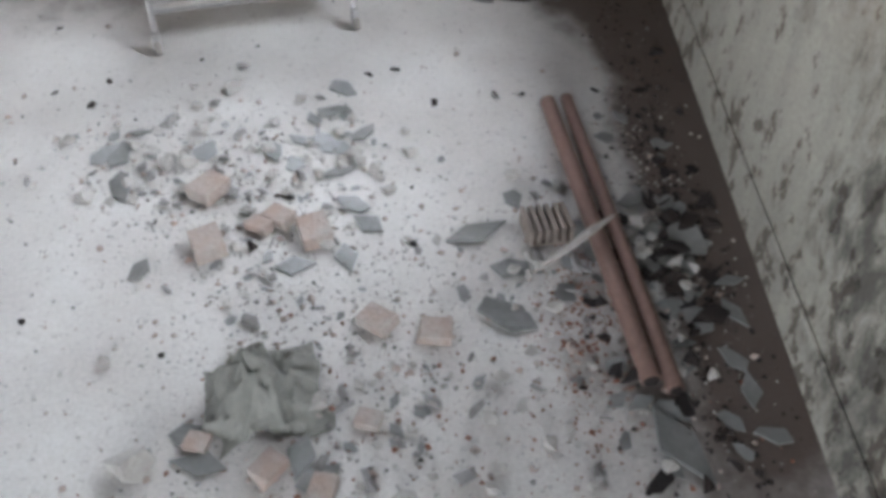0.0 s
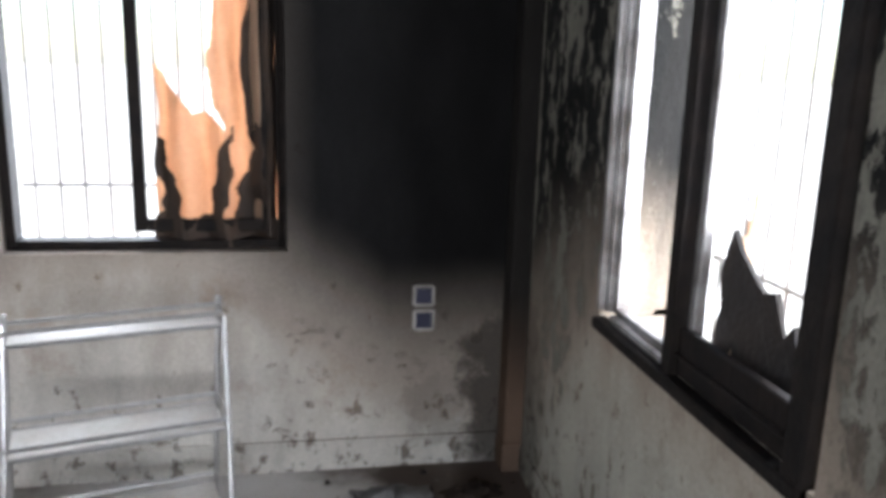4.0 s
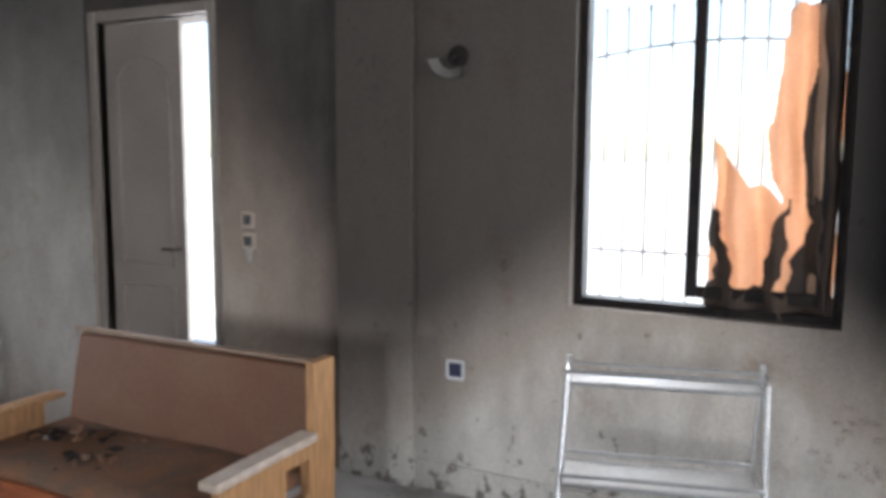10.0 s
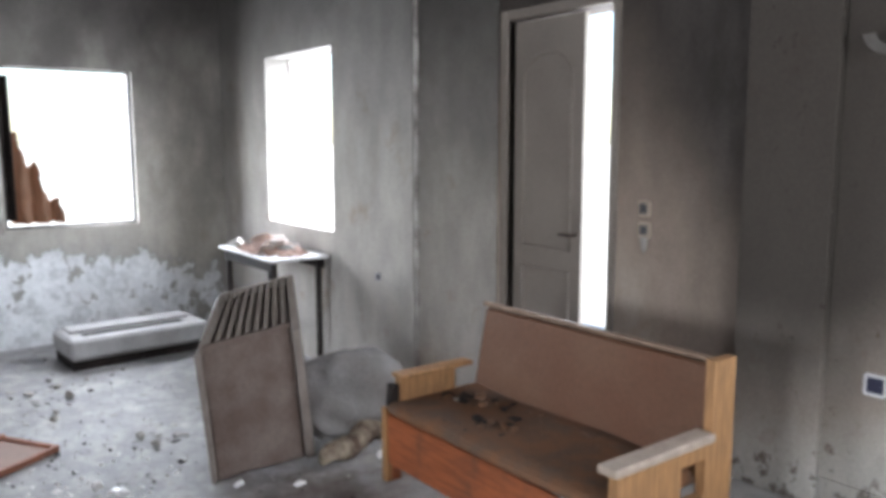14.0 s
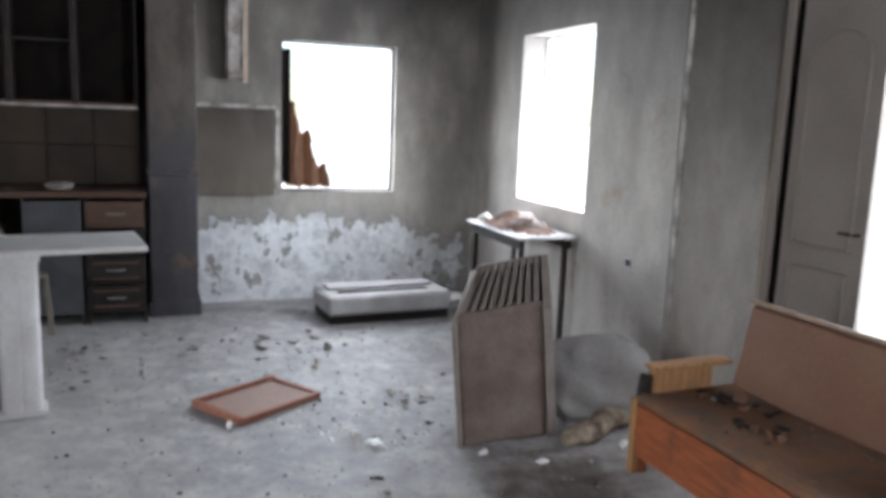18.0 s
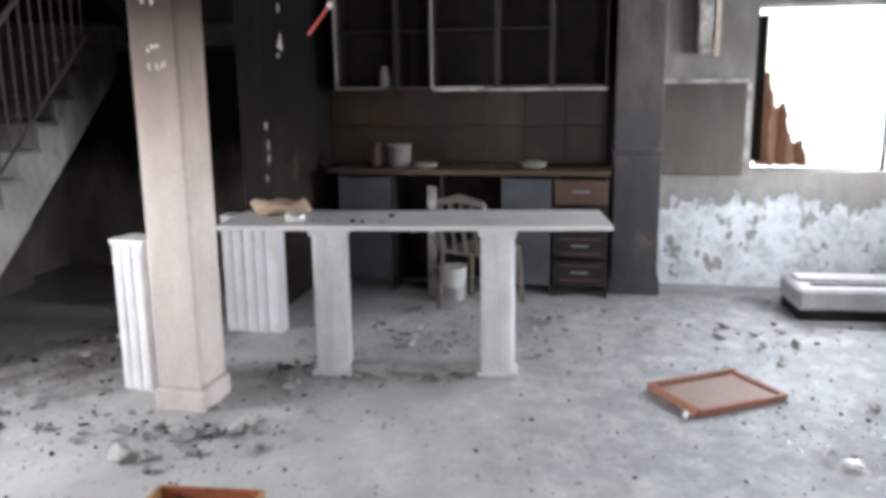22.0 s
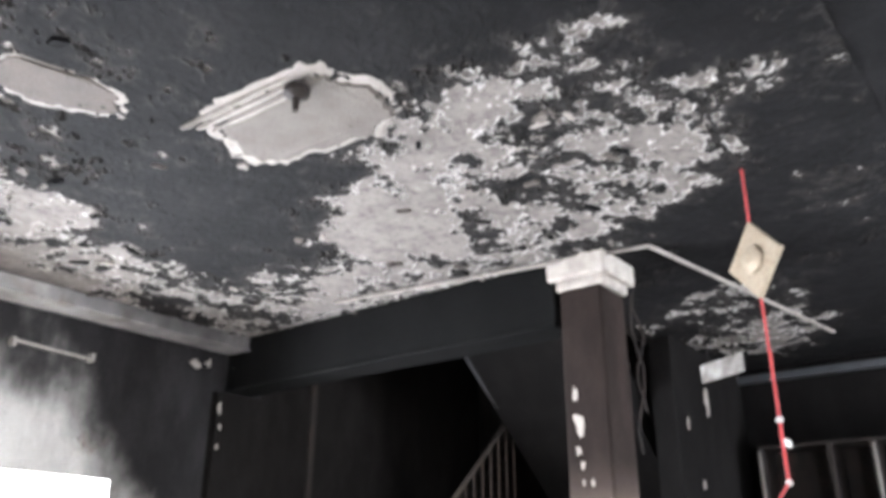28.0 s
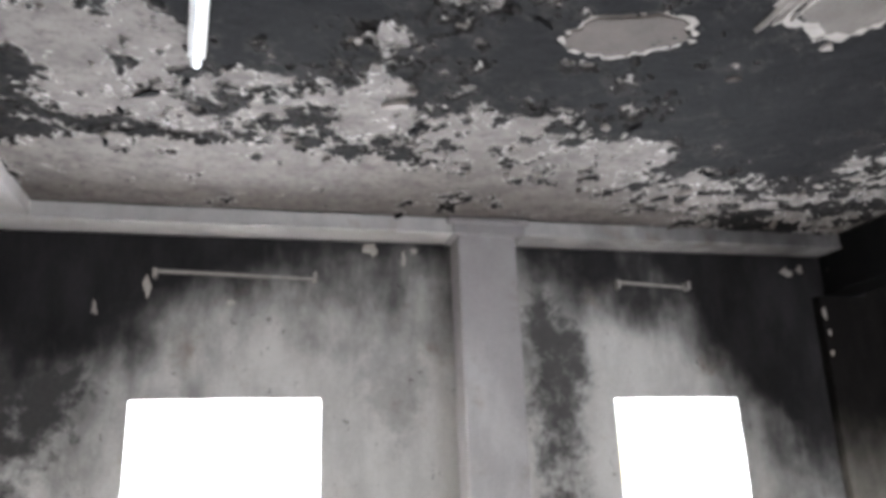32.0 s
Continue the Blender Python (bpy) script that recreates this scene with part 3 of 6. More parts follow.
# ---- walls, floor, ceiling ----
def wall_x(y0, y1, x0, x1, z0, z1, holes=()):
    """A wall along x with holes (x0, x1, z0, z1)."""
    xs = sorted({x0, x1, *[h[0] for h in holes], *[h[1] for h in holes]})
    zs = sorted({z0, z1, *[h[2] for h in holes], *[h[3] for h in holes]})
    bm = bmesh.new()
    for a, b in zip(xs, xs[1:]):
        for c, d in zip(zs, zs[1:]):
            u, v = (a + b) / 2, (c + d) / 2
            if not any(h[0] < u < h[1] and h[2] < v < h[3] for h in holes):
                box(bm, a, y0, c, b, y1, d)
    bmesh.ops.remove_doubles(bm, verts=bm.verts, dist=1e-5)
    bm.verts.index_update()
    pairs = {}
    for fc in bm.faces:
        pairs.setdefault(tuple(sorted(v.index for v in fc.verts)), []).append(fc)
    bmesh.ops.delete(bm, geom=[fc for fs in pairs.values() if len(fs) > 1 for fc in fs], context="FACES")
    return bm


def wall_y(x0, x1, y0, y1, z0, z1, holes=()):
    """A wall along y with holes (y0, y1, z0, z1)."""
    bm = wall_x(0, 1, y0, y1, z0, z1, holes)
    for v in bm.verts:
        a, k = v.co.x, v.co.y
        v.co.x, v.co.y = (x1 if k < 0.5 else x0), a
    bmesh.ops.recalc_face_normals(bm, faces=bm.faces)
    return bm


def setting(name, bm, material, label, category="wall"):
    return tagged(link(name, bm, material), label, category, kind="structure")


WIN_N = (0.05, 1.10, 0.95, 2.33)
WIN_E = (1.07, 2.15, 0.93, 2.42)
WIN_L = (-4.90, -3.84, 0.98, 2.24)
WIN_W = (0.62, 1.60, 0.93, 2.17)
WIN_S1 = (0.64, 1.64, 0.95, 2.13)
WIN_S2 = (-1.95, -1.12, 0.95, 2.11)
DOOR_N = (-2.78, -1.94, 0.0, 2.33)

bm = bmesh.new()
n = 60
for i in range(n + 1):
    for j in range(n + 1):
        x, y = XW - T + (XB - XW + 2 * T) * i / n, YS - T + (YN - YS + 2 * T) * j / n
        bm.verts.new((x, y, 0.004 * noise.noise((x * 1.3, y * 1.3, 0.3))))
bm.verts.ensure_lookup_table()
for i in range(n):
    for j in range(n):
        k = i * (n + 1) + j
        bm.faces.new([bm.verts[k + d] for d in (0, n + 1, n + 2, 1)])
floor = setting("floor", bm, M_floor, "pale dusty floor with grit, ash, brown stains and painted shade along the east wall", "floor")
setting("floor_slab", boxes((XW - T, YS - T, -0.2, XB + T, YN + T, -0.012)), M_mortar, "concrete slab under the dusty floor", "floor")

setting("wall_north", wall_x(YN, YN + T, XS - T, XE + T, 0, HC, [WIN_N, DOOR_N]), M_north, "pale plaster wall blackened by soot above, flaking at the foot")
setting("wall_recess", wall_x(YN - 0.012, YN - 0.002, XS, -1.12, 0, HC, [DOOR_N]),
        M_recess, "grey smoked plaster round the door")
setting("wall_step", wall_y(XS - T, XS, YL, YN, 0, HC), M_nw, "short smoked plaster return beside the bench")
setting("wall_northwest", wall_x(YL, YL + T, XW, XS - T, 0, HC, [WIN_L]), M_nw, "grey smoked plaster wall with a bright window opening")
setting("wall_kitchen", wall_y(XW - T, XW, -2.85, -0.25, 0, HC), M_kitchen, "soot-black plaster wall behind the burnt kitchen")
setting("wall_west", wall_y(XW - T, XW, -0.25, YL + T, 0, HC, [WIN_W]), M_west, "smoked plaster wall, flaked to bare white at the foot")
setting("wall_west_stair", wall_y(XW - T, XW, YS - T, -2.85, 0, 5.2), M_stairwall, "brown smoked plaster wall of the stairwell")
setting("wall_south", wall_x(YS - T, YS, -3.05, XB + T, 0, HC, [WIN_S1, WIN_S2]), M_south, "plaster wall, black with soot above the window openings")
setting("wall_south_stair", wall_x(YS - T, YS, XW - T, -3.05, 0, 5.2), M_stairwall, "brown smoked plaster wall beside the stairs")
setting("wall_east", wall_y(XE, XE + T, YB, YN + T, 0, HC, [WIN_E]), M_east, "grey plaster wall with soot, mould and peeling paint")
setting("wall_southeast", wall_y(XB, XB + T, YS, YB, 0, HC), M_south, "plaster wall black with soot in the south corner")
setting("wall_return", boxes((XE + T, YB - 0.10, 0, XB + T, YB + T, HC), (XE, YB - 0.10, 0, XE + T, YB, HC)), M_south, "short sooted return where the room widens")
setting("partition", boxes((XW, -2.95, 0, -4.42, -2.79, HC)), M_kitchen, "blackened partition at the end of the kitchen")
setting("wall_stair_upper", boxes((-3.05, YS - T, HC, -2.6, YS - 0.002, 5.2), (-2.72, YS, HC + 0.22, -2.6, -2.9, 5.2), (XW, -3.02, HC, -2.72, -2.9, 5.2)), M_stairwall, "dark upper wall of the stairwell")
setting("ceiling_stairwell", boxes((XW - T, YS - T, 5.2, -2.6, -2.9, 5.3)), M_ceiling, "dark ceiling over the stairwell", "ceiling")

# ceiling: a slab, and under it the sooted coat of plaster, broken away in places down to the bare slab
def lattice(x, y, seed):
    """Smooth value noise, 0 to 1, for arrays of places one unit apart."""
    table = np.random.RandomState(seed).rand(257, 257)
    xi, yi = np.floor(x).astype(int), np.floor(y).astype(int)
    u, v = x - xi, y - yi
    u, v = u * u * (3 - 2 * u), v * v * (3 - 2 * v)
    a, b, c, d = table[xi % 257, yi % 257], table[(xi + 1) % 257, yi % 257], table[xi % 257, (yi + 1) % 257], table[(xi + 1) % 257, (yi + 1) % 257]
    return (a * (1 - u) + b * u) * (1 - v) + (c * (1 - u) + d * u) * v


def layered(x, y, scale, octaves, gain, seed):
    total, weight, amp = 0.0, 0.0, 1.0
    for k in range(octaves):
        total = total + amp * lattice(x * scale * 2.03 ** k + 17.3 * k, y * scale * 2.03 ** k - 9.1 * k, seed + k)
        weight, amp = weight + amp, amp * gain
    return total / weight


def inside(x, y, outline):
    """How far inside an outline: metres, negative outside."""
    best, crossing = np.full(x.shape, 99.0), np.zeros(x.shape, bool)
    for (x0, y0), (x1, y1) in zip(outline, outline[1:] + outline[:1]):
        dx, dy = x1 - x0, y1 - y0
        k = np.clip(((x - x0) * dx + (y - y0) * dy) / (dx * dx + dy * dy), 0, 1)
        best = np.minimum(best, np.hypot(x - x0 - k * dx, y - y0 - k * dy))
        crossing ^= ((y0 > y) != (y1 > y)) & (x < dx * (y - y0) / (dy if dy else 1e-9) + x0)
    return np.where(crossing, best, -best)


CX, CY, CK = 0.86, -0.79, (HC - 1.627) / (3.10 - 1.627)     # the plan of the ceiling, drawn for a height of 3.10 m


def overhead(x, y):
    return CX + (x - CX) * CK, CY + (y - CY) * CK


def bareness(x, y):
    x, y = CX + (x - CX) / CK, CY + (y - CY) / CK
    wob = 0.22 * (layered(x, y, 2.2, 4, 0.6, 40) - 0.5), 0.22 * (layered(x, y, 2.2, 4, 0.6, 60) - 0.5)
    b = np.full(x.shape, -0.50)
    for outline, soft, gain in CEILING_BARE:
        b = b + gain * np.clip(0.5 + inside(x + wob[0], y + wob[1], outline) / soft, 0, 1) 
    return b + 1.95 * (layered(x, y, 8.0, 6, 0.82, 3) - 0.5) + 0.6 * (layered(x, y, 1.7, 3, 0.5, 21) - 0.5)


def ceiling_coat(name, x0, x1, y0, y1, pitch):
    """A fine sheet under the slab: the coat hangs a finger's breadth below the bare spots, its torn edges curl down."""
    nx, ny = round((x1 - x0) / pitch), round((y1 - y0) / pitch)
    gx, gy = np.meshgrid(np.linspace(x0, x1, nx + 1), np.linspace(y0, y1, ny + 1), indexing="ij")
    b = bareness(gx, gy)
    coat = 1 - np.clip((b + 0.05) / 0.10, 0, 1)
    curl = np.exp(-((b + 0.10) / 0.06) ** 2) * np.clip(layered(gx, gy, 9.0, 3, 0.6, 90) - 0.42, 0, 1) * 3.0
    gz = HC + 0.009 - 0.011 * coat - 0.016 * curl - 0.005 * layered(gx, gy, 40.0, 2, 0.6, 99)
    me = bpy.data.meshes.new(name)
    k = np.arange(nx)[:, None] * (ny + 1) + np.arange(ny)[None, :]
    quads = np.stack([k, k + 1, k + ny + 2, k + ny + 1], -1).reshape(-1, 4)
    me.from_pydata(np.stack([gx, gy, gz], -1).reshape(-1, 3), [], quads)
    store = me.attributes.new("bare", "FLOAT", "POINT")
    store.data.foreach_set("value", (b + 1).ravel().astype(np.float32))
    return me


bm = bmesh.new()
bm.from_mesh(ceiling_coat("coat", -2.72, XB, YS, -1.0, 0.0128))
bm.from_mesh(ceiling_coat("coat", -5.60, -2.72, -2.9, -1.0, 0.018))
box(bm, -2.72, YS - T, HC + 0.014, XB + T, -2.9, HC + 0.22)
box(bm, XW - T, -2.9, HC + 0.014, XB + T, -1.0, HC + 0.22)
box(bm, XW - T, -1.0, HC, XE + T, YN + T, HC + 0.22)
box(bm, XW, -2.9, HC, -5.60, -1.0, HC + 0.014)
rng = random.Random(5)


def blister(bm, cx, cy, rx, ry, turn, drop, mi, z=HC, steps=22, wild=0.25, seed=0, square=1.0):
    """A shallow plate of loosened plaster with a ragged rim."""
    top, low = [], []
    (cx, cy), rx, ry = overhead(cx, cy), rx * CK, ry * CK
    for k in range(steps):
        a = k * math.tau / steps
        r = 1 + wild * (noise.noise((math.cos(a) * 2.1 + seed, math.sin(a) * 2.1, seed * 0.7)) + 0.7 * noise.noise((math.cos(a) * 7.0, math.sin(a) * 7.0 + seed, seed)))
        x, y = rx * r * math.copysign(abs(math.cos(a)) ** square, math.cos(a)), ry * r * math.copysign(abs(math.sin(a)) ** square, math.sin(a))
        px, py = cx + x * math.cos(turn) - y * math.sin(turn), cy + x * math.sin(turn) + y * math.cos(turn)
        top.append(bm.verts.new((px, py, z)))
        low.append(bm.verts.new((cx + (px - cx) * 0.94, cy + (py - cy) * 0.94, z - drop * (0.7 + 0.6 * rng.random()))))
    fs = [bm.faces.new(low[::-1])]
    for k in range(steps):
        fs.append(bm.faces.new((top[k], low[k], low[(k + 1) % steps], top[(k + 1) % steps])))
    for fc in fs:
        fc.material_index = mi


# two loosened plates with a paler torn rim
blister(bm, -0.21, -3.125, 0.245, 0.150, -0.27, 0.005, 2, seed=1.0, steps=48, wild=0.2)
blister(bm, -0.20, -3.12, 0.215, 0.128, -0.27, 0.011, 3, seed=1.0, steps=48, wild=0.2)
blister(bm, -0.85, -2.63, 0.25, 0.39, 0.06, 0.006, 2, seed=3.0, wild=0.2, steps=72, square=0.6)
blister(bm, -0.87, -2.63, 0.20, 0.34, 0.06, 0.013, 1, seed=3.0, wild=0.2, steps=72, square=0.6)
for k in range(3):
    blister(bm, -0.635 - 0.038 * k, -2.72, 0.009, 0.27 - 0.03 * k, 0.03, 0.018, 2, seed=5.0 + k, wild=0.25, steps=24, square=0.7)
for k in range(300):                                  # small scales hanging by an edge in the half-bare places
    cx, cy = rng.uniform(-2.65, 1.8), rng.uniform(-5.1, -1.7)
    if abs(bareness(np.array([cx]), np.array([cy]))[0] + 0.03) < 0.16:
        blister(bm, cx, cy, rng.uniform(0.010, 0.05), rng.uniform(0.006, 0.02), rng.uniform(0, 3), rng.uniform(0.008, 0.022), rng.choice((0, 1, 2)), steps=11, wild=0.6, seed=k * 0.37)
ceiling = setting("ceiling", bm, M_ceiling, "soot-black ceiling with pale patches of fallen plaster", "ceiling")
ceiling.data.materials.append(M_scale)
ceiling.data.materials.append(M_rim)
ceiling.data.materials.append(M_scaledark)

# beams and pilasters
setting("beam_stair", boxes((-2.95, YS, 2.79, -2.72, -2.70, HC), (-2.95, YS, 2.78, -2.712, -2.70, 2.81), bevel=0.006), M_beamdark, "blackened plaster beam over the stair opening", "beam")
setting("beam_southeast", boxes((2.16, -5.20, 3.052, XB, YB - 0.10, HC), bevel=0.004), M_beam, "smoked plaster beam along the side of the ceiling", "beam")
setting("beam_south", boxes((-2.72, YS, 3.048, XB, -5.20, HC), (-2.72, YS + 0.05, 3.043, XB, -5.188, 3.060), bevel=0.004), M_beam, "smoked plaster beam along the wall top", "beam")
setting("pilaster_south", boxes((-0.48, YS, 0, -0.13, -5.21, 3.048), bevel=0.008), M_pilaster, "pale smoked pilaster between the window openings", "pilaster")
setting("pilaster_stair", boxes((-3.04, YS, 0, -2.62, -5.36, 2.76)), M_stairwall, "smoked pilaster at the foot of the stairs", "pilaster")
setting("pilaster_north", boxes((-1.12, 2.97, 0, -0.70, YN, HC), bevel=0.006), M_north, "smoked plaster pilaster beside the bench", "pilaster")
setting("pillar_west", boxes((XW, -0.42, 0, -5.45, -0.07, HC), (XW, -0.43, 1.08, -5.435, -0.06, 1.12), (XW, -0.44, 0.0, -5.425, -0.05, 0.12), bevel=0.01), M_pillar,
        "dark pillar with a blue-grey painted lower half", "pillar")
cap = bmesh.new()
for x0, x1, y0, y1, z0, z1 in ((-3.02, -2.73, -2.70, -2.42, 2.97, 3.02), (-3.05, -2.695, -2.73, -2.39, 3.02, HC)):
    box(cap, x0, y0, z0, x1, y1, z1, bevel=0.01)
rough(cap, 0.006, 9)
setting("pilaster_cap", boxes((-0.53, YS, 3.035, -0.09, -5.175, HC - 0.003), (-0.56, YS, 3.10, -0.06, -5.16, HC - 0.003), bevel=0.01), M_pilaster, "moulded cap over the pilaster", "pilaster")

col = thing("column", "square plaster column, pale below and black above", "column", kind="structure")
bm = boxes((-3.005, -2.68, 0.12, -2.735, -2.44, 2.97), bevel=0.012)
part("shaft", bm, M_column, col)
part("base", boxes((-3.02, -2.695, 0, -2.72, -2.425, 0.12), bevel=0.01), M_column, col)
part("capital", cap, M_cap, col, "bare broken capital")



def chip(parent, axis, at, u, v, w, h, seed, name="plaster_chip", material=M_cap, label="spot of bare white plaster"):
    """A ragged spot of bare or burnt plaster, three millimetres proud, on a face across the given axis."""
    rg = random.Random(seed)
    pts = [(0.5 * w * r * math.cos(a), 0.5 * h * r * math.sin(a)) for a, r in ((k * math.tau / 9 + rg.uniform(-0.25, 0.25), rg.choice((0.4, 0.7, 0.9, 1.1)) * rg.uniform(0.8, 1.1)) for k in range(9))]
    bm = bmesh.new()
    rims = [[bm.verts.new((at + d, u + a, v + b) if axis == "x" else (u + a, at + d, v + b)) for a, b in pts] for d in (-0.004, 0.003)]
    bm.faces.new(rims[1])
    for k in range(9):
        bm.faces.new((rims[0][k], rims[0][(k + 1) % 9], rims[1][(k + 1) % 9], rims[1][k]))
    bmesh.ops.recalc_face_normals(bm, faces=bm.faces)
    return part(name, bm, material, parent, label)


for k, (y, z, w, h) in enumerate(((-2.62, 2.42, 0.03, 0.10), (-2.605, 2.27, 0.075, 0.13), (-2.615, 2.15, 0.04, 0.06), (-2.60, 2.08, 0.03, 0.05), (-2.595, 1.998, 0.018, 0.045), (-2.547, 1.995, 0.018, 0.045),
                                  (-2.55, 1.79, 0.055, 0.035), (-2.585, 1.775, 0.022, 0.025), (-2.585, 1.70, 0.018, 0.05), (-2.545, 1.70, 0.020, 0.055), (-2.52, 1.705, 0.016, 0.06), (-2.501, 1.71, 0.014, 0.055), (-2.63, 1.50, 0.012, 0.03))):
    chip(col, "x", -2.735, y, z, w, h, 100 + k)
for k, (x, z, w, h) in enumerate(((-4.80, 2.15, 0.05, 0.09), (-4.785, 1.91, 0.12, 0.15), (-4.75, 1.83, 0.05, 0.05), (-4.48, 1.345, 0.05, 0.07), (-4.505, 1.22, 0.05, 0.10), (-4.50, 1.11, 0.06, 0.10), (-4.46, 0.98, 0.05, 0.06),
                                  (-5.02, 2.76, 0.10, 0.22), (-4.62, 2.55, 0.04, 0.10))):
    chip(bpy.data.objects["partition"], "y", -2.79, x, z, w, h, 130 + k)
for k, (x, z, w, h) in enumerate(((-2.635, 2.64, 0.03, 0.10), (-2.655, 2.52, 0.03, 0.06), (-2.648, 2.38, 0.03, 0.05))):
    chip(bpy.data.objects["pilaster_stair"], "y", -5.36, x, z, w, h, 150 + k)
for k, (x, z, w, h) in enumerate(((0.356, 3.0, 0.12, 0.10), (0.152, 2.95, 0.05, 0.10), (0.09, 3.0, 0.06, 0.07), (1.586, 2.76, 0.05, 0.20), (1.13, 2.66, 0.07, 0.05), (-2.45, 2.94, 0.12, 0.07), (-2.56, 2.96, 0.08, 0.08), (1.85, 2.62, 0.05, 0.10))):
    chip(bpy.data.objects["wall_south"], "y", YS, x, z, w, h, 160 + k)

# blistered dark spots low on the north wall
rng = random.Random(17)
for k, (x, z) in enumerate(((1.134, 0.606), (1.213, 0.625), (1.304, 0.619), (1.054, 0.45), (1.18, 0.413), (1.225, 0.452), (1.649, 0.451), (1.549, 0.493), (1.875, 0.575), (1.898, 0.473), (1.735, 0.535), (1.02, 0.221), (1.216, 0.428), (1.166, 0.293), (1.273, 0.589), (1.605, 0.371), (1.749, 0.678), (1.892, 0.561), (1.784, 0.262), (1.904, 0.206), (1.078, 0.188), (1.455, 0.513))):
    for q in range(3):
        chip(bpy.data.objects["wall_north"], "y", YN - 0.001, x + rng.gauss(0, 0.02), z + rng.gauss(0, 0.02), rng.uniform(0.012, 0.05), rng.uniform(0.010, 0.045), 300 + 3 * k + q, "burnt_spot", M_scab, "blistered dark spot")

# skirting along the north wall and a strip on the ceiling edge
setting("baseboard", boxes((-0.70, YN - 0.012, 0, 1.99, YN - 0.001, 0.13), (-0.70, YN - 0.018, 0.124, 1.99, YN - 0.001, 0.137)), M_north, "low plaster skirting, stained brown", "baseboard")
setting("baseboard_south", boxes((-2.6, YS + 0.001, 0, XB, YS + 0.015, 0.09)), M_south, "low plaster skirting under the window openings", "baseboard")
setting("trim_kitchen", boxes((XW, -2.79, HC - 0.12, XW + 0.05, YL, HC - 0.06)), M_grey, "sooted cornice above the kitchen", "trim")

setting("pilaster_corner", boxes((1.99, 2.90, 0, XE, YN, HC), (1.982, 2.892, 0, XE, YN, 0.135), bevel=0.006), M_corner, "narrow flaking pilaster in the blackened corner", "pilaster")
setting("baseboard_east", boxes((XE - 0.012, YB, 0, XE - 0.001, 2.89, 0.125), bevel=0.004), M_east, "low plaster skirting along the mouldy wall", "baseboard")

# the yard outside: one sheet to the horizon
bm = bmesh.new()
bmesh.ops.create_grid(bm, x_segments=8, y_segments=8, size=400, matrix=Matrix.Translation((0, 0, -0.35)))
setting("ground", bm, M_ground, "pale dry yard outside the house", "ground")


# ---- windows ----
def casing(x0, x1, z0, z1, w, d):
    """Four bars round an opening, in the x-z plane, d deep along y."""
    return boxes((x0, 0, z0, x0 + w, d, z1), (x1 - w, 0, z0, x1, d, z1), (x0 + w, 0, z0, x1 - w, d, z0 + w), (x0 + w, 0, z1 - w, x1 - w, d, z1), bevel=0.004)


def window(name, w, h, m, material, label, sashes=(), sill=True, depth=0.07, fw=0.045):
    """A window frame w by h, its lower corner at the origin of m, its room side at y = 0. sashes: (x0, x1, y) sliding frames."""
    ob = thing(name, label, "window", m, kind="structure")
    part("frame", casing(0, w, 0, h, fw, depth), material, ob)
    if fw > 0.02:
        part("inner_frame", casing(fw, w - fw, fw, h - fw, 0.016, depth + 0.02), material, ob)
    for a, b, y in sashes:
        sash = part("sash", casing(a, b, 0.066, h - 0.066, 0.05, 0.03), material, ob)
        sash.location = (0, y, 0)
    if sill:
        part("sill", boxes((-0.03, -0.025, -0.03, w + 0.03, 0.10, -0.001), bevel=0.006), M_edge if sill == 2 else M_pale, ob)
    return ob


def grille(parent, w, h, y, n, cross, arch=0.05):
    """Upright bars with ball tips, tied by a bowed flat bar."""
    for k in range(n):
        x = w * (k + 0.5) / n
        bm = tubes([[(x, y, 0.0), (x, y, h - 0.05)]], 0.0075, 6)
        tube(bm, [(x, y, h - 0.06), (x, y, h - 0.045), (x, y, h - 0.03)], [0.006, 0.014, 0.004], 6)
        part("bar", bm, M_grille, parent)
    part("cross_bar", tubes([[(w * k / 12, y, cross + arch * math.sin(math.pi * k / 12)) for k in range(13)]], 0.009, 6), M_grille, parent)
    part("low_bar", tubes([[(0, y, 0.25), (w, y, 0.25)]], 0.008, 6), M_grille, parent)


wn = window("window_1", WIN_N[1] - WIN_N[0], WIN_N[3] - WIN_N[2], pose(WIN_N[0], YN + 0.05, WIN_N[2]), M_frame,
            "scorched aluminium sliding window with torn orange cloth", [(0.46, 1.0, 0.035)], 2, 0.07, 0.022)
gr = thing("window_grille", "pale iron window grille with ball-tipped bars", "grille", pose(WIN_N[0], YN + T + 0.06, WIN_N[2] - 0.03))
grille(gr, 1.05, 1.36, 0, 11, 1.11)
for x in (-0.02, 1.05):
    part("bracket", boxes((x, -0.12, 0.02, x + 0.02, 0.01, 0.05)), M_grille, gr)

we = thing("window_2", "smoked aluminium window with a charred sash and torn cloth", "window", pose(XE, WIN_E[1], WIN_E[2], 0, 0, -90), kind="structure")
EW, EH = WIN_E[1] - WIN_E[0], WIN_E[3] - WIN_E[2]
for k, (a, d) in enumerate(((0.0, -0.012), (0.027, 0.006), (0.052, 0.022))):
    part("jamb", boxes((a, d, 0.03, a + 0.024, d + 0.05, EH), bevel=0.003), M_alu, we, "ribbed smoked aluminium jamb")
part("head", boxes((0.0, 0.0, EH - 0.05, EW - 0.10, 0.07, EH), bevel=0.004), M_alu, we)
part("bottom_rail", boxes((0.076, 0.02, 0.03, 0.46, 0.05, 0.052), (0.076, 0.0, 0.008, 0.46, 0.03, 0.03), bevel=0.003), M_alu, we)
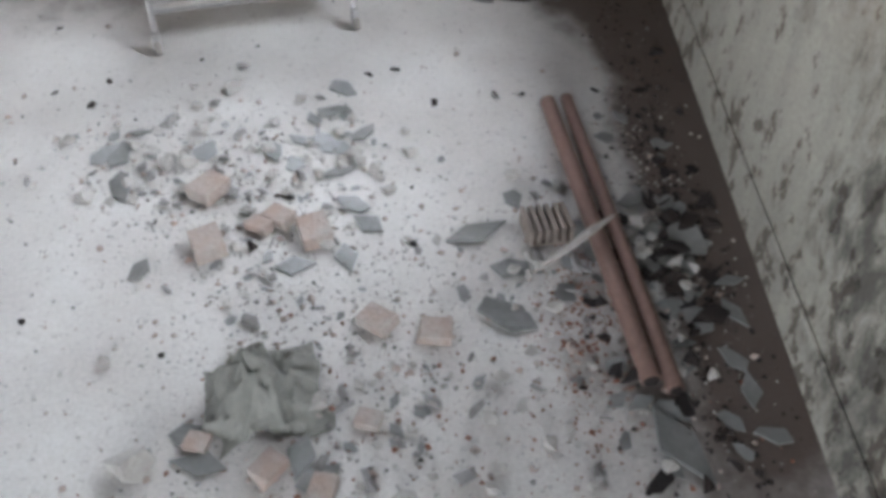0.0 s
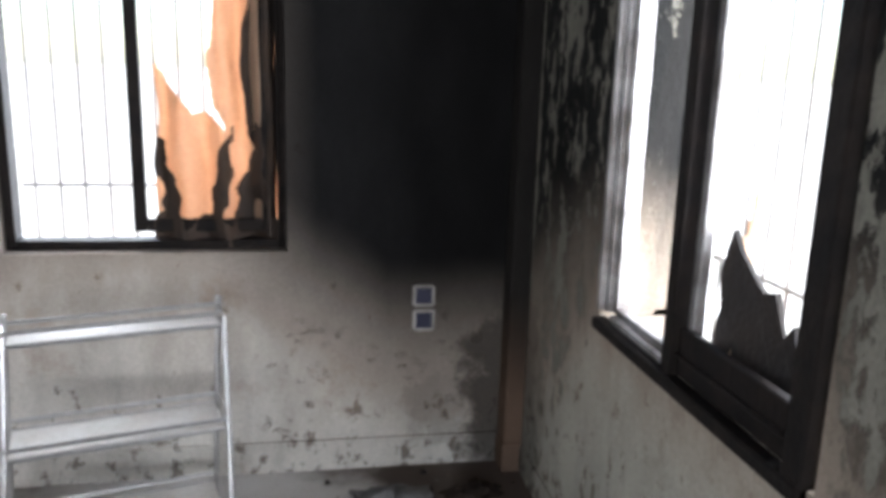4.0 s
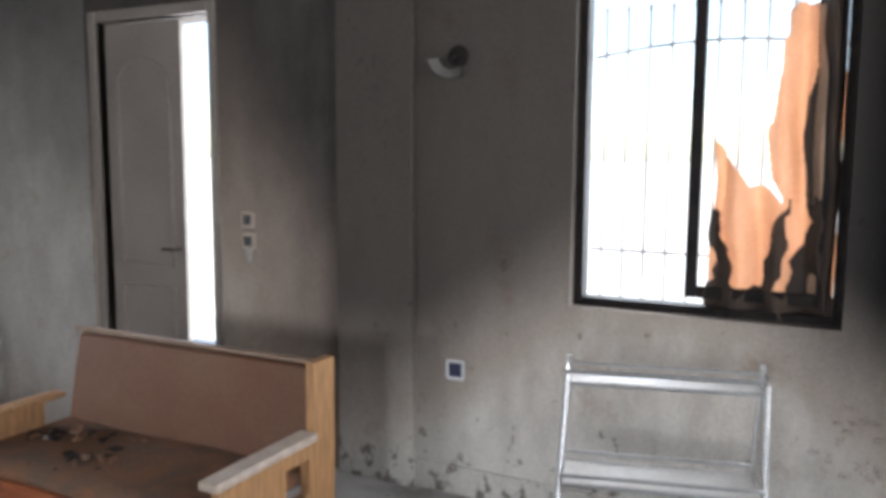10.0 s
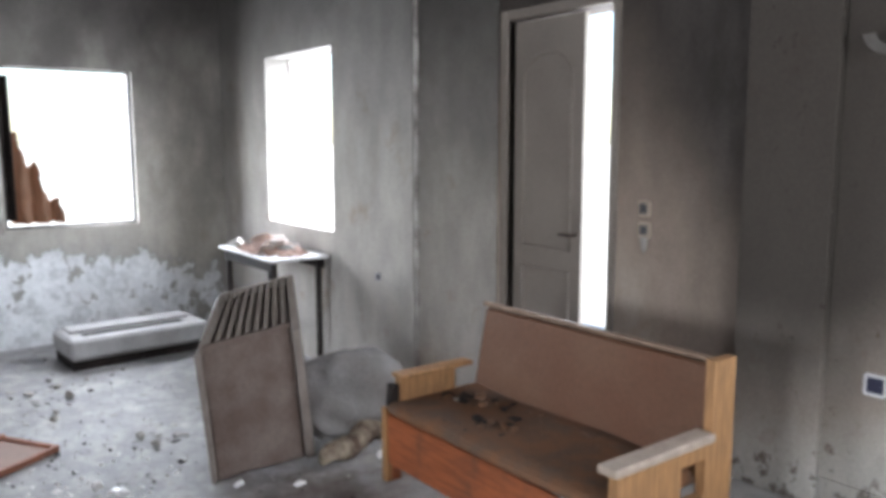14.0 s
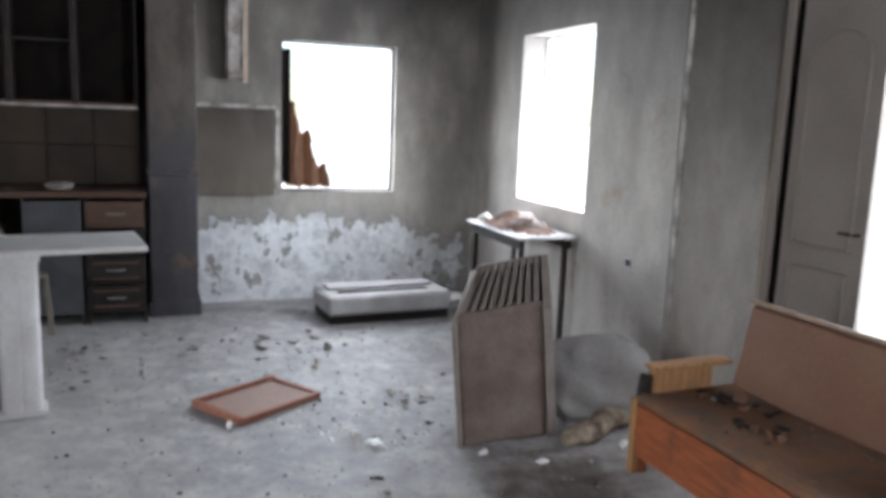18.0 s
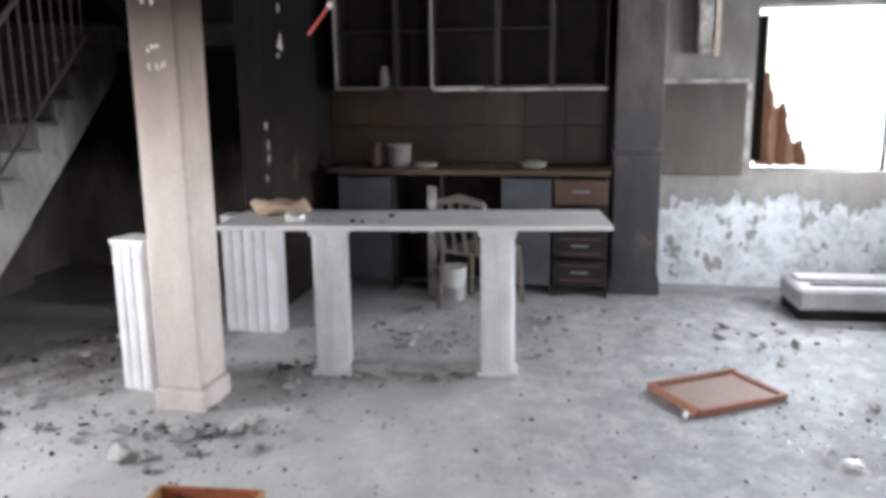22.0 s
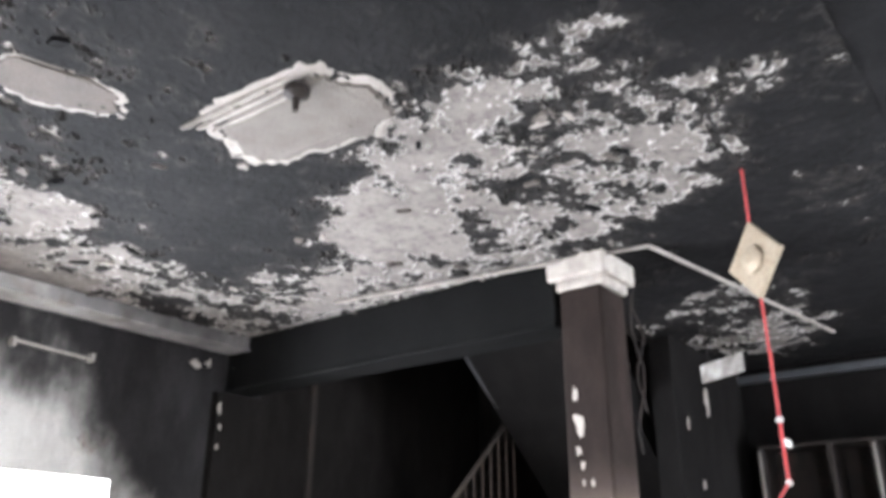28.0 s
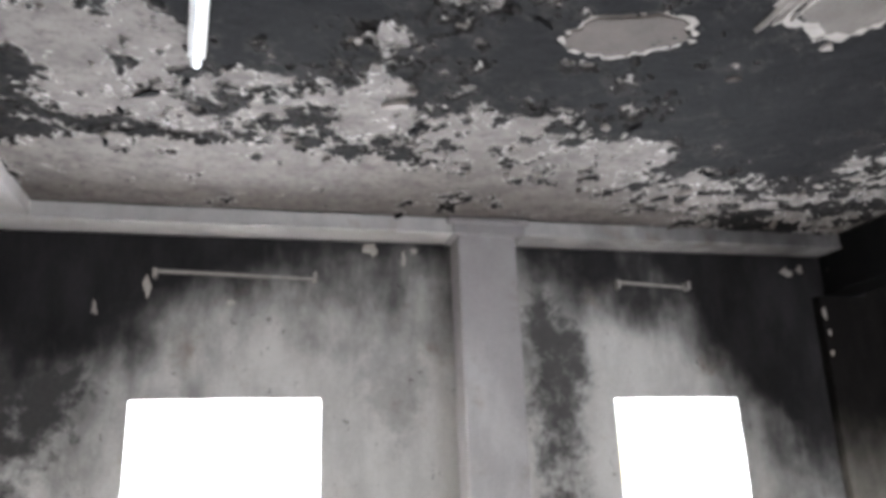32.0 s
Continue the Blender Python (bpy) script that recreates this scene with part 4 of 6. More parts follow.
part("meeting_stile", boxes((0.452, -0.01, 0.0, 0.50, 0.045, EH), bevel=0.004), M_frame, we, "charred meeting stile")
part("sash_stile", boxes((0.504, 0.03, 0.05, 0.535, 0.06, EH), bevel=0.004), M_alu, we, "peeling inner sash stile")
part("charred_jamb", boxes((EW - 0.085, -0.018, -0.032, EW - 0.02, 0.03, EH), (EW - 0.11, 0.0, 0.0, EW - 0.085, 0.05, EH), bevel=0.005), M_frame, we, "charred black jamb")
part("charred_sill", boxes((0.0, -0.026, -0.032, EW - 0.02, 0.02, 0.006), bevel=0.006), M_frame, we, "charred black sill")
part("kick_panel", boxes((0.50, 0.012, 0.006, EW - 0.12, 0.04, 0.13), (0.50, 0.002, 0.055, EW - 0.12, 0.014, 0.068), bevel=0.004), M_frame, we, "charred lower panel")
ge = thing("window_grille", "pale iron window grille outside the charred window", "grille", pose(XE + T + 0.06, WIN_E[1], WIN_E[2] - 0.03, 0, 0, -90))
grille(ge, 0.99, 1.36, 0, 9, 1.11)
for x in (-0.02, 0.97):
    part("bracket", boxes((x, -0.12, 0.02, x + 0.02, 0.01, 0.05)), M_grille, ge)

window("window_3", WIN_W[1] - WIN_W[0], WIN_W[3] - WIN_W[2], pose(XW - 0.05, WIN_W[0], WIN_W[2], 0, 0, 90), M_frame, "burnt-out window with a scorched frame", [(0.02, 0.09, 0.02)], 1, 0.06, 0.016)
window("window_4", WIN_L[1] - WIN_L[0], WIN_L[3] - WIN_L[2], pose(WIN_L[0], YL + 0.20, WIN_L[2]), M_pale, "empty window opening with a pale frame", (), False, 0.03, 0.012)
window("window_5", WIN_S1[1] - WIN_S1[0], WIN_S1[3] - WIN_S1[2], pose(WIN_S1[1], YS - 0.20, WIN_S1[2], 0, 0, 180), M_pale, "empty window opening with a smoked plaster reveal", (), False, 0.03, 0.012)
window("window_6", WIN_S2[1] - WIN_S2[0], WIN_S2[3] - WIN_S2[2], pose(WIN_S2[1], YS - 0.20, WIN_S2[2], 0, 0, 180), M_pale, "empty window opening with a smoked plaster reveal", (), False, 0.03, 0.012)

# the door behind the bench: a leaf with an arched panel, left ajar by a hand's width
door = thing("door_1", "smoked door leaf with an arched panel, ajar behind the bench", "door", pose(-2.77, YN + 0.03, 0.01, 0, 0, 0), kind="structure")
lw_ = 0.58
part("leaf", boxes((0, 0, 0, lw_, 0.04, 2.31), bevel=0.004), M_door, door)
arch = [(0.09, 0.95), (lw_ - 0.09, 0.95)] + [(lw_ / 2 + (lw_ / 2 - 0.09) * math.cos(a * math.pi / 12), 1.95 + 0.16 * math.sin(a * math.pi / 12)) for a in range(13)]
line = [(x, -0.004, z) for x, z in arch]
part("arched_moulding", tubes([line + [line[0]]], 0.012, 6), M_door, door)
part("lower_moulding", tubes([[(0.09, -0.004, 0.15), (lw_ - 0.09, -0.004, 0.15), (lw_ - 0.09, -0.004, 0.82), (0.09, -0.004, 0.82), (0.09, -0.004, 0.15)]], 0.012, 6), M_door, door)
part("door_handle", tubes([[(lw_ - 0.04, 0, 1.05), (lw_ - 0.04, -0.05, 1.05), (lw_ - 0.13, -0.05, 1.05)]], 0.009, 8), M_iron, door, "dull metal lever handle")
fr = bmesh.new()
for s in ((-2.84, YN - 0.03, 0, -2.78, YN + 0.04, 2.39), (-1.94, YN - 0.03, 0, -1.89, YN + 0.04, 2.39), (-2.78, YN - 0.03, 2.33, -1.94, YN + 0.04, 2.39)):
    box(fr, *s, bevel=0.005)
setting("door_frame", fr, M_door, "smoked door frame", "trim")

# ---- daylight standing in the openings ----
window_light("north_sky", 0.6, YN + 0.75, 1.75, 1.7, 2.0, (0, -1, 0), P_NORTH)
window_light("east_sky", XE + 0.75, 1.5, 1.75, 1.9, 2.0, (-1, 0, 0), P_EAST)
window_light("northwest_sky", -4.4, YL + 0.6, 1.7, 1.6, 1.8, (0, -1, 0), P_NW)
window_light("west_sky", XW - 0.6, 1.1, 1.6, 1.6, 1.8, (1, 0, 0), P_WEST)
window_light("south_sky", 1.1, YS - 0.6, 1.6, 1.7, 1.8, (0, 1, 0), P_SOUTH)
window_light("south_sky", -1.5, YS - 0.6, 1.6, 1.5, 1.8, (0, 1, 0), P_SOUTH)
window_light("door_sky", -2.1, YN + 0.5, 1.25, 0.7, 2.4, (0, -1, 0), P_DOOR)


# ---- serving trolley under the window ----
def trolley(m):
    ob = thing("serving_trolley", "three-tier chrome serving trolley with scorched trays", "trolley", m)
    w, d, h = 0.68, 0.36, 0.86

    def front(z):
        return 0.25 * max(0.0, z - 0.10) / 0.7

    def side(z):
        return 0.035 * z / 0.8

    for back in (0, 1):
        for right in (0, 1):
            pts = []
            for z in (0.075, 0.3, 0.55, 0.80, h if back else 0.815):
                pts.append((w + 0.9 * side(z) if right else side(z), d if back else front(z), z))
            x, y = pts[0][0], pts[0][1]
            part("post", tubes([pts], 0.0105, 8), M_steel, ob)
            cast = part("caster", boxes((x - 0.012, y - 0.03, 0.035, x + 0.012, y + 0.01, 0.08), bevel=0.003), M_steel, ob)
            bm = lathe([(0.004, -0.011), (0.026, -0.011), (0.03, 0.0), (0.026, 0.011), (0.004, 0.011)], 14, Matrix.Translation((x, y - 0.015, 0.031)) @ Matrix.Rotation(radians(90), 4, "Y"))
            part("wheel", bm, M_smoked, cast, "dusty pale wheel")
    for z in (0.14, 0.455, 0.785):
        a, b, f = side(z), w + 0.9 * side(z), front(z)
        tray = part("tray", boxes((a + 0.01, f + 0.01, z - 0.008, b - 0.01, d - 0.01, z + 0.006), bevel=0.003), M_tray, ob, "scorched pale tray")
        for zz in (z, z + (0.045 if z > 0.7 else 0.035)):
            part("rail", tubes([[(a, f, zz), (b, f, zz), (b, d, zz), (a, d, zz), (a, f, zz)]], 0.0075, 6), M_steel, tray, "chrome rail")
    return ob


trolley(pose(0.262, 2.19, 0, 0, 0, 15))


# ---- wooden bench with brown vinyl in front of the door ----
def bench(m):
    ob = thing("bench_settee", "orange wooden settee with dirty brown vinyl seat and back", "bench", m)
    L, D = 1.43, 0.62
    part("front_panel", boxes((0.03, 0.0, 0.09, L - 0.04, 0.02, 0.328), bevel=0.004), M_orange, ob, "orange veneered front board")
    seat = boxes((0.035, -0.006, 0.325, L - 0.042, D - 0.06, 0.385), bevel=0.02)
    bmesh.ops.subdivide_edges(seat, edges=seat.edges, cuts=5, use_grid_fill=True)
    part("seat", rough(seat, 0.014, 5), M_seat, ob, "scorched sagging seat covered in dirt", smooth=True)
    tilt = Matrix.Translation((0, D - 0.10, 0.36)) @ Matrix.Rotation(radians(-11), 4, "X")
    back = boxes((0.035, 0.0, 0.0, L - 0.042, 0.035, 0.414), bevel=0.012)
    back.transform(tilt)
    board = boxes((0.03, 0.036, 0.0, L - 0.042, 0.05, 0.42))
    board.transform(tilt)
    part("back_board", board, M_dark, ob, "dark board behind the padding")
    part("backrest", back, M_vinyl, ob, "brown vinyl backrest, dusty")
    top = boxes((0.02, -0.008, 0.422, L - 0.042, 0.045, 0.442), bevel=0.005)
    top.transform(tilt)
    part("top_rail", top, M_raw, ob, "worn edge of the top rail")
    for x, near in ((L - 0.04, True), (0.0, False)):
        arm_h = 0.535 if near else 0.50
        # end panel with a square hole, a post to the back's height and an arm board
        back, top = (D - 0.11, 0.80) if near else (D - 0.02, arm_h - 0.005)
        holes = [(-0.01, back, arm_h - 0.02, top + 0.01), (0.05, back - 0.10, -0.01, 0.08)]
        if not near:
            holes = [(0.05, back - 0.10, -0.01, 0.08), (-0.01, 0.07, 0.36, top + 0.01), (0.40, D + 0.03, 0.36, top + 0.01)]
        if near:
            holes.append((D - 0.29, D - 0.15, 0.31, 0.45))
        bm = wall_y(x, x + 0.04, 0.0, D + 0.02, 0.0, top, holes)
        end = part("end_panel", bm, M_pine, ob, "pale orange end panel with a square cut-out")
        part("arm", boxes((x - 0.02, -0.05 if near else 0.06, arm_h - 0.02 if near else arm_h - 0.01, x + 0.065, D - 0.12, arm_h + 0.012), bevel=0.006), M_edge if near else M_pine, end, "arm board")
        if not near:
            part("charred_corner", rough(boxes((x - 0.004, 0.004, 0.36, x + 0.044, 0.066, 0.468), bevel=0.008), 0.02, 11), M_dark, end, "charred corner of the arm")
        for y in (0.02, D - 0.08):
            part("leg", boxes((x - 0.005, y, 0, x + 0.045, y + 0.05, 0.085), bevel=0.003), M_orange, ob)
    return ob


bench(pose(-2.09, 1.63, 0, 0, 0, 0.5))


# ---- overturned armchair and its cushion ----
def armchair(m):
    ob = thing("overturned_armchair", "overturned armchair, sooty upholstery with a slatted back", "armchair", m)

    def put(name, bm, material, label=""):
        for v in bm.verts:                      # slumped to one side and backwards, the slatted part narrowing
            x, y, z = v.co
            low = min(z, 0.63)
            v.co = Vector((x - 0.10 * low, 0.47 - (0.47 - y + 0.06 * low) * (1 - 1.2 * (z - low)) - 0.42 * x, z + 0.10 * y * min(z / 0.6, 1.0)))
        return part(name, bm, material, ob, label)

    bm = boxes((-0.03, 0.0, 0.0, 0.02, 0.47, 0.63), bevel=0.012)
    bmesh.ops.subdivide_edges(bm, edges=bm.edges, cuts=5, use_grid_fill=True)
    put("seat_panel", rough(bm, 0.010, 5, 3.0), M_upholstery, "sooty stained board facing outwards")
    for y, wide in ((-0.028, 0.024), (0.474, 0.052)):
        bm = prism([(0.03, 0.0), (0.036, 0.61), (-0.20, 0.845), (-0.27, 0.80), (-0.30, 0.0)], wide, Matrix.Translation((0, y + wide, 0)) @ Matrix.Rotation(radians(90), 4, "X"))
        put("side_panel", bm, M_slatwood, "smoked pale side frame")
    for k in range(9):
        y = 0.012 + k * 0.0515
        put("slat", prism([(-0.012, 0.628), (0.002, 0.645), (-0.205, 0.835), (-0.22, 0.818)], 0.027, Matrix.Translation((0, y + 0.027, 0)) @ Matrix.Rotation(radians(90), 4, "X")), M_slatwood)
    put("back_panel", prism([(-0.03, 0.60), (-0.03, 0.622), (-0.225, 0.80), (-0.25, 0.785)], 0.47, Matrix.Translation((0, 0.472, 0)) @ Matrix.Rotation(radians(90), 4, "X")), M_upholstery, "sooty padding behind the slats")
    put("slat_rail", boxes((-0.018, 0.0, 0.622, 0.018, 0.472, 0.65), bevel=0.005), M_upholstery)
    put("back_rail", boxes((-0.235, 0.0, 0.805, -0.205, 0.472, 0.845), bevel=0.006), M_slatwood)
    put("back_board", boxes((-0.29, 0.0, 0.02, -0.265, 0.472, 0.78), bevel=0.005), M_upholstery)
    return ob


armchair(pose(-2.55, 0.985, 0, 0, 0, 2))


def padded(w, d, h, seed, lumps=0.03, power=3.2):
    """A stuffed body with rounded edges, its base on the ground."""
    bm = bmesh.new()
    bmesh.ops.create_cube(bm, size=2.0)
    bmesh.ops.subdivide_edges(bm, edges=bm.edges, cuts=9, use_grid_fill=True)
    for v in bm.verts:
        k = (abs(v.co.x) ** power + abs(v.co.y) ** power + abs(v.co.z) ** power) ** (-1 / power)
        p = v.co * k
        n_ = noise.noise((p.x * 2.2, p.y * 2.2, p.z * 2.2 + seed)) + 0.5 * noise.noise((p.x * 6, p.y * 6, p.z * 6 + seed))
        v.co = Vector((p.x * w / 2, p.y * d / 2, (p.z + 1) * h / 2)) + p * lumps * n_
    return bm


cu = link("fallen_cushion", padded(0.15, 0.60, 0.46, 2.0), M_cushion, True)
cu.matrix_basis = pose(-2.55, 1.79, 0.05, 0, -33, -8)
tagged(cu, "smoky grey cushion slumped against the armchair", "cushion")
roll = []
for k in range(25):
    q = k / 24
    roll.append((-2.38 - 0.27 * q + 0.018 * math.sin(q * 9), 1.45 + 0.66 * q, 0.052 + 0.012 * math.sin(q * 14)))
bm = tubes([roll], [(0.040 + 0.024 * math.sin(math.pi * min(1, max(0, k / 24)))) * (1 + 0.2 * noise.noise((k * 0.9, 0.3, 0.1))) for k in range(25)], 14)
wd = link("charred_bolster", rough(bm, 0.022, 16, 4.0), M_stuffing, True)
tagged(wd, "torn roll of charred stuffing lying under the cushion", "debris")


# ---- table under the northwest window ----
def side_table(m):
    ob = thing("side_table", "dark-legged table with a pale top under the window", "table", m)
    part("tabletop", boxes((0, 0, 0.805, 0.95, 0.44, 0.828), bevel=0.010), M_stone, ob, "pale dusty top")
    part("apron", boxes((0.05, 0.03, 0.735, 0.90, 0.05, 0.80), (0.05, 0.40, 0.735, 0.90, 0.42, 0.80)), M_dark, ob)
    for x in (0.06, 0.85):
        for y in (0.04, 0.37):
            part("leg", boxes((x, y, 0, x + 0.035, y + 0.035, 0.80), bevel=0.004), M_dark, ob)
    part("stretcher", boxes((0.1, 0.05, 0.30, 0.86, 0.07, 0.34)), M_dark, ob)
    return ob


side_table(pose(-4.76, 1.86, 0))


def hull_mesh(name, points, material, bevel=0.0):
    """The broken solid round some points, standing on the ground."""
    bm = bmesh.new()
    for p in points:
        bm.verts.new(p)
    got = bmesh.ops.convex_hull(bm, input=bm.verts[:])
    bmesh.ops.delete(bm, geom=[e for e in got["geom_interior"] if isinstance(e, bmesh.types.BMVert)], context="VERTS")
    low = min(v.co.z for v in bm.verts)
    for v in bm.verts:
        v.co.z -= low
    me = bpy.data.meshes.new(name)
    bm.to_mesh(me)
    bm.free()
    me.materials.append(material)
    return me


def chunk_mesh(name, seed, material, sx=1.0, sy=0.8, sz=0.6, count=13):
    """An angular broken lump about one unit across."""
    rg = random.Random(seed)
    points = []
    for k in range(count):
        p = Vector((rg.gauss(0, 1), rg.gauss(0, 1), rg.gauss(0, 1))).normalized() * 0.5 * rg.uniform(0.7, 1.15)
        points.append((p.x * sx, p.y * sy, p.z * sz))
    return hull_mesh(name, points, material)


def brick_mesh(name, seed, material):
    """A broken piece of brick: some faces straight, one end snapped off."""
    rg = random.Random(seed)
    points = []
    for x in (-0.5, 0.5):
        for y in (-0.38, 0.38):
            for z in (0.0, 0.40):
                cut = rg.uniform(0.0, 0.34) if x > 0 else rg.uniform(0.0, 0.07)
                for k in range(2):                  # chipped corners
                    points.append((x * (1 - cut) + rg.uniform(-0.04, 0.04), y * (1 - rg.uniform(0, 0.12)), z * (1 - rg.uniform(0, 0.12))))
    return hull_mesh(name, points, material)


def shard_mesh(name, seed, material):
    """A flat broken splinter."""
    rg = random.Random(seed)
    k = rg.randint(4, 6)
    pts = [((0.5 * rg.uniform(0.55, 1.0)) * math.cos(i * math.tau / k + rg.uniform(-0.3, 0.3)), 0.32 * rg.uniform(0.5, 1.0) * math.sin(i * math.tau / k + rg.uniform(-0.3, 0.3))) for i in range(k)]
    me = bpy.data.meshes.new(name)
    bm = prism(pts, 0.035)
    bm.to_mesh(me)
    bm.free()
    me.materials.append(material)
    return me


BRICKS = [brick_mesh("brick_fragment", 1.3 + k, M_brick) for k in range(4)]
STONES = [chunk_mesh("mortar_lump", 2.0 + k, M_mortar) for k in range(5)] + [chunk_mesh("concrete_lump", 8.0 + k, M_ashstone, 1.1, 0.7, 0.5, 9) for k in range(4)]
SHARDS = [shard_mesh("glass_shard", 11 + k, M_slate) for k in range(7)]
CHARS = [chunk_mesh("charred_lump", 20.0 + k, M_dark, 1, 0.45 + 0.1 * k, 0.3, 10) for k in range(4)] + [shard_mesh("charred_lump", 60 + k, M_dark) for k in range(3)]
PALE = [chunk_mesh("white_plaster_lump", 70.0 + k, M_white, 1, 0.8, 0.6, 11) for k in range(3)]
CHIPS = [shard_mesh("plaster_chip", 31 + k, M_mortar) for k in range(4)]
DIRT = [chunk_mesh("dirt_lump", 40.0 + k, M_seat, 1, 0.7, 0.4) for k in range(3)]
LABELS = {"concrete_lump": ("smoke-darkened lump of concrete lying on the floor", "rubble"), "white_plaster_lump": ("white lump of fallen plaster on the floor", "rubble"), "dirt_lump": ("lump of brown dirt lying on the vinyl seat", "debris"), "brick_fragment": ("broken pinkish brick fragment lying on the dusty floor", "rubble"), "mortar_lump": ("lump of grey mortar lying on the floor", "rubble"),
          "glass_shard": ("sooted dark shard lying flat on the floor", "shard"), "charred_lump": ("charred black lump lying on the floor", "debris"),
          "plaster_chip": ("pale chip of fallen plaster on the floor", "rubble")}


def scatter(meshes, x, y, size, turn, z=0.0, tip=0.0, group="rubble on the floor"):
    me = rng.choice(meshes)
    name = me.name.split(".")[0]
    ob = new(name, me)
    ob.matrix_basis = pose(x, y, z + 0.002 + 0.12 * size * abs(math.sin(radians(tip))), tip, 0, turn) @ Matrix.Scale(size, 4)
    return tagged(ob, *LABELS[name], group=group)


# debris heap on the table under the window
bm = bmesh.new()
bmesh.ops.create_grid(bm, x_segments=26, y_segments=16, size=0.5)
for v in bm.verts:
    r = math.hypot(v.co.x, v.co.y) * 2
    edge = 1 + 0.35 * noise.noise((v.co.x * 3, v.co.y * 3, 5.0))
    v.co = Vector((v.co.x * 0.84, v.co.y * 0.40, max(-0.01, 0.13 * (edge - r) * (0.8 + 0.9 * noise.noise((v.co.x * 5, v.co.y * 5, 1.0))) + 0.014 * noise.noise((v.co.x * 22, v.co.y * 22, 3.0)))))
bmesh.ops.delete(bm, geom=[v for v in bm.verts if v.co.z <= -0.009], context="VERTS")
hp_ = link("debris_heap", bm, M_heap)
hp_.matrix_basis = pose(-4.28, 2.07, 0.829)
tagged(hp_, "reddish heap of ash and rubble on the side table", "debris")
for k in range(30):
    x, y = rng.gauss(0, 0.2), rng.gauss(0, 0.08)
    if abs(x) < 0.4 and abs(y) < 0.17:
        scatter(STONES + BRICKS + BRICKS + CHARS, -4.28 + x, 2.07 + y, rng.uniform(0.05, 0.14), rng.uniform(0, 360), 0.832 + 0.07 * max(0, 1 - abs(x) / 0.4) * max(0, 1 - abs(y) / 0.17), group="debris on the table")

# ---- low white unit lying by the west wall ----
un = thing("fallen_wall_unit", "white metal unit with a dark slot, lying on the floor", "appliance", pose(-4.88, 0.83, 0, 0, 0, 4))
part("body", boxes((-0.46, 0, 0.07, 0, 1.02, 0.22), bevel=0.02), M_unit, un)
part("skirt", boxes((-0.45, 0.02, 0, -0.02, 1.0, 0.07)), M_dark, un, "dark set-back base")
# the top is closed; this dark strip paints the shade of a slot
part("slot", boxes((-0.20, 0.12, 0.216, -0.12, 0.86, 0.224)), M_dark, un, "dark strip in place of the shaded open slot")
part("lip", boxes((-0.42, 0.06, 0.22, -0.24, 0.95, 0.245), bevel=0.008), M_unit, un)
part("flap", boxes((-0.30, 0.98, 0.10, -0.08, 1.22, 0.13), bevel=0.006), M_plasticw, un)

# ---- orange drawer bottom on the floor ----
dr = thing("orange_tray", "shallow orange wooden drawer lying on the floor", "drawer", pose(-3.405, -0.241, 0.004, 0, 0, 33))
part("base", boxes((0.01, 0.01, 0, 0.39, 0.56, 0.02)), M_traybase, dr, "dusty pinkish base board")
part("edge", boxes((0, 0, 0, 0.40, 0.025, 0.045), bevel=0.003), M_trayedge, dr)
part("edge", boxes((0, 0.025, 0, 0.025, 0.57, 0.045), bevel=0.003), M_trayedge, dr)
part("edge", boxes((0.375, 0.025, 0, 0.40, 0.57, 0.035), bevel=0.003), M_trayedge, dr)
part("edge", boxes((0.025, 0.545, 0, 0.375, 0.57, 0.035), bevel=0.003), M_trayedge, dr)
dr2 = thing("wooden_drawer", "open orange wooden drawer box standing on the floor", "drawer", pose(-1.68, -2.05, 0.0, 0, 0, 4))
part("side", boxes((0, 0, 0, 0.46, 0.018, 0.20), bevel=0.003), M_pine, dr2)
part("side", boxes((0, 0.382, 0, 0.46, 0.40, 0.20), bevel=0.003), M_pine, dr2)
part("back", boxes((0, 0.018, 0, 0.018, 0.382, 0.20), bevel=0.003), M_orange, dr2)
part("front", boxes((0.442, 0.018, 0, 0.46, 0.382, 0.20), bevel=0.003), M_orange, dr2)
part("base", boxes((0.018, 0.018, 0.012, 0.442, 0.382, 0.02)), M_pine, dr2)


# ---- bar table ----
def fluted(w, d, h):
    """A support of round flutes: a scalloped outline raised to its height."""
    pts = []
    kx, ky = max(2, round(w / 0.078)), 2
    for side, k, length in ((0, kx, w), (1, ky, d), (2, kx, w), (3, ky, d)):
        r = length / k * 0.5
        for i in range(k):
            for q in range(8):
                a = math.pi * (1 - (q + 0.5) / 8)
                u, o = r * (2 * i + 1) + r * math.cos(a), -0.36 * r * math.sin(a)
                pts.append(((u, o), (w - o, u), (w - u, d - o), (o, d - u))[side])
    return prism(pts, h)


bar = thing("bar_counter", "long white marble bar top on fluted white supports", "counter", pose(-3.545, -0.44, 0, 0, 0, -82.5))
part("top", boxes((0, -0.56, 0.832, 2.16, 0.0, 0.86), bevel=0.005), M_white, bar, "white marble slab, dusty")
for x, y in ((0.52, -0.10), (1.45, -0.10)):
    part("support", fluted(0.165, 0.13, 0.80), M_flute, bar).location = (x + 0.012, y - 0.05, 0)
    part("plinth", boxes((x - 0.02, y - 0.07, 0, x + 0.21, y + 0.1, 0.03), bevel=0.003), M_flute, bar)
    part("head", boxes((x - 0.01, y - 0.06, 0.80, x + 0.2, y + 0.09, 0.832)), M_flute, bar)
part("foot_rail", boxes((0.70, -0.14, 0.0, 1.45, -0.06, 0.05)), M_mortar, bar, "low step between the supports")
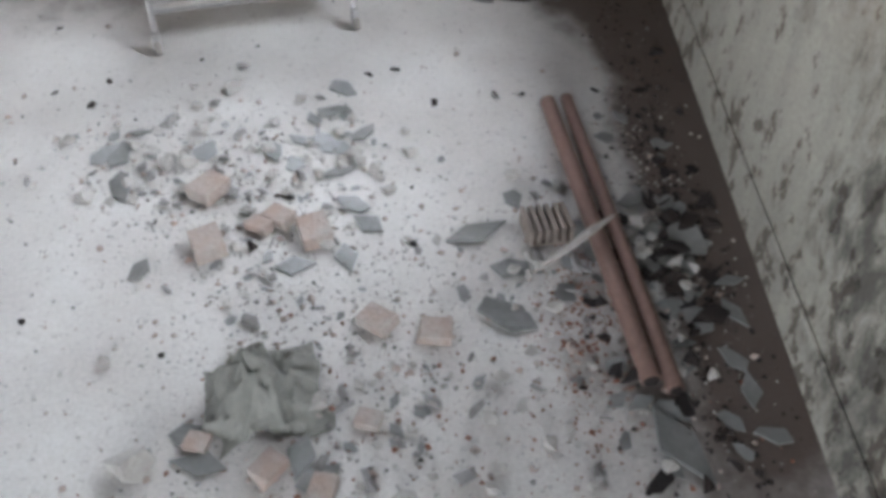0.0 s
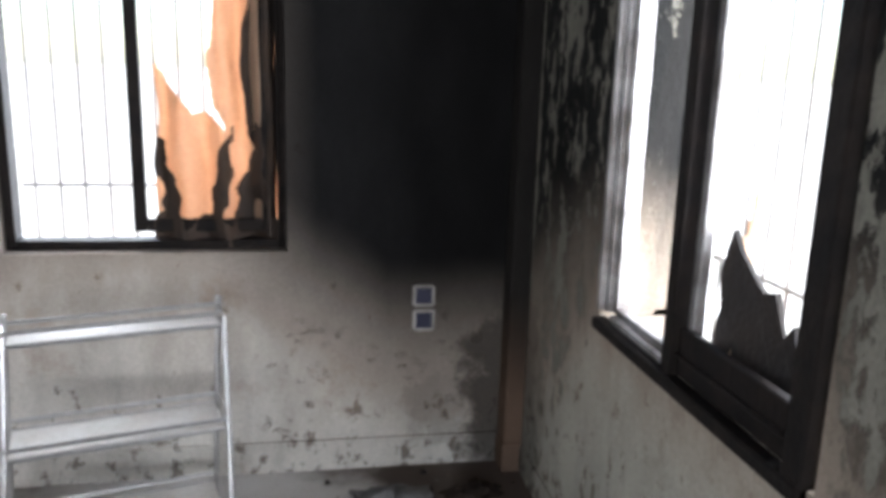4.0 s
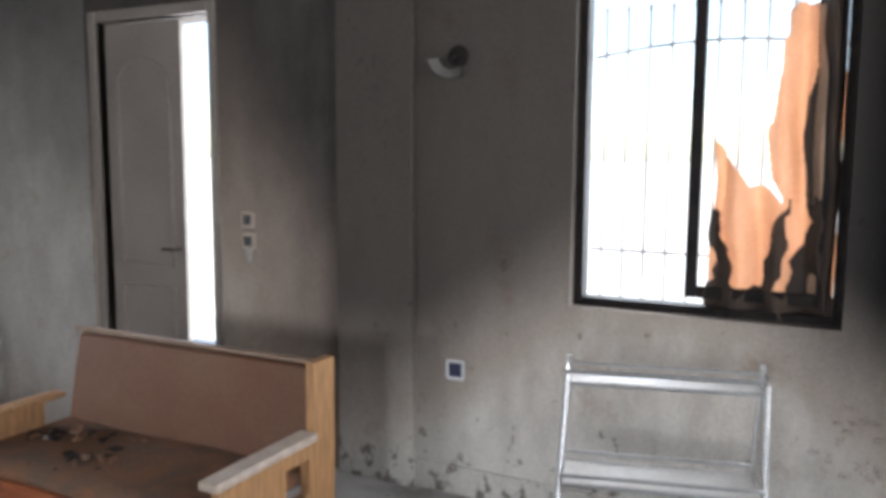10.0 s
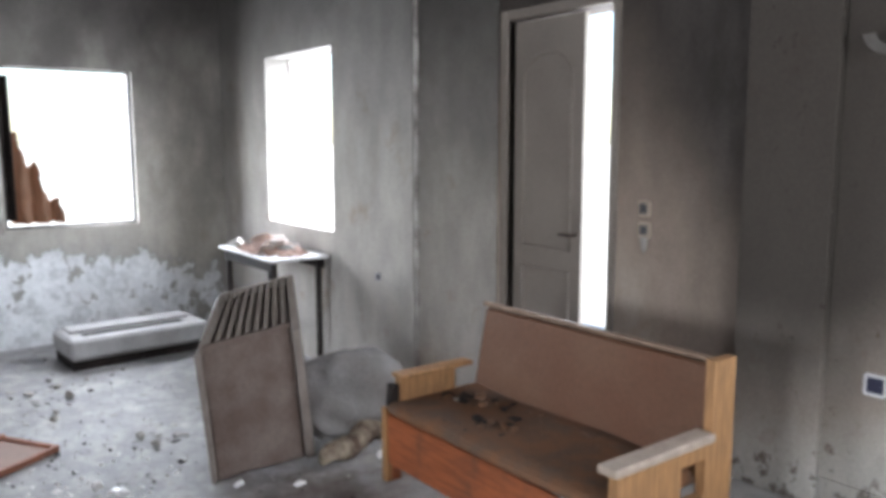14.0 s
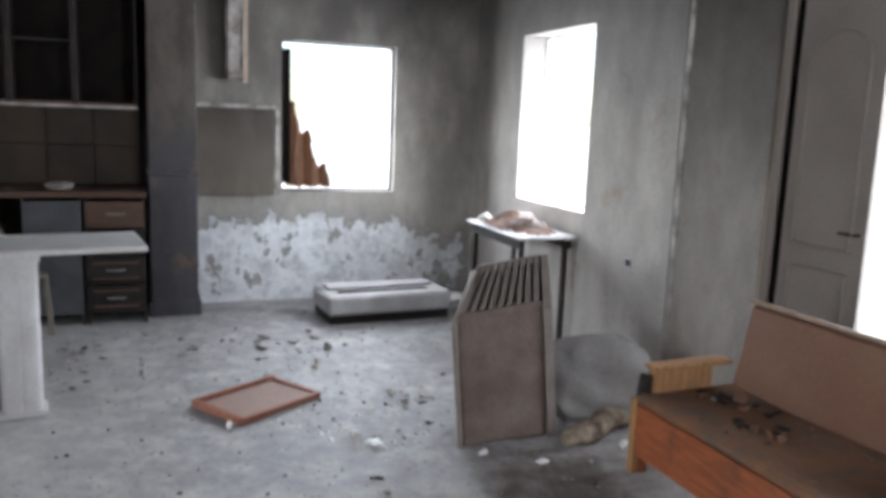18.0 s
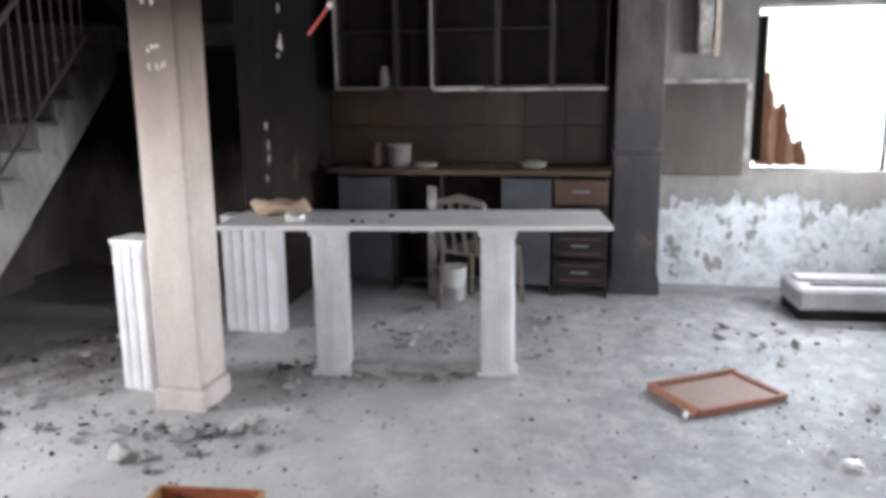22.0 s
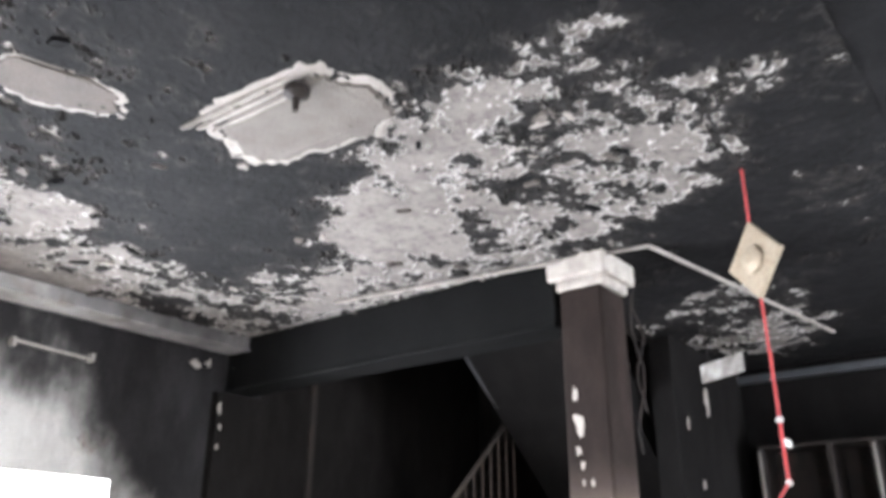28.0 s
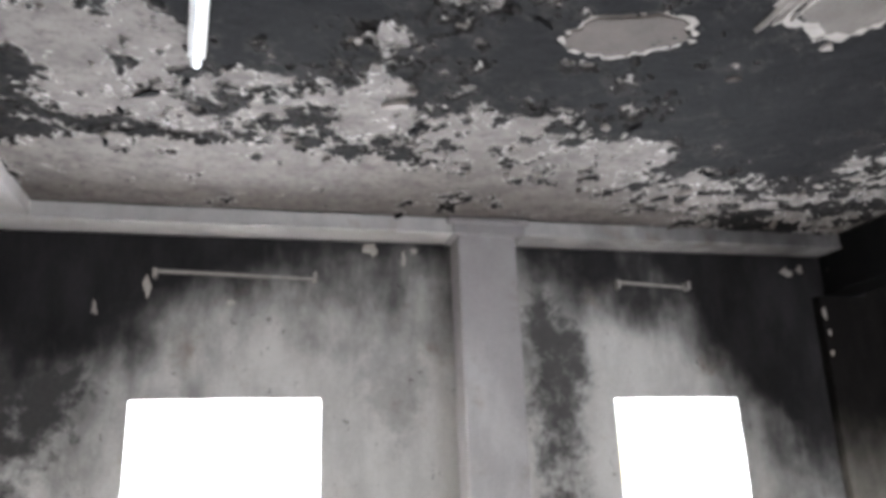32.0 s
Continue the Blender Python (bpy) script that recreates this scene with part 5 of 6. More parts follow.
ped = thing("fluted_pedestal", "white fluted pedestal standing behind the column", "pedestal", pose(-2.99, -3.04, 0, 0, 0, 80))
part("shaft", fluted(0.20, 0.16, 0.80), M_flute, ped)
part("top", boxes((-0.01, -0.01, 0.80, 0.21, 0.17, 0.83)), M_flute, ped)

fp_ = thing("fluted_pedestal", "wide white fluted pedestal standing by the blackened partition", "pedestal", pose(-4.06, -2.955, 0, 0, 0, 90))
part("shaft", fluted(0.38, 0.12, 0.76), M_flute, fp_)
part("top", boxes((-0.008, -0.008, 0.76, 0.388, 0.128, 0.785), bevel=0.004), M_flute, fp_)

# things on the bar top
bm = boxes((0, 0, 0, 0.34, 0.16, 0.08), bevel=0.03)
bmesh.ops.subdivide_edges(bm, edges=bm.edges, cuts=4, use_grid_fill=True)
rg_ = link("crumpled_rag", rough(bm, 0.05, 9, 1.5), mat("tan_rag", (0.42, 0.30, 0.21), second=(0.3, 0.2, 0.14), scale=9.0), True)
rg_.matrix_basis = pose(-3.55, -2.52, 0.865, 0, 0, 95)
tagged(rg_, "crumpled tan rag lying on the bar top", "rag")
bm = lathe([(0.04, 0), (0.055, 0.01), (0.06, 0.05), (0.05, 0.05), (0.04, 0.015)], 14)
bo = link("white_bowl", bm, M_plasticw, True)
bo.matrix_basis = pose(-3.42, -2.18, 0.862)
tagged(bo, "small white bowl on the bar top", "bowl")
for k in range(9):
    scatter(CHIPS + CHARS, -3.75 + rng.random() * 0.35, -2.4 + rng.random() * 0.8, rng.uniform(0.03, 0.09), rng.uniform(0, 360), 0.861, group="debris on the bar top")


# ---- burnt kitchen ----
KX = -5.27                                   # front of the base units
sb_ = setting("splashback", boxes((XW, -2.78, 0.98, XW + 0.006, -0.47, 1.58)), M_dark, "scorched tiled splashback above the worktop", "wall")
tile_ = bpy.data.meshes.new("tile")
bm = boxes((0, 0.003, 0.003, 0.012, 0.327, 0.297), bevel=0.003)
bm.to_mesh(tile_)
bm.free()
tile_.materials.append(M_tile)
for i in range(7):
    for j in range(2):
        tl_ = new("tile", tile_)
        tl_.parent = sb_
        tl_.location = (XW + 0.002 + 0.0015 * rng.random(), -2.78 + 0.33 * i, 0.98 + 0.30 * j)
counter = thing("kitchen_worktop", "charred kitchen worktop with ash on it", "worktop")
part("slab", boxes((XW, -2.62, 0.935, KX + 0.03, -0.44, 0.975), bevel=0.005), M_brown, counter)
part("front_edge", boxes((KX + 0.03, -2.62, 0.94, KX + 0.042, -0.44, 0.972)), M_brown, counter, "red-brown front edging")


def base_unit(y0, y1, label, front, drawers=0):
    ob = thing("base_cabinet", label, "cabinet")
    part("side", boxes((XW + 0.01, y0, 0.0, KX - 0.02, y0 + 0.018, 0.93)), M_dark, ob)
    part("side", boxes((XW + 0.01, y1 - 0.018, 0.0, KX - 0.02, y1, 0.93)), M_dark, ob)
    part("back", boxes((XW + 0.01, y0 + 0.018, 0.0, XW + 0.02, y1 - 0.018, 0.93)), M_dark, ob)
    part("bottom", boxes((XW + 0.02, y0 + 0.018, 0.08, KX - 0.02, y1 - 0.018, 0.10)), M_dark, ob)
    if drawers:
        hh = 0.82 / drawers
        for k in range(drawers):
            z = 0.10 + k * hh
            dd = part("drawer_front", boxes((KX - 0.02, y0 + 0.01, z, KX + 0.002, y1 - 0.01, z + hh - 0.015), bevel=0.004), M_brown if k == drawers - 1 else M_dark, ob, "scorched drawer front")
            part("moulding", boxes((KX + 0.0, y0 + 0.05, z + 0.03, KX + 0.012, y1 - 0.05, z + 0.045), (KX + 0.0, y0 + 0.05, z + hh - 0.06, KX + 0.012, y1 - 0.05, z + hh - 0.045)), M_brown, dd)
            part("handle", tubes([[(KX, (y0 + y1) / 2 - 0.06, z + hh / 2), (KX + 0.028, (y0 + y1) / 2 - 0.05, z + hh / 2), (KX + 0.028, (y0 + y1) / 2 + 0.05, z + hh / 2), (KX, (y0 + y1) / 2 + 0.06, z + hh / 2)]], 0.006, 6), M_steel, dd, "dull metal handle")
    elif front:
        part("door", boxes((KX - 0.02, y0 + 0.01, 0.09, KX, y1 - 0.01, 0.91), bevel=0.004), front, ob, "grey smoked front panel")
    return ob


base_unit(-2.56, -2.12, "burnt base cabinet with a grey smoked front", M_grey)
base_unit(-2.12, -1.72, "burnt-out open base cabinet, charred black", None)
base_unit(-1.26, -0.87, "burnt base cabinet with a grey smoked front", M_grey)
base_unit(-0.86, -0.45, "scorched drawer cabinet with four drawers", None, 4)
part_panel = link("leaning_board", boxes((-0.01, 0, 0, 0.01, 0.07, 0.86), bevel=0.003), M_pale)
part_panel.matrix_basis = pose(KX + 0.14, -1.80, 0, 0, 0, 12)
tagged(part_panel, "narrow pale board leaning upright by the cabinets", "board")


def wall_unit(y0, y1, label, frame=True, shelf=True):
    ob = thing("wall_cabinet", label, "cabinet")
    x1 = XW + 0.34
    part("side", boxes((XW, y0, 1.58, x1, y0 + 0.018, 2.48)), M_dark, ob)
    part("side", boxes((XW, y1 - 0.018, 1.58, x1, y1, 2.48)), M_dark, ob)
    part("bottom", boxes((XW, y0 + 0.018, 1.58, x1, y1 - 0.018, 1.60)), M_brown, ob)
    part("top", boxes((XW, y0 + 0.018, 2.46, x1, y1 - 0.018, 2.48)), M_dark, ob)
    part("back", boxes((XW + 0.001, y0 + 0.018, 1.60, XW + 0.012, y1 - 0.018, 2.46)), M_dark, ob)
    if shelf:
        part("shelf", boxes((XW + 0.012, y0 + 0.018, 2.02, x1 - 0.03, y1 - 0.018, 2.036)), M_dark, ob)
    if frame:
        part("face_frame", boxes((x1, y0, 1.58, x1 + 0.012, y0 + 0.022, 2.44), (x1, y0 + 0.022, 1.58, x1 + 0.012, y1 - 0.1, 1.60), bevel=0.002), M_smoked, ob, "smoked white face frame")
    return ob


wall_unit(-2.62, -2.12, "charred open wall cabinet with a smoked white edge")
wall_unit(-2.12, -1.84, "charred black wall cabinet", False)
wall_unit(-1.84, -1.32, "charred open wall cabinet with a smoked white edge")
wall_unit(-1.32, -0.90, "charred black wall cabinet", False)
wall_unit(-0.90, -0.48, "charred black wall cabinet with a brown side", False, False)
lt = thing("light_rail", "smoked pale pelmet under the wall cabinets", "pelmet")
part("strip", boxes((XW + 0.30, -1.82, 1.562, XW + 0.345, -0.48, 1.58)), M_pale, lt)


def vessel(name, label, cat, profile, material, x, y, z, handle=0.0):
    ob = thing(name, label, cat, pose(x, y, z))
    part("body", lathe(profile, 16), material, ob, smooth=True)
    if handle:
        part("handle", tubes([[(0, handle, 0.02), (0, handle + 0.035, 0.04), (0, handle + 0.035, 0.08), (0, handle, 0.10)]], 0.006, 6), material, ob)
    return ob


vessel("white_pot", "smoked white pot standing on the worktop", "pot", [(0.07, 0), (0.085, 0.02), (0.09, 0.17), (0.1, 0.18), (0.085, 0.18), (0.075, 0.03)], M_smoked, -5.42, -2.08, 0.975)
vessel("brown_jug", "sooty brown jug standing on the worktop", "jug", [(0.05, 0), (0.06, 0.03), (0.065, 0.09), (0.04, 0.16), (0.045, 0.19), (0.03, 0.19)], M_brown, -5.42, -2.27, 0.975, 0.055)
vessel("white_dish", "white dish lying on the charred worktop", "dish", [(0.05, 0), (0.09, 0.01), (0.10, 0.04), (0.09, 0.04), (0.05, 0.015)], M_smoked, -5.40, -1.87, 0.975)
vessel("white_bowl", "white bowl heaped with ash on the worktop", "bowl", [(0.05, 0), (0.085, 0.015), (0.10, 0.04), (0.075, 0.052), (0.03, 0.06)], M_smoked, -5.42, -1.02, 0.975)
vessel("glass_jar", "small pale jar in the burnt wall cabinet", "jar", [(0.035, 0), (0.045, 0.01), (0.045, 0.11), (0.03, 0.14), (0.03, 0.16), (0.02, 0.16)], M_smoked, -5.55, -2.22, 1.60)
vessel("paint_bucket", "white plastic bucket standing by the burnt cabinets", "bucket", [(0.085, 0), (0.09, 0.01), (0.11, 0.25), (0.115, 0.26), (0.105, 0.26), (0.095, 0.03)], M_plasticw, -5.08, -1.60, 0.0)
for k in range(14):
    scatter(CHARS + CHIPS, -5.7 + rng.random() * 0.3, -2.5 + rng.random() * 1.9, rng.uniform(0.04, 0.1), rng.uniform(0, 360), 0.975, group="ash on the worktop")


def plastic_chair(m):
    ob = thing("plastic_chair", "cream plastic garden armchair, smoke-stained", "chair", m)
    part("seat", boxes((-0.22, -0.22, 0.42, 0.22, 0.22, 0.445), bevel=0.01), M_cream, ob)
    part("backrest", tubes([[(-0.2, -0.2, 0.44), (-0.22, -0.24, 0.62), (-0.17, -0.28, 0.80), (0, -0.29, 0.84), (0.17, -0.28, 0.80), (0.22, -0.24, 0.62), (0.2, -0.2, 0.44)]], 0.03, 8), M_cream, ob)
    for x in (-0.09, 0.0, 0.09):
        part("back_slat", tubes([[(x, -0.2, 0.44), (x, -0.25, 0.62), (x, -0.28, 0.81)]], 0.014, 6), M_cream, ob)
    for x in (-0.2, 0.2):
        part("arm", tubes([[(x, -0.22, 0.62), (x * 1.15, 0.0, 0.65), (x * 1.1, 0.2, 0.62)]], 0.022, 8), M_cream, ob)
        for y in (-0.2, 0.2):
            part("leg", tubes([[(x, y, 0.43), (x * 1.12, y * 1.15, 0.0)]], 0.02, 8), M_cream, ob)
    return ob


plastic_chair(pose(-4.93, -1.36, 0, 0, 0, 68))

# tall board and pipe by the west window
setting("wall_panel", boxes((XW, -0.06, 0.90, XW + 0.05, 0.56, 1.60), bevel=0.006), M_panel, "smoked brown panel above the flaked foot of the wall", "wall")
setting("trim_panel", boxes((XW, -0.06, 1.603, XW + 0.07, 0.57, 1.635), (XW, 0.563, 0.90, XW + 0.03, 0.60, 1.60), bevel=0.004), M_pale, "pale ledge over the smoked panel", "trim")
hd = thing("hanging_duct", "smoked pale duct hanging on the wall", "duct")
part("duct", boxes((XW + 0.002, 0.17, 1.82, XW + 0.10, 0.34, 3.0), bevel=0.02), M_pale, hd)
part("edge", boxes((XW + 0.10, 0.30, 1.80, XW + 0.112, 0.335, 3.0)), M_edge, hd)


# ---- stairs ----
X0, YA, YB = -2.64, -4.22, -5.16       # first riser, open side, wall side
RISE, TREAD, STEPS = 0.174, 0.195, 12
SKEW = 0.19                            # the steps run askew: nearer at the wall


def askew(bm):
    for v in bm.verts:
        v.co.x += SKEW * (YA - v.co.y) / (YA - YB)
    return bm


st = thing("staircase", "straight flight of pale stone steps with a plaster stringer", "stairs", kind="structure")
for k in range(STEPS):
    x, z = X0 - TREAD * k, RISE * k
    part("riser", askew(boxes((x - 0.03, YB, z, x, YA - 0.02, z + RISE - 0.03))), M_step, st)
    part("tread", askew(boxes((x - TREAD - 0.03, YB, z + RISE - 0.03, x + 0.025, YA + 0.015, z + RISE), bevel=0.006)), M_step, st)
XT, ZT = X0 - TREAD * STEPS, RISE * STEPS
# sawtooth flank and slab under the steps
prof = [(X0 - 0.02, 0.0)]
for k in range(STEPS):
    prof += [(X0 - 0.02 - TREAD * k, RISE * (k + 1) - 0.032), (X0 - 0.02 - TREAD * (k + 1), RISE * (k + 1) - 0.032)]
prof += [(XT - 0.02, ZT - 0.36), (X0 - 0.38, 0.0)]
bm = prism(prof, 0.10, Matrix.Translation((0, YA, 0)) @ Matrix.Rotation(radians(90), 4, "X"))
part("stringer", bm, M_flight, st, "grey plaster flank of the stairs")
bm = prism([(X0 - 0.05, 0.0), (X0 - 0.05, RISE - 0.04), (XT, ZT - 0.2), (XT, ZT - 0.36), (X0 - 0.36, 0.0)], YA - YB - 0.11, Matrix.Translation((0, YA - 0.11, 0)) @ Matrix.Rotation(radians(90), 4, "X"))
part("slab", bm, M_flight, st)
part("landing", boxes((XW, YS, ZT - 0.16, XT, -3.02, ZT), bevel=0.006), M_step, st)
part("upper_edge", tubes([[(-5.2, YA + 0.14, 1.94), (-3.80, YA + 0.14, 3.06)]], 0.022, 6), M_grey, st, "smoked edge strip of the upper flight")
# stepped plaster skirting between the steps and the wall
X1 = X0 + SKEW
prof = [(X1 + 0.02, 0.0)]
for k in range(STEPS):
    prof += [(X1 + 0.02 - TREAD * k, RISE * (k + 1) + 0.06), (X1 + 0.02 - TREAD * (k + 1), RISE * (k + 1) + 0.06)]
prof += [(XT, 0.0)]
part("skirting", prism(prof, YB - YS - 0.002, Matrix.Translation((0, YB - 0.002, 0)) @ Matrix.Rotation(radians(90), 4, "X")), M_stairwall, st, "smoked stepped skirting")
# underside of the upper flight, turning back
bm = prism([(-5.25, 1.95), (-5.20, 1.89), (-3.78, 3.06), (-3.78, 3.36), (-3.9, 3.36)], 1.04, Matrix.Translation((0, -3.06, 0)) @ Matrix.Rotation(radians(90), 4, "X"))
part("upper_slab", bm, M_kitchen, st, "dark set-back base of the upper flight")


def railing():
    ob = thing("stair_railing", "iron stair railing with scrolled foot and dusty handrail", "railing")
    y = YA + 0.03
    slope = RISE / TREAD
    p0, p1 = (X0 - 0.20, 1.18), (-4.50, 1.18 + (4.50 + X0 - 0.20) * slope * 1.03)
    part("handrail", tubes([[(p0[0] + 0.05, y, p0[1] - 0.06), (p0[0], y, p0[1]), (p1[0], y, p1[1])]], 0.019, 8), M_rail, ob, "dusty wooden handrail")
    part("lower_bar", tubes([[(X0 - 0.10, y, 0.32), (-4.60, y, 0.32 + (4.60 + X0 - 0.10) * slope)]], 0.011, 6), M_iron, ob)
    n_b = 17
    for k in range(n_b):
        x = X0 - 0.24 - k * 0.105
        zb = 0.32 + (-(x) + X0 - 0.10) * slope
        zt = 1.18 + (-(x) + X0 - 0.20) * slope * 1.03
        part("baluster", tubes([[(x, y, zb), (x, y, zt)]], 0.007, 6), M_iron, ob)
        if k % 4 == 1:
            part("collar", lathe([(0.008, 0), (0.018, 0.015), (0.018, 0.03), (0.008, 0.045)], 8, Matrix.Translation((x, y, zb + 0.12))), M_iron, ob)
    part("newel", tubes([[(X0 - 0.10, y, 0.0), (X0 - 0.10, y, 0.34)]], 0.013, 8), M_iron, ob)
    part("brace", tubes([[(X0 - 0.10, y, 0.32), (X0 - 0.04, y, 0.62), (X0 - 0.19, y, 1.16)]], 0.008, 6), M_iron, ob)
    ring = [(X0 - 0.02 + 0.08 * math.cos(a / 16 * math.tau) * 0.8, y, 0.24 + 0.10 * math.sin(a / 16 * math.tau)) for a in range(17)]
    part("scroll", tubes([ring], 0.008, 6), M_iron, ob, "scrolled iron foot")
    return ob


railing()
cd_ = thing("wall_conduit", "pale conduit running up the stair wall", "conduit")
part("pipe", boxes((-3.60, YS, 0.9, -3.54, YS + 0.02, 3.05), bevel=0.004), M_dark, cd_)
sm_ = thing("wall_moulding", "pale plaster edge strip on the wall", "moulding")
part("strip", boxes((-2.66, YS + 0.07, 0, -2.61, YS + 0.085, 1.25)), M_cap, sm_)

# steel bars, a broken frame and rubble at the foot of the stairs
for k, (x, y, x2, y2, r) in enumerate(((-1.60, -3.97, -2.55, -3.95, 0.009), (-1.70, -4.05, -2.62, -4.02, 0.007), (-1.55, -4.33, -1.95, -5.0, 0.007), (-2.1, -3.9, -2.75, -4.1, 0.008))):
    bm = tubes([[(x, y, 0.02), ((x + x2) / 2, (y + y2) / 2 + 0.03, 0.035), (x2, y2, 0.03)]], r, 6)
    tagged(link("steel_bar", bm, M_iron), "bent dark steel bar lying on the floor", "bar", group="bars by the stairs")
fr_ = thing("bent_ironwork", "bent iron frame lying on the rubble", "frame", pose(-2.62, -3.95, 0.01, 0, 0, 38))
for a, b in (((0, 0, 0.02), (0.62, 0, 0.10)), ((0.62, 0, 0.10), (0.62, 0.03, 0.0)), ((0.30, 0, 0.06), (0.16, -0.42, 0.01)), ((0, 0, 0.02), (0.16, -0.42, 0.01))):
    part("bar", tubes([[a, b]], 0.011, 6), M_iron, fr_)
pole = thing("thin_post", "thin dark metal post standing in the rubble", "post", pose(-1.26, -3.90, 0))
part("rod", tubes([[(0, 0, 0), (0.005, 0.01, 0.42)]], 0.014, 8), M_iron, pole)
part("foot", boxes((-0.06, -0.06, 0, 0.06, 0.06, 0.012)), M_iron, pole)


# ---- wall fittings ----
def socket(m, material=M_stone):
    ob = thing("wall_socket", "burnt-out socket box with a pale surround", "socket", m)
    part("surround", boxes((-0.046, -0.008, -0.046, 0.046, 0.0, 0.046), bevel=0.010), material, ob)
    part("box", boxes((-0.033, -0.011, -0.033, 0.033, -0.006, 0.033), bevel=0.002), M_socket, ob, "dark blue-black socket box")
    return ob


socket(pose(1.65, YN, 0.758), M_pale)
socket(pose(1.652, YN, 0.652), M_pale)
socket(pose(-0.492, YN, 0.60))
socket(pose(-3.272, YL, 0.744) @ Matrix.Scale(0.6, 4))


def switch(m, hanging):
    ob = thing("light_switch", "smoke-stained light switch beside the door", "switch", m)
    part("plate", boxes((-0.043, -0.012, -0.043, 0.043, 0.0, 0.043), bevel=0.010), M_edge, ob)
    # no opening is cut: a dark plate stands in for the shaded hole
    part("hole", boxes((-0.026, -0.0135, -0.028, 0.026, -0.008, 0.028), bevel=0.008), M_grey, ob, "dark raised plate in place of the shaded hole where the rocker melted out")
    if hanging:
        part("melted_drip", tubes([[(0, -0.008, -0.04), (0.006, -0.012, -0.09), (0.002, -0.008, -0.12)]], [0.022, 0.014, 0.005], 8), M_plate, ob, "melted plastic drip")
    return ob


switch(pose(-1.70, YN - 0.012, 1.252), False)
switch(pose(-1.695, YN - 0.012, 1.140), True)

# remains of a wall lamp: a curved shade on a plate
lamp_ = thing("broken_wall_lamp", "broken crescent glass shade of a wall lamp", "lamp", pose(-0.49, YN, 2.03))
part("plate", lathe([(0.05, 0), (0.05, 0.012), (0.02, 0.02)], 14, Matrix.Rotation(radians(90), 4, "X")), M_frame, lamp_)
part("arm", tubes([[(0, 0, 0), (0, -0.06, -0.01), (0, -0.09, -0.03)]], 0.008, 6), M_dark, lamp_)
bm = bmesh.new()
rows_ = []
for i in range(9):
    a = math.pi * (1.05 + 0.62 * i / 8)
    rows_.append([bm.verts.new((0.11 * math.cos(a) * s, -0.09 + 0.05 * (1 - s), 0.10 * math.sin(a) * s)) for s in (1.0, 0.8, 0.62)])
for u, v in zip(rows_, rows_[1:]):
    for k in range(2):
        bm.faces.new((u[k], u[k + 1], v[k + 1], v[k]))
bmesh.ops.solidify(bm, geom=bm.faces[:], thickness=0.006)
part("shade", bm, M_smoked, lamp_, "sooted glass crescent")
hook = thing("wall_hook", "small pale hook on the blackened wall", "hook", pose(1.451, YN, 2.067))
part("plate", boxes((-0.012, -0.006, -0.03, 0.012, 0, 0.03), bevel=0.002), M_scab, hook)
part("prong", tubes([[(0, -0.004, 0.01), (0, -0.03, 0.0), (0, -0.035, 0.025)]], 0.005, 6), M_steel, hook)

cnd = thing("wall_conduit", "pale conduit running up the pilaster edge", "conduit")
part("pipe", tubes([[(-0.705, 2.985, 0.0), (-0.712, 2.982, 1.2), (-0.708, 2.984, HC)]], 0.012, 8), M_north, cnd)
for z in (0.5, 1.3, 2.1):
    part("clip", boxes((-0.725, 2.966, z, -0.690, 3.0, z + 0.02)), M_north, cnd)

cn2 = thing("wall_conduit", "pale conduit running up the wall corner beside the bench", "conduit")
part("pipe", tubes([[(XS + 0.012, YL + 0.02, 0.0), (XS + 0.012, YL + 0.02, 1.5), (XS + 0.012, YL + 0.02, HC)]], 0.016, 8), M_pale, cn2)

# charred curtain rod over the north window
rd_ = thing("curtain_rod", "charred curtain rod above the scorched window", "rod")
part("rod", tubes([[(-0.10, YN - 0.07, 2.392), (0.7, YN - 0.07, 2.384), (1.56, YN - 0.07, 2.392)]], 0.012, 8), M_frame, rd_)
for x in (-0.02, 1.46):
    part("bracket", boxes((x - 0.012, YN - 0.075, 2.375, x + 0.012, YN - 0.001, 2.40)), M_frame, rd_)

# curtain rail brackets over the south openings
for x0, x1 in ((-1.68, -1.20), (0.68, 1.55)):
    cr = thing("curtain_rail", "burnt pale curtain rail on the sooted wall", "rail")
    part("rail", tubes([[(x0, YS + 0.05, 2.80), ((x0 + x1) / 2, YS + 0.05, 2.812), (x1, YS + 0.05, 2.825)]], 0.011, 6), M_plate, cr)
    for x in (x0, x1):
        part("bracket", boxes((x - 0.01, YS, 2.79, x + 0.01, YS + 0.06, 2.84)), M_plate, cr)

# tube lamp hanging off the ceiling
tl = thing("tube_lamp", "white fluorescent tube hanging from the sooted ceiling", "lamp", pose(*overhead(1.225, -3.47), HC - 0.055, 0, 0, 95))
part("tube", tubes([[(0.0, 0, 0), (1.1, 0, 0)]], 0.019, 10), M_tube, tl)
part("housing", boxes((0.0, -0.03, 0.02, 1.1, 0.03, 0.055), bevel=0.005), M_plasticw, tl)
# ceiling hook in the bare patch
hk = thing("ceiling_hook", "charred ceiling rose with a hanging wire", "hook", pose(*overhead(-0.70, -2.47), HC))
part("rose", lathe([(0.03, -0.016), (0.045, -0.02), (0.045, -0.045), (0.015, -0.06), (0.01, -0.11)], 12), M_dark, hk)
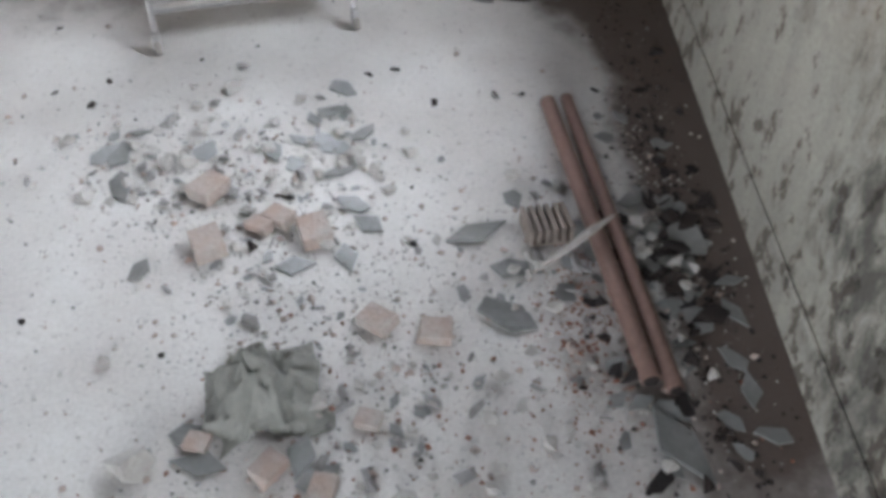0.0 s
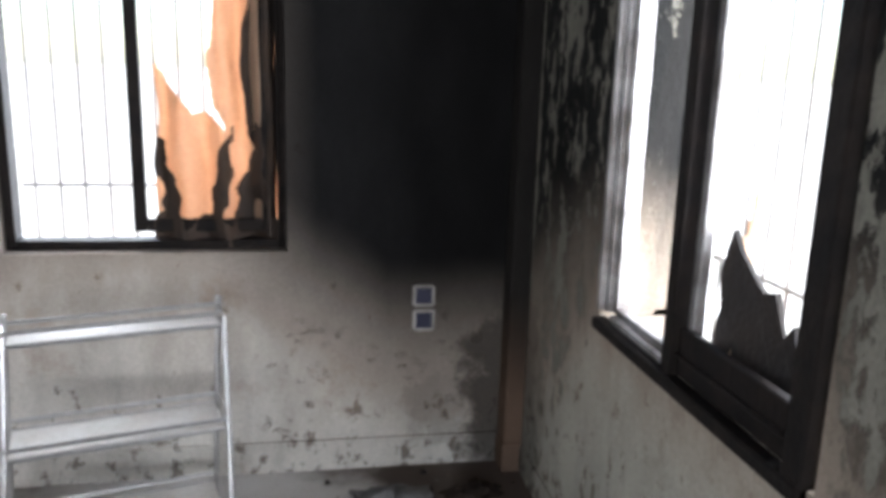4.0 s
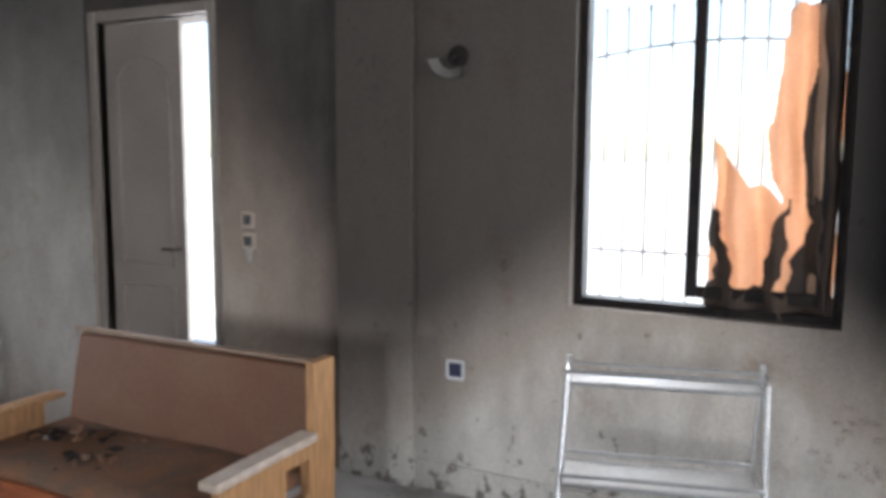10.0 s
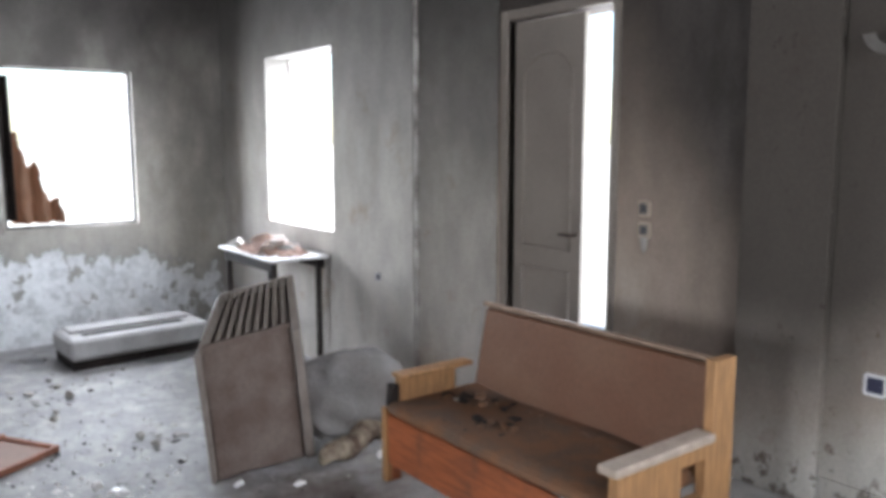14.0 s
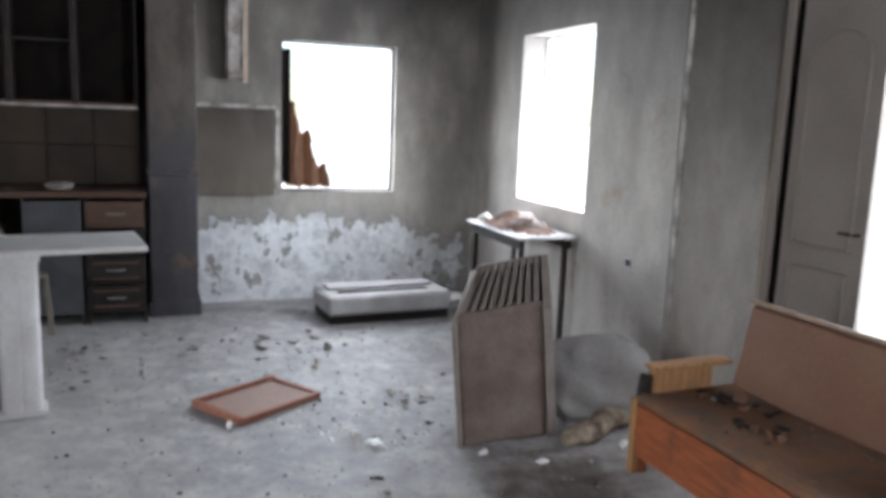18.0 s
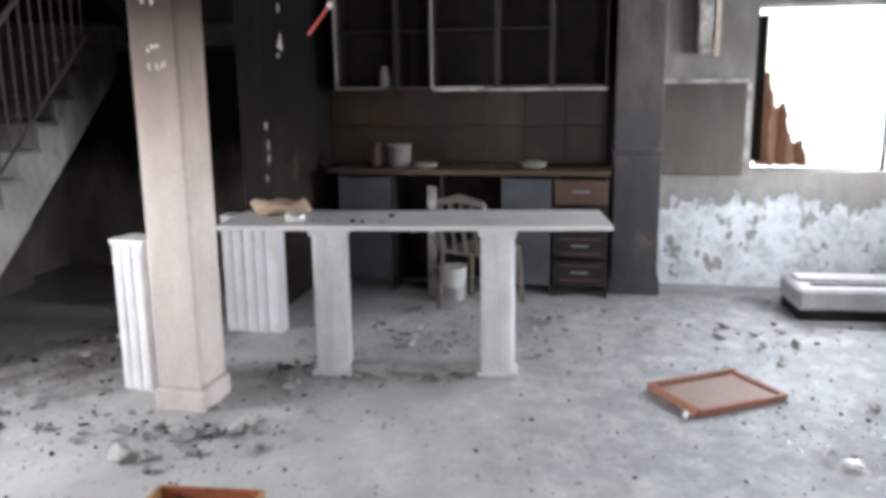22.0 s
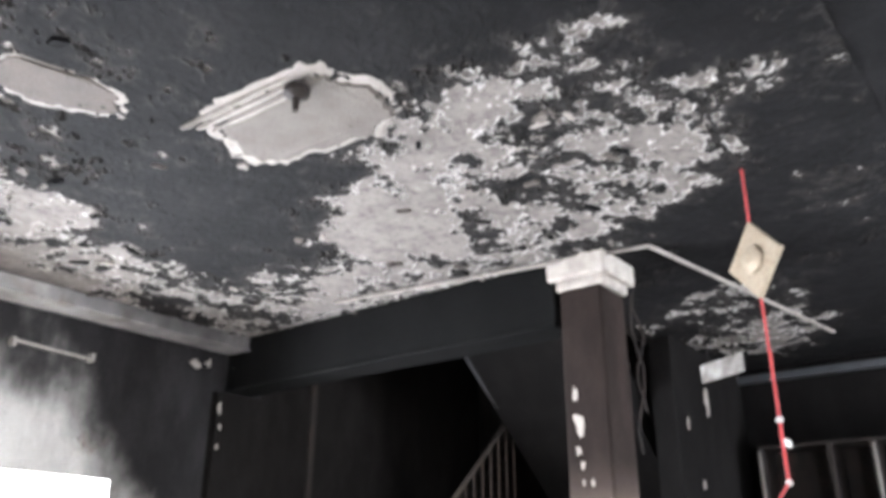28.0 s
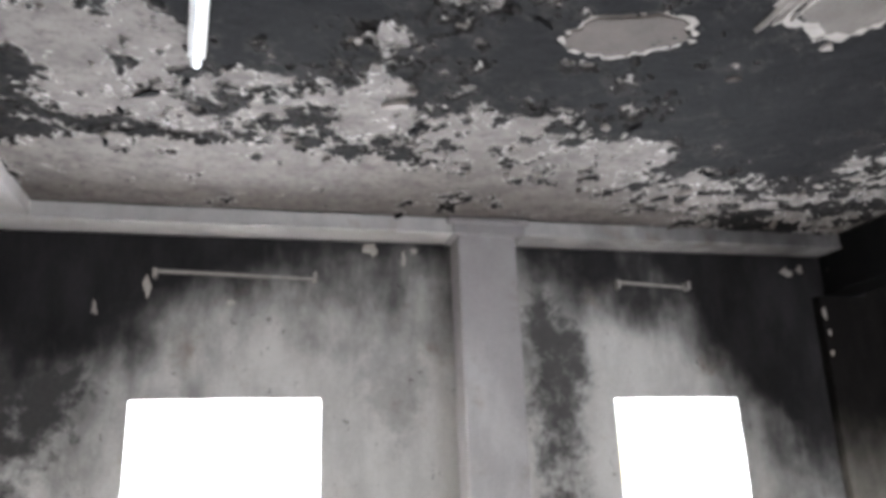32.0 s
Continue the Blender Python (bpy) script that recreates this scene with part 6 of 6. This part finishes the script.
# fallen cornice strips by the capital
for a, b in (((*overhead(-2.38, -4.0), HC - 0.02), (*overhead(-2.68, -2.14), HC - 0.02)), ((*overhead(-2.69, -2.14), HC - 0.02), (*overhead(-4.83, -1.82), HC - 0.02))):
    sp = link("ceiling_conduit", tubes([[a, b]], 0.012, 6), M_rim)
    tagged(sp, "thin pale conduit fixed across the ceiling", "conduit", group="ceiling conduits")


# sooted wires hanging behind the column
for k, (x, y, drop) in enumerate(((-3.32, -2.62, 0.62), (-3.38, -2.56, 0.95), (-3.50, -2.60, 0.70))):
    wire = [(x + 0.03 * math.sin(q * 0.9 + k), y + 0.02 * math.sin(q * 1.3 + 2 * k), HC - drop * q / 8) for q in range(9)]
    wr_ = link("hanging_wire", tubes([wire], 0.006, 6), M_dark)
    tagged(wr_, "sooted wire hanging from the ceiling behind the column", "wire", group="hanging wires")


# ---- diamond ornament on a red cord ----
dia = thing("hanging_ornament", "diamond-shaped plaque hanging on a red cord", "ornament", pose(-2.28, -1.54, 0))
bm = prism([(0, -0.16), (0.15, 0), (0, 0.16), (-0.15, 0)], 0.02, Matrix.Translation((0, 0.01, 2.74)) @ Matrix.Rotation(radians(90), 4, "X"))
pl = part("plaque", bm, M_brass, dia)
pl.rotation_euler = (0, 0, radians(57))
part("boss", lathe([(0.06, 0), (0.055, 0.012), (0.02, 0.02)], 16, Matrix.Rotation(radians(57), 4, "Z") @ Matrix.Translation((0, -0.01, 2.74)) @ Matrix.Rotation(radians(90), 4, "X")), M_brass, dia, "smoked round boss")
part("cord", tubes([[(0, 0, HC), (0.004, 0, 2.90)], [(0, 0, 2.58), (0.012, 0.004, 2.30), (0.0, 0.0, 2.12), (0.006, 0, 2.02), (0.0, 0, 1.90), (0.08, -0.06, 1.79)]], 0.0055, 6), M_red, dia, "frayed red cord")
for z, s in ((2.12, 0.016), (1.90, 0.014)):
    part("bead", lathe([(0.003, z - s), (s, z), (0.003, z + s)], 8), M_plasticw, dia)
part("tag", boxes((-0.09, -0.004, 2.03, -0.0, 0.004, 2.055)), M_plasticw, dia, "small white tag")
hb = thing("dangling_panel", "pale broken panel dangling from the kitchen ceiling", "panel", pose(-3.95, -2.42, 2.66, 0, 0, 60))
part("panel", boxes((0, 0, 0, 0.36, 0.015, 0.11), bevel=0.003), M_pale, hb)
for x in (0.08, 0.3):
    part("wire", tubes([[(x, 0, 0.1), (x, 0, HC - 2.66)]], 0.004, 5), M_dark, hb)


# ---- torn cloth in the windows ----
def rag_sheet(name, w, h, m, material, label, seed, cut, folds=5, nx=70, nz=90):
    """A hanging torn cloth: a pleated sheet whose outline is eaten away where cut(u, v) is true."""
    bm = bmesh.new()
    vs = {}
    for i in range(nx + 1):
        for j in range(nz + 1):
            u, v = i / nx, j / nz
            y = 0.034 * math.sin(u * folds * math.tau + 1.3 * v) + 0.03 * noise.noise((u * 3, v * 2, seed))
            x = u * w + 0.02 * noise.noise((v * 4, u * 3, seed + 3))
            vs[i, j] = bm.verts.new((x, y, v * h + 0.012 * noise.noise((u * 9, v * 9, seed + 7))))
    for i in range(nx):
        for j in range(nz):
            u, v = (i + 0.5) / nx, (j + 0.5) / nz
            if not cut(u + 0.06 * noise.noise((u * 8, v * 8, seed)), v + 0.05 * noise.noise((u * 7, v * 7, seed + 5))):
                bm.faces.new((vs[i, j], vs[i + 1, j], vs[i + 1, j + 1], vs[i, j + 1]))
    bmesh.ops.delete(bm, geom=[v for v in bm.verts if not v.link_faces], context="VERTS")
    bmesh.ops.solidify(bm, geom=bm.faces[:], thickness=0.003)
    ob = link(name, bm, material, True)
    ob.matrix_basis = m
    return tagged(ob, label, "curtain")


rag_sheet("torn_curtain", 0.46, 1.22, pose(0.60, YN + 0.13, 1.02), M_curtain, "torn scorched orange curtain in the window", 1.0,
          lambda u, v: (v > 0.50 - 0.34 * u and u < 0.56 - 0.10 * v + 0.06 * math.sin(v * 9)) or v > 0.93, 3)
rag_sheet("charred_curtain", 0.20, 1.25, pose(0.86, YN + 0.10, 1.0), M_rag, "charred black curtain remains in the window", 4.0, lambda u, v: u < 0.52 + 0.3 * math.sin(v * 7 + 1) * (1 - v), 2, 40, 90)


def spikes(u, v):
    """Height of the slumped black folds along the sill: a low heap with leaning tatters."""
    lean = max(max(0.0, 1 - abs(u + 0.26 * v - 0.20) / 0.075), max(0.0, 1 - abs(u - 0.22 * v - 0.42) / 0.08), 0.8 * max(0.0, 1 - abs(u - 0.1 * v - 0.72) / 0.12))
    return 0.20 + 0.06 * math.sin(u * 17) + 0.75 * lean ** 0.5


rag_sheet("charred_curtain", 0.48, 0.54, pose(0.60, YN + 0.09, 0.955), M_rag, "charred black folds slumped on the sill", 6.0, lambda u, v: v > spikes(u, v), 3, 80, 80)
tatter = prism([(0, 0), (0, 0.12), (0.035, 0.20), (0.012, 0.28), (0.045, 0.39), (0.09, 0.345), (0.14, 0.305), (0.20, 0.275), (0.25, 0.29), (0.285, 0.20), (0.31, 0.235), (0.345, 0.16), (0.345, 0)], 0.012, Matrix.Rotation(radians(90), 4, "X"))
tt_ = link("charred_curtain", rough(tatter, 0.012, 14, 3.0), M_dark)
tt_.matrix_basis = pose(XE + 0.10, 1.63, 0.935, 0, 0, -90)
tagged(tt_, "charred stiff rag of curtain standing in the window", "curtain")
rag_sheet("torn_curtain", 0.09, 0.42, pose(XE + 0.13, 1.61, 1.0, 0, 0, -90), M_curtain, "strip of scorched orange cloth in the window", 9.0, lambda u, v: u > 0.95 - 0.75 * v, 1, 20, 60)
rag_sheet("torn_curtain", 0.10, 1.25, pose(XE + 0.13, 1.30, 1.0, 0, 0, -90), M_scorch, "charred curtain edge in the window", 12.0, lambda u, v: u < 0.35 + 0.3 * math.sin(v * 8), 1, 20, 80)
rag_sheet("torn_curtain", 0.40, 0.80, pose(XW - 0.12, 0.68, 0.96, 0, 0, 90), M_scorch, "torn scorched curtain in the burnt window", 15.0,
          lambda u, v: v > 0.95 - 0.95 * u + 0.08 * math.sin(u * 17), 3, 50, 80)

# ---- the floor by the trolley: tubes, bricks, shards, cloth ----
for (x, y, x2, y2, r) in ((1.568, 1.875, 1.72, 0.84, 0.024), (1.628, 1.90, 1.772, 0.82, 0.020)):
    a, b = Vector((x, y, r + 0.015)), Vector((x2, y2, r + 0.004))
    tb = thing("brown_tube", "long brown tube lying on the rubble", "tube", group="two tubes on the rubble")
    part("tube", tubes([[a, (a + b) / 2, b]], r, 14), M_pipe, tb)
    # the tube is closed; a dark disc stands in for the shade inside
    part("end", tubes([[b, b + (b - a).normalized() * 0.004]], r * 0.8, 14), M_dark, tb, "dark disc in place of the shaded hollow")
ct = link("curtain_tie", tubes([[(1.70, 1.34, 0.062), (1.62, 1.25, 0.085), (1.50, 1.17, 0.04)]], [0.004, 0.012, 0.006], 6), M_plate)
tagged(ct, "pale splinter lying across the tubes", "splinter")

brick_spots = [(0.592, 1.462, 0.11), (0.642, 1.246, 0.11), (0.915, 1.299, 0.11), (0.81, 1.361, 0.08), (0.763, 1.331, 0.07), (1.235, 0.98, 0.085), (1.10, 0.74, 0.06), (0.90, 0.62, 0.075),
               (1.02, 0.58, 0.07), (1.10, 1.01, 0.085), (0.74, 0.68, 0.055)]
stone_spots = [(0.401, 1.777, 0.08), (0.572, 1.962, 0.08), (0.511, 1.884, 0.06), (0.472, 1.861, 0.05), (0.448, 1.575, 0.07), (0.507, 1.594, 0.07), (0.258, 1.439, 0.06), (0.413, 1.54, 0.07),
               (0.636, 1.725, 0.06), (0.722, 1.786, 0.05), (0.842, 1.534, 0.06), (0.813, 1.468, 0.05), (0.666, 1.456, 0.05), (0.712, 1.396, 0.05), (0.891, 1.552, 0.05), (0.522, 1.477, 0.05)]
more_stones = [(0.715, 1.261, 0.05), (0.67, 1.322, 0.04), (0.584, 2.092, 0.06), (0.862, 1.916, 0.05), (1.443, 1.55, 0.06), (1.503, 1.243, 0.06), (1.599, 1.215, 0.08), (1.767, 1.36, 0.05),
               (1.806, 1.312, 0.04), (1.551, 1.514, 0.05), (1.762, 1.249, 0.06), (0.62, 0.62, 0.11), (1.32, 0.62, 0.08), (0.80, 1.00, 0.07)]
shard_spots = [(0.913, 1.984, 0.13), (0.889, 1.852, 0.12), (0.94, 1.854, 0.1), (1.001, 1.745, 0.11), (0.896, 1.694, 0.12), (0.935, 1.677, 0.12), (0.817, 1.701, 0.09), (0.747, 1.653, 0.1),
               (0.947, 1.57, 0.1), (0.845, 1.8, 0.09), (0.293, 1.623, 0.14), (0.252, 1.622, 0.12), (0.34, 1.488, 0.14), (0.545, 1.648, 0.12), (0.315, 1.736, 0.08), (0.814, 1.601, 0.1)]
more_shards = [(0.996, 1.425, 0.12), (1.058, 1.338, 0.12), (1.004, 1.24, 0.12), (0.859, 1.198, 0.12), (0.481, 1.165, 0.09), (1.348, 1.318, 0.2), (1.733, 1.743, 0.09), (1.768, 1.455, 0.1),
               (1.443, 1.456, 0.1), (1.895, 1.33, 0.14), (1.93, 1.283, 0.12), (1.843, 1.22, 0.12), (1.602, 1.324, 0.14), (1.435, 1.197, 0.12), (1.801, 1.344, 0.1), (1.39, 1.05, 0.16)]
char_spots = [(0.129, 1.873, 0.06), (0.151, 1.995, 0.05), (-0.006, 1.938, 0.04), (0.593, 2.224, 0.03), (0.993, 2.068, 0.05), (1.081, 2.095, 0.05), (1.215, 1.915, 0.06), (1.158, 1.5, 0.03),
              (0.756, 1.262, 0.08), (1.171, 1.284, 0.05), (-0.13, 2.331, 0.04), (1.41, 1.947, 0.06), (1.495, 1.963, 0.03), (1.735, 1.99, 0.05), (1.881, 1.987, 0.06), (1.97, 2.213, 0.09)]
more_chars = [(1.92, 2.768, 0.12), (1.98, 1.866, 0.08), (1.98, 1.453, 0.09), (1.97, 1.366, 0.09), (1.93, 1.331, 0.10), (1.97, 1.60, 0.07), (1.251, 2.887, 0.05), (1.649, 2.916, 0.08), (1.93, 1.18, 0.10), (1.86, 1.12, 0.08)]
for meshes, rows_ in ((BRICKS, brick_spots), (STONES, stone_spots), (STONES, more_stones), (SHARDS, shard_spots), (SHARDS, more_shards), (CHARS, char_spots), (CHARS, more_chars)):
    for x, y, size in rows_:
        scatter(meshes, x, y, size * (1.15 if meshes is SHARDS else 1.0), rng.uniform(0, 360), 0.0, rng.uniform(-14, 14) if meshes is SHARDS else 0.0)
for x, y, size in [(0.752, 0.638, 0.15), (0.711, 0.704, 0.1), (0.969, 0.668, 0.13), (1.001, 0.604, 0.12), (1.757, 0.681, 0.24), (1.97, 0.72, 0.1), (1.415, 1.025, 0.14), (1.643, 1.255, 0.1), (1.557, 1.117, 0.1), (1.303, 1.113, 0.07), (1.58, 1.214, 0.09), (1.156, 0.725, 0.06), (0.636, 0.623, 0.09), (1.95, 0.84, 0.12), (1.93, 0.918, 0.1), (1.96, 1.055, 0.12), (1.97, 1.165, 0.1)]:
    scatter(SHARDS, x, y, size * 1.1, rng.uniform(0, 360), 0.0, rng.uniform(-14, 14))
for k in range(420):                                  # lesser pieces in the same heaps
    cx, cy, sx, sy = rng.choice(((0.55, 1.55, 0.30, 0.22), (0.95, 1.65, 0.18, 0.2), (0.85, 1.15, 0.3, 0.25), (1.15, 0.75, 0.35, 0.2), (1.55, 1.2, 0.2, 0.3), (1.85, 1.25, 0.1, 0.4), (1.85, 1.25, 0.12, 0.3), (1.75, 0.8, 0.2, 0.35)))
    x, y = cx + rng.gauss(0, sx * 0.6), cy + rng.gauss(0, sy * 0.6)
    if x > 1.92 or y > 2.6:
        continue
    # mostly dark pieces to the east, which also deepen the painted shade there
    dark = x > 1.62 and rng.random() < 0.8
    scatter(rng.choice((SHARDS, CHARS)) if dark else rng.choice((STONES, STONES, STONES, STONES, CHIPS, SHARDS, SHARDS)), x, y, rng.uniform(0.02, 0.062) * (1.7 if dark else 1.0), rng.uniform(0, 360), 0.0, rng.uniform(-16, 16))

# ribbed hollow block
hb_ = thing("hollow_block", "broken hollow clay block with ribs", "brick", pose(1.53, 1.33, 0.002, 0, 0, 12) @ Matrix.Scale(0.65, 4))
for k in range(6):
    part("rib", boxes((-0.10 + k * 0.034, -0.07, 0.012, -0.082 + k * 0.034, 0.09, 0.085), bevel=0.003), M_clay, hb_)
part("base", boxes((-0.10, -0.07, 0, 0.088, 0.09, 0.014)), M_clay, hb_)


def crumple(name, label, cat, m, w, d, h, material, seed, cuts=11):
    bm = bmesh.new()
    bmesh.ops.create_grid(bm, x_segments=cuts, y_segments=cuts, size=0.5)
    for v in bm.verts:
        r = math.hypot(v.co.x, v.co.y)
        z = max(0.0, 1 - 1.7 * r) * (0.5 + 0.7 * (1 - 1.7 * abs(noise.noise((v.co.x * 4.5, v.co.y * 4.5, seed))))) + 0.12 * noise.noise((v.co.x * 15, v.co.y * 15, seed + 4))
        v.co = Vector(((v.co.x + 0.16 * noise.noise((v.co.x * 4, v.co.y * 4, seed + 2))) * w, (v.co.y + 0.16 * noise.noise((v.co.x * 4, v.co.y * 4, seed + 5))) * d, max(0.003, z * h)))
    bmesh.ops.solidify(bm, geom=bm.faces[:], thickness=0.004)
    ob = link(name, bm, material)
    ob.matrix_basis = m
    return tagged(ob, label, cat)


crumple("crumpled_cloth", "crumpled dusty grey cloth among the bricks", "cloth", pose(0.86, 0.80, 0, 0, 0, 20), 0.25, 0.23, 0.15, M_dustcloth, 3.43, 22)
bag = crumple("plastic_bag", "crumpled grey plastic bag with a dark lower edge by the wall", "bag", pose(1.50, 2.70, 0, 0, 0, 0), 0.32, 0.26, 0.07, M_linen, 7.0, 22)
# added dark tube that draws the bag's dark lower outline
part("dark_edge", tubes([[(-0.15, 0.06, 0.02), (-0.13, -0.04, 0.012), (-0.06, -0.11, 0.010), (0.03, -0.135, 0.012), (0.11, -0.10, 0.012), (0.155, -0.02, 0.016), (0.16, 0.07, 0.03)]], [0.004, 0.010, 0.014, 0.012, 0.014, 0.010, 0.005], 7), M_dark, bag, "dark tube added for the outline")
crumple("charred_cloth", "charred cloth scrap lying by the wall", "cloth", pose(1.82, 2.74, 0, 0, 0, 30), 0.22, 0.16, 0.05, M_rag, 9.0)
rod = thing("black_rod", "black rod lying along the foot of the wall", "rod")
part("rod", tubes([[(-0.55, 2.76, 0.018), (0.594, 2.83, 0.018)]], 0.016, 8), M_iron, rod)
part("cap", tubes([[(0.59, 2.8297, 0.018), (0.61, 2.831, 0.018)]], 0.019, 8), M_dark, rod)

# ---- rubble further off ----
heaps = [(-2.50, -2.50, 0.26, 0.75, 90, (0.025, 0.10)), (-2.52, -2.35, 0.22, 0.3, 50, (0.03, 0.12)), (-1.86, -2.5, 0.4, 0.3, 8, (0.02, 0.07)), (-3.28, -1.65, 0.1, 0.4, 10, (0.04, 0.11)), (-4.1, -1.75, 0.22, 0.22, 26, (0.03, 0.10)), (-4.6, -0.9, 0.3, 0.2, 18, (0.03, 0.09)), (-4.5, 0.35, 0.5, 0.4, 18, (0.05, 0.12)), (-3.2, 0.95, 0.25, 0.25, 10, (0.05, 0.11)), (-3.35, -2.2, 0.4, 0.4, 50, (0.03, 0.10)), (-3.9, -1.3, 0.5, 0.6, 40, (0.02, 0.09)), (-3.2, -3.2, 0.4, 0.3, 26, (0.02, 0.07)), (-2.40, -3.65, 0.35, 0.3, 40, (0.03, 0.10)), (-3.4, -3.7, 0.4, 0.4, 24, (0.03, 0.09)), (-1.9, -4.9, 0.8, 0.35, 50, (0.03, 0.11)), (-4.3, -1.7, 0.5, 0.8, 60, (0.02, 0.08)),
         (-4.5, -0.6, 0.5, 0.5, 16, (0.03, 0.09)), (-4.3, 0.6, 0.7, 0.8, 34, (0.02, 0.08)), (-3.0, 0.9, 0.6, 0.5, 14, (0.02, 0.07)), (-2.2, 0.3, 0.9, 0.8, 20, (0.015, 0.06)),
         (-3.6, -3.6, 0.5, 0.3, 14, (0.04, 0.10)), (-1.2, 0.6, 0.7, 0.6, 8, (0.02, 0.06))]
for cx, cy, sx, sy, count, (lo, hi) in heaps:
    for k in range(count):
        x, y = cx + rng.gauss(0, sx * 0.55), cy + rng.gauss(0, sy * 0.55)
        if -3.03 < x < -2.71 and -2.71 < y < -2.41 or y < YS + 0.1 or x < KX + 0.05 or (y < -4.1 and x < -2.5):
            continue
        scatter(rng.choice((STONES, STONES, STONES, CHIPS, CHIPS, CHARS) if hi > 0.07 else (CHIPS, CHARS, CHARS, STONES)), x, y, rng.uniform(lo, hi), rng.uniform(0, 360))
for x, y, size in ((-3.05, -0.07, 0.09), (-2.42, 1.04, 0.06), (-2.25, 1.27, 0.07), (-2.71, 1.31, 0.06), (-2.29, 1.74, 0.10), (-2.16, 1.74, 0.07), (-2.74, 0.49, 0.11), (-2.65, 0.56, 0.10)):
    scatter(PALE, x, y, size, rng.uniform(0, 360))
for x, y, s in ((-3.75, -2.3, 0.16), (-3.35, -1.7, 0.15), (-3.4, -1.35, 0.13), (-2.2, -2.55, 0.16)):
    scatter(STONES, x, y, s, rng.uniform(0, 360))
# dirt on the bench
for k in range(58):
    cx, cy, sx = rng.choice(((-1.86, 2.0, 0.09), (-1.86, 2.0, 0.09), (-1.52, 1.86, 0.07), (-1.52, 1.86, 0.07), (-1.4, 1.85, 0.35)))
    x, y = min(-0.78, max(-1.98, cx + rng.gauss(0, sx))), min(2.08, max(1.70, cy + rng.gauss(0, sx * 0.8)))
    scatter(CHARS + CHARS + DIRT + DIRT + DIRT + CHIPS[:1], x, y, rng.uniform(0.02, 0.10 if sx < 0.2 else 0.04), rng.uniform(0, 360), 0.383, group="dirt on the bench")


# ---- grit: one sheet of tiny crumbs ----
def crumbs(name, count, zones, material, label, lo, hi, seed):
    rg = random.Random(seed)
    vs, fs = [], []
    for k in range(count):
        cx, cy, sx, sy = rg.choice(zones)
        x, y, s = cx + rg.gauss(0, sx), cy + rg.gauss(0, sy), rg.uniform(lo, hi) * rg.uniform(0.5, 1.0)
        if not (XW + 0.1 < x < XE - 0.04 and YS + 0.06 < y < YN - 0.05) or (x < XS and y > YL - 0.05) or (x < -2.5 and y < -4.2):
            continue
        a, b = len(vs), rg.uniform(0, 6.28)
        for q in range(4):
            t_ = b + q * math.tau / 4
            vs.append((x + s * math.cos(t_) * rg.uniform(0.5, 1.1), y + s * math.sin(t_) * rg.uniform(0.5, 1.1), -0.002))
        vs.append((x + rg.uniform(-0.3, 0.3) * s, y + rg.uniform(-0.3, 0.3) * s, s * rg.uniform(0.3, 0.9)))
        fs += [(a, a + 1, a + 4), (a + 1, a + 2, a + 4), (a + 2, a + 3, a + 4), (a + 3, a, a + 4)]
    me = bpy.data.meshes.new(name)
    me.from_pydata(vs, [], fs)
    me.materials.append(material)
    return tagged(new(name, me), label, "grit", kind="stuff")


near = [(0.8, 1.2, 0.35, 0.3), (1.1, 0.8, 0.35, 0.25), (1.4, 1.1, 0.25, 0.3), (1.75, 1.2, 0.12, 0.5), (0.5, 1.6, 0.25, 0.2), (1.0, 1.4, 0.6, 0.6)]
crumbs("white_grit", 60, [(-2.72, 0.52, 0.08, 0.1), (-2.95, 0.6, 0.16, 0.12), (-3.1, 0.35, 0.2, 0.15)], M_white, "white flakes of plaster scattered on the floor", 0.004, 0.04, 9)
far = [(-2.6, -2.3, 0.35, 0.35), (-2.4, -3.8, 0.6, 0.4), (-1.9, -4.9, 0.9, 0.4), (-4.2, -1.9, 0.6, 0.8), (-4.0, 0.6, 1.0, 0.9), (-2.0, 0.0, 1.8, 1.3), (-1.0, -1.5, 1.6, 1.6)]
crumbs("pale_grit", 800, near, M_brick, "beige chips of brick and plaster strewn on the floor", 0.007, 0.022, 21)
crumbs("pale_grit", 5200, near, M_mortar, "pale crumbs of plaster strewn on the floor", 0.003, 0.012, 1)
crumbs("dark_grit", 800, [(1.88, 1.2, 0.07, 0.32), (1.8, 0.85, 0.12, 0.25), (1.9, 1.9, 0.06, 0.4)], M_dark, "charred crumbs along the foot of the wall", 0.004, 0.02, 12)
crumbs("dark_grit", 2000, near, M_ashstone, "grey crumbs strewn on the floor", 0.003, 0.013, 2)
crumbs("red_grit", 1700, [(1.60, 1.1, 0.05, 0.16), (1.58, 1.0, 0.05, 0.14), (1.6, 0.85, 0.08, 0.2), (1.3, 0.7, 0.3, 0.2)], M_rust, "rust-red crumbs beside the tubes", 0.004, 0.014, 3)
crumbs("pale_grit", 4200, far, M_mortar, "pale crumbs of plaster strewn across the room", 0.004, 0.018, 4)
crumbs("dark_grit", 1800, far, M_dark, "ash and charred crumbs strewn across the room", 0.004, 0.020, 5)
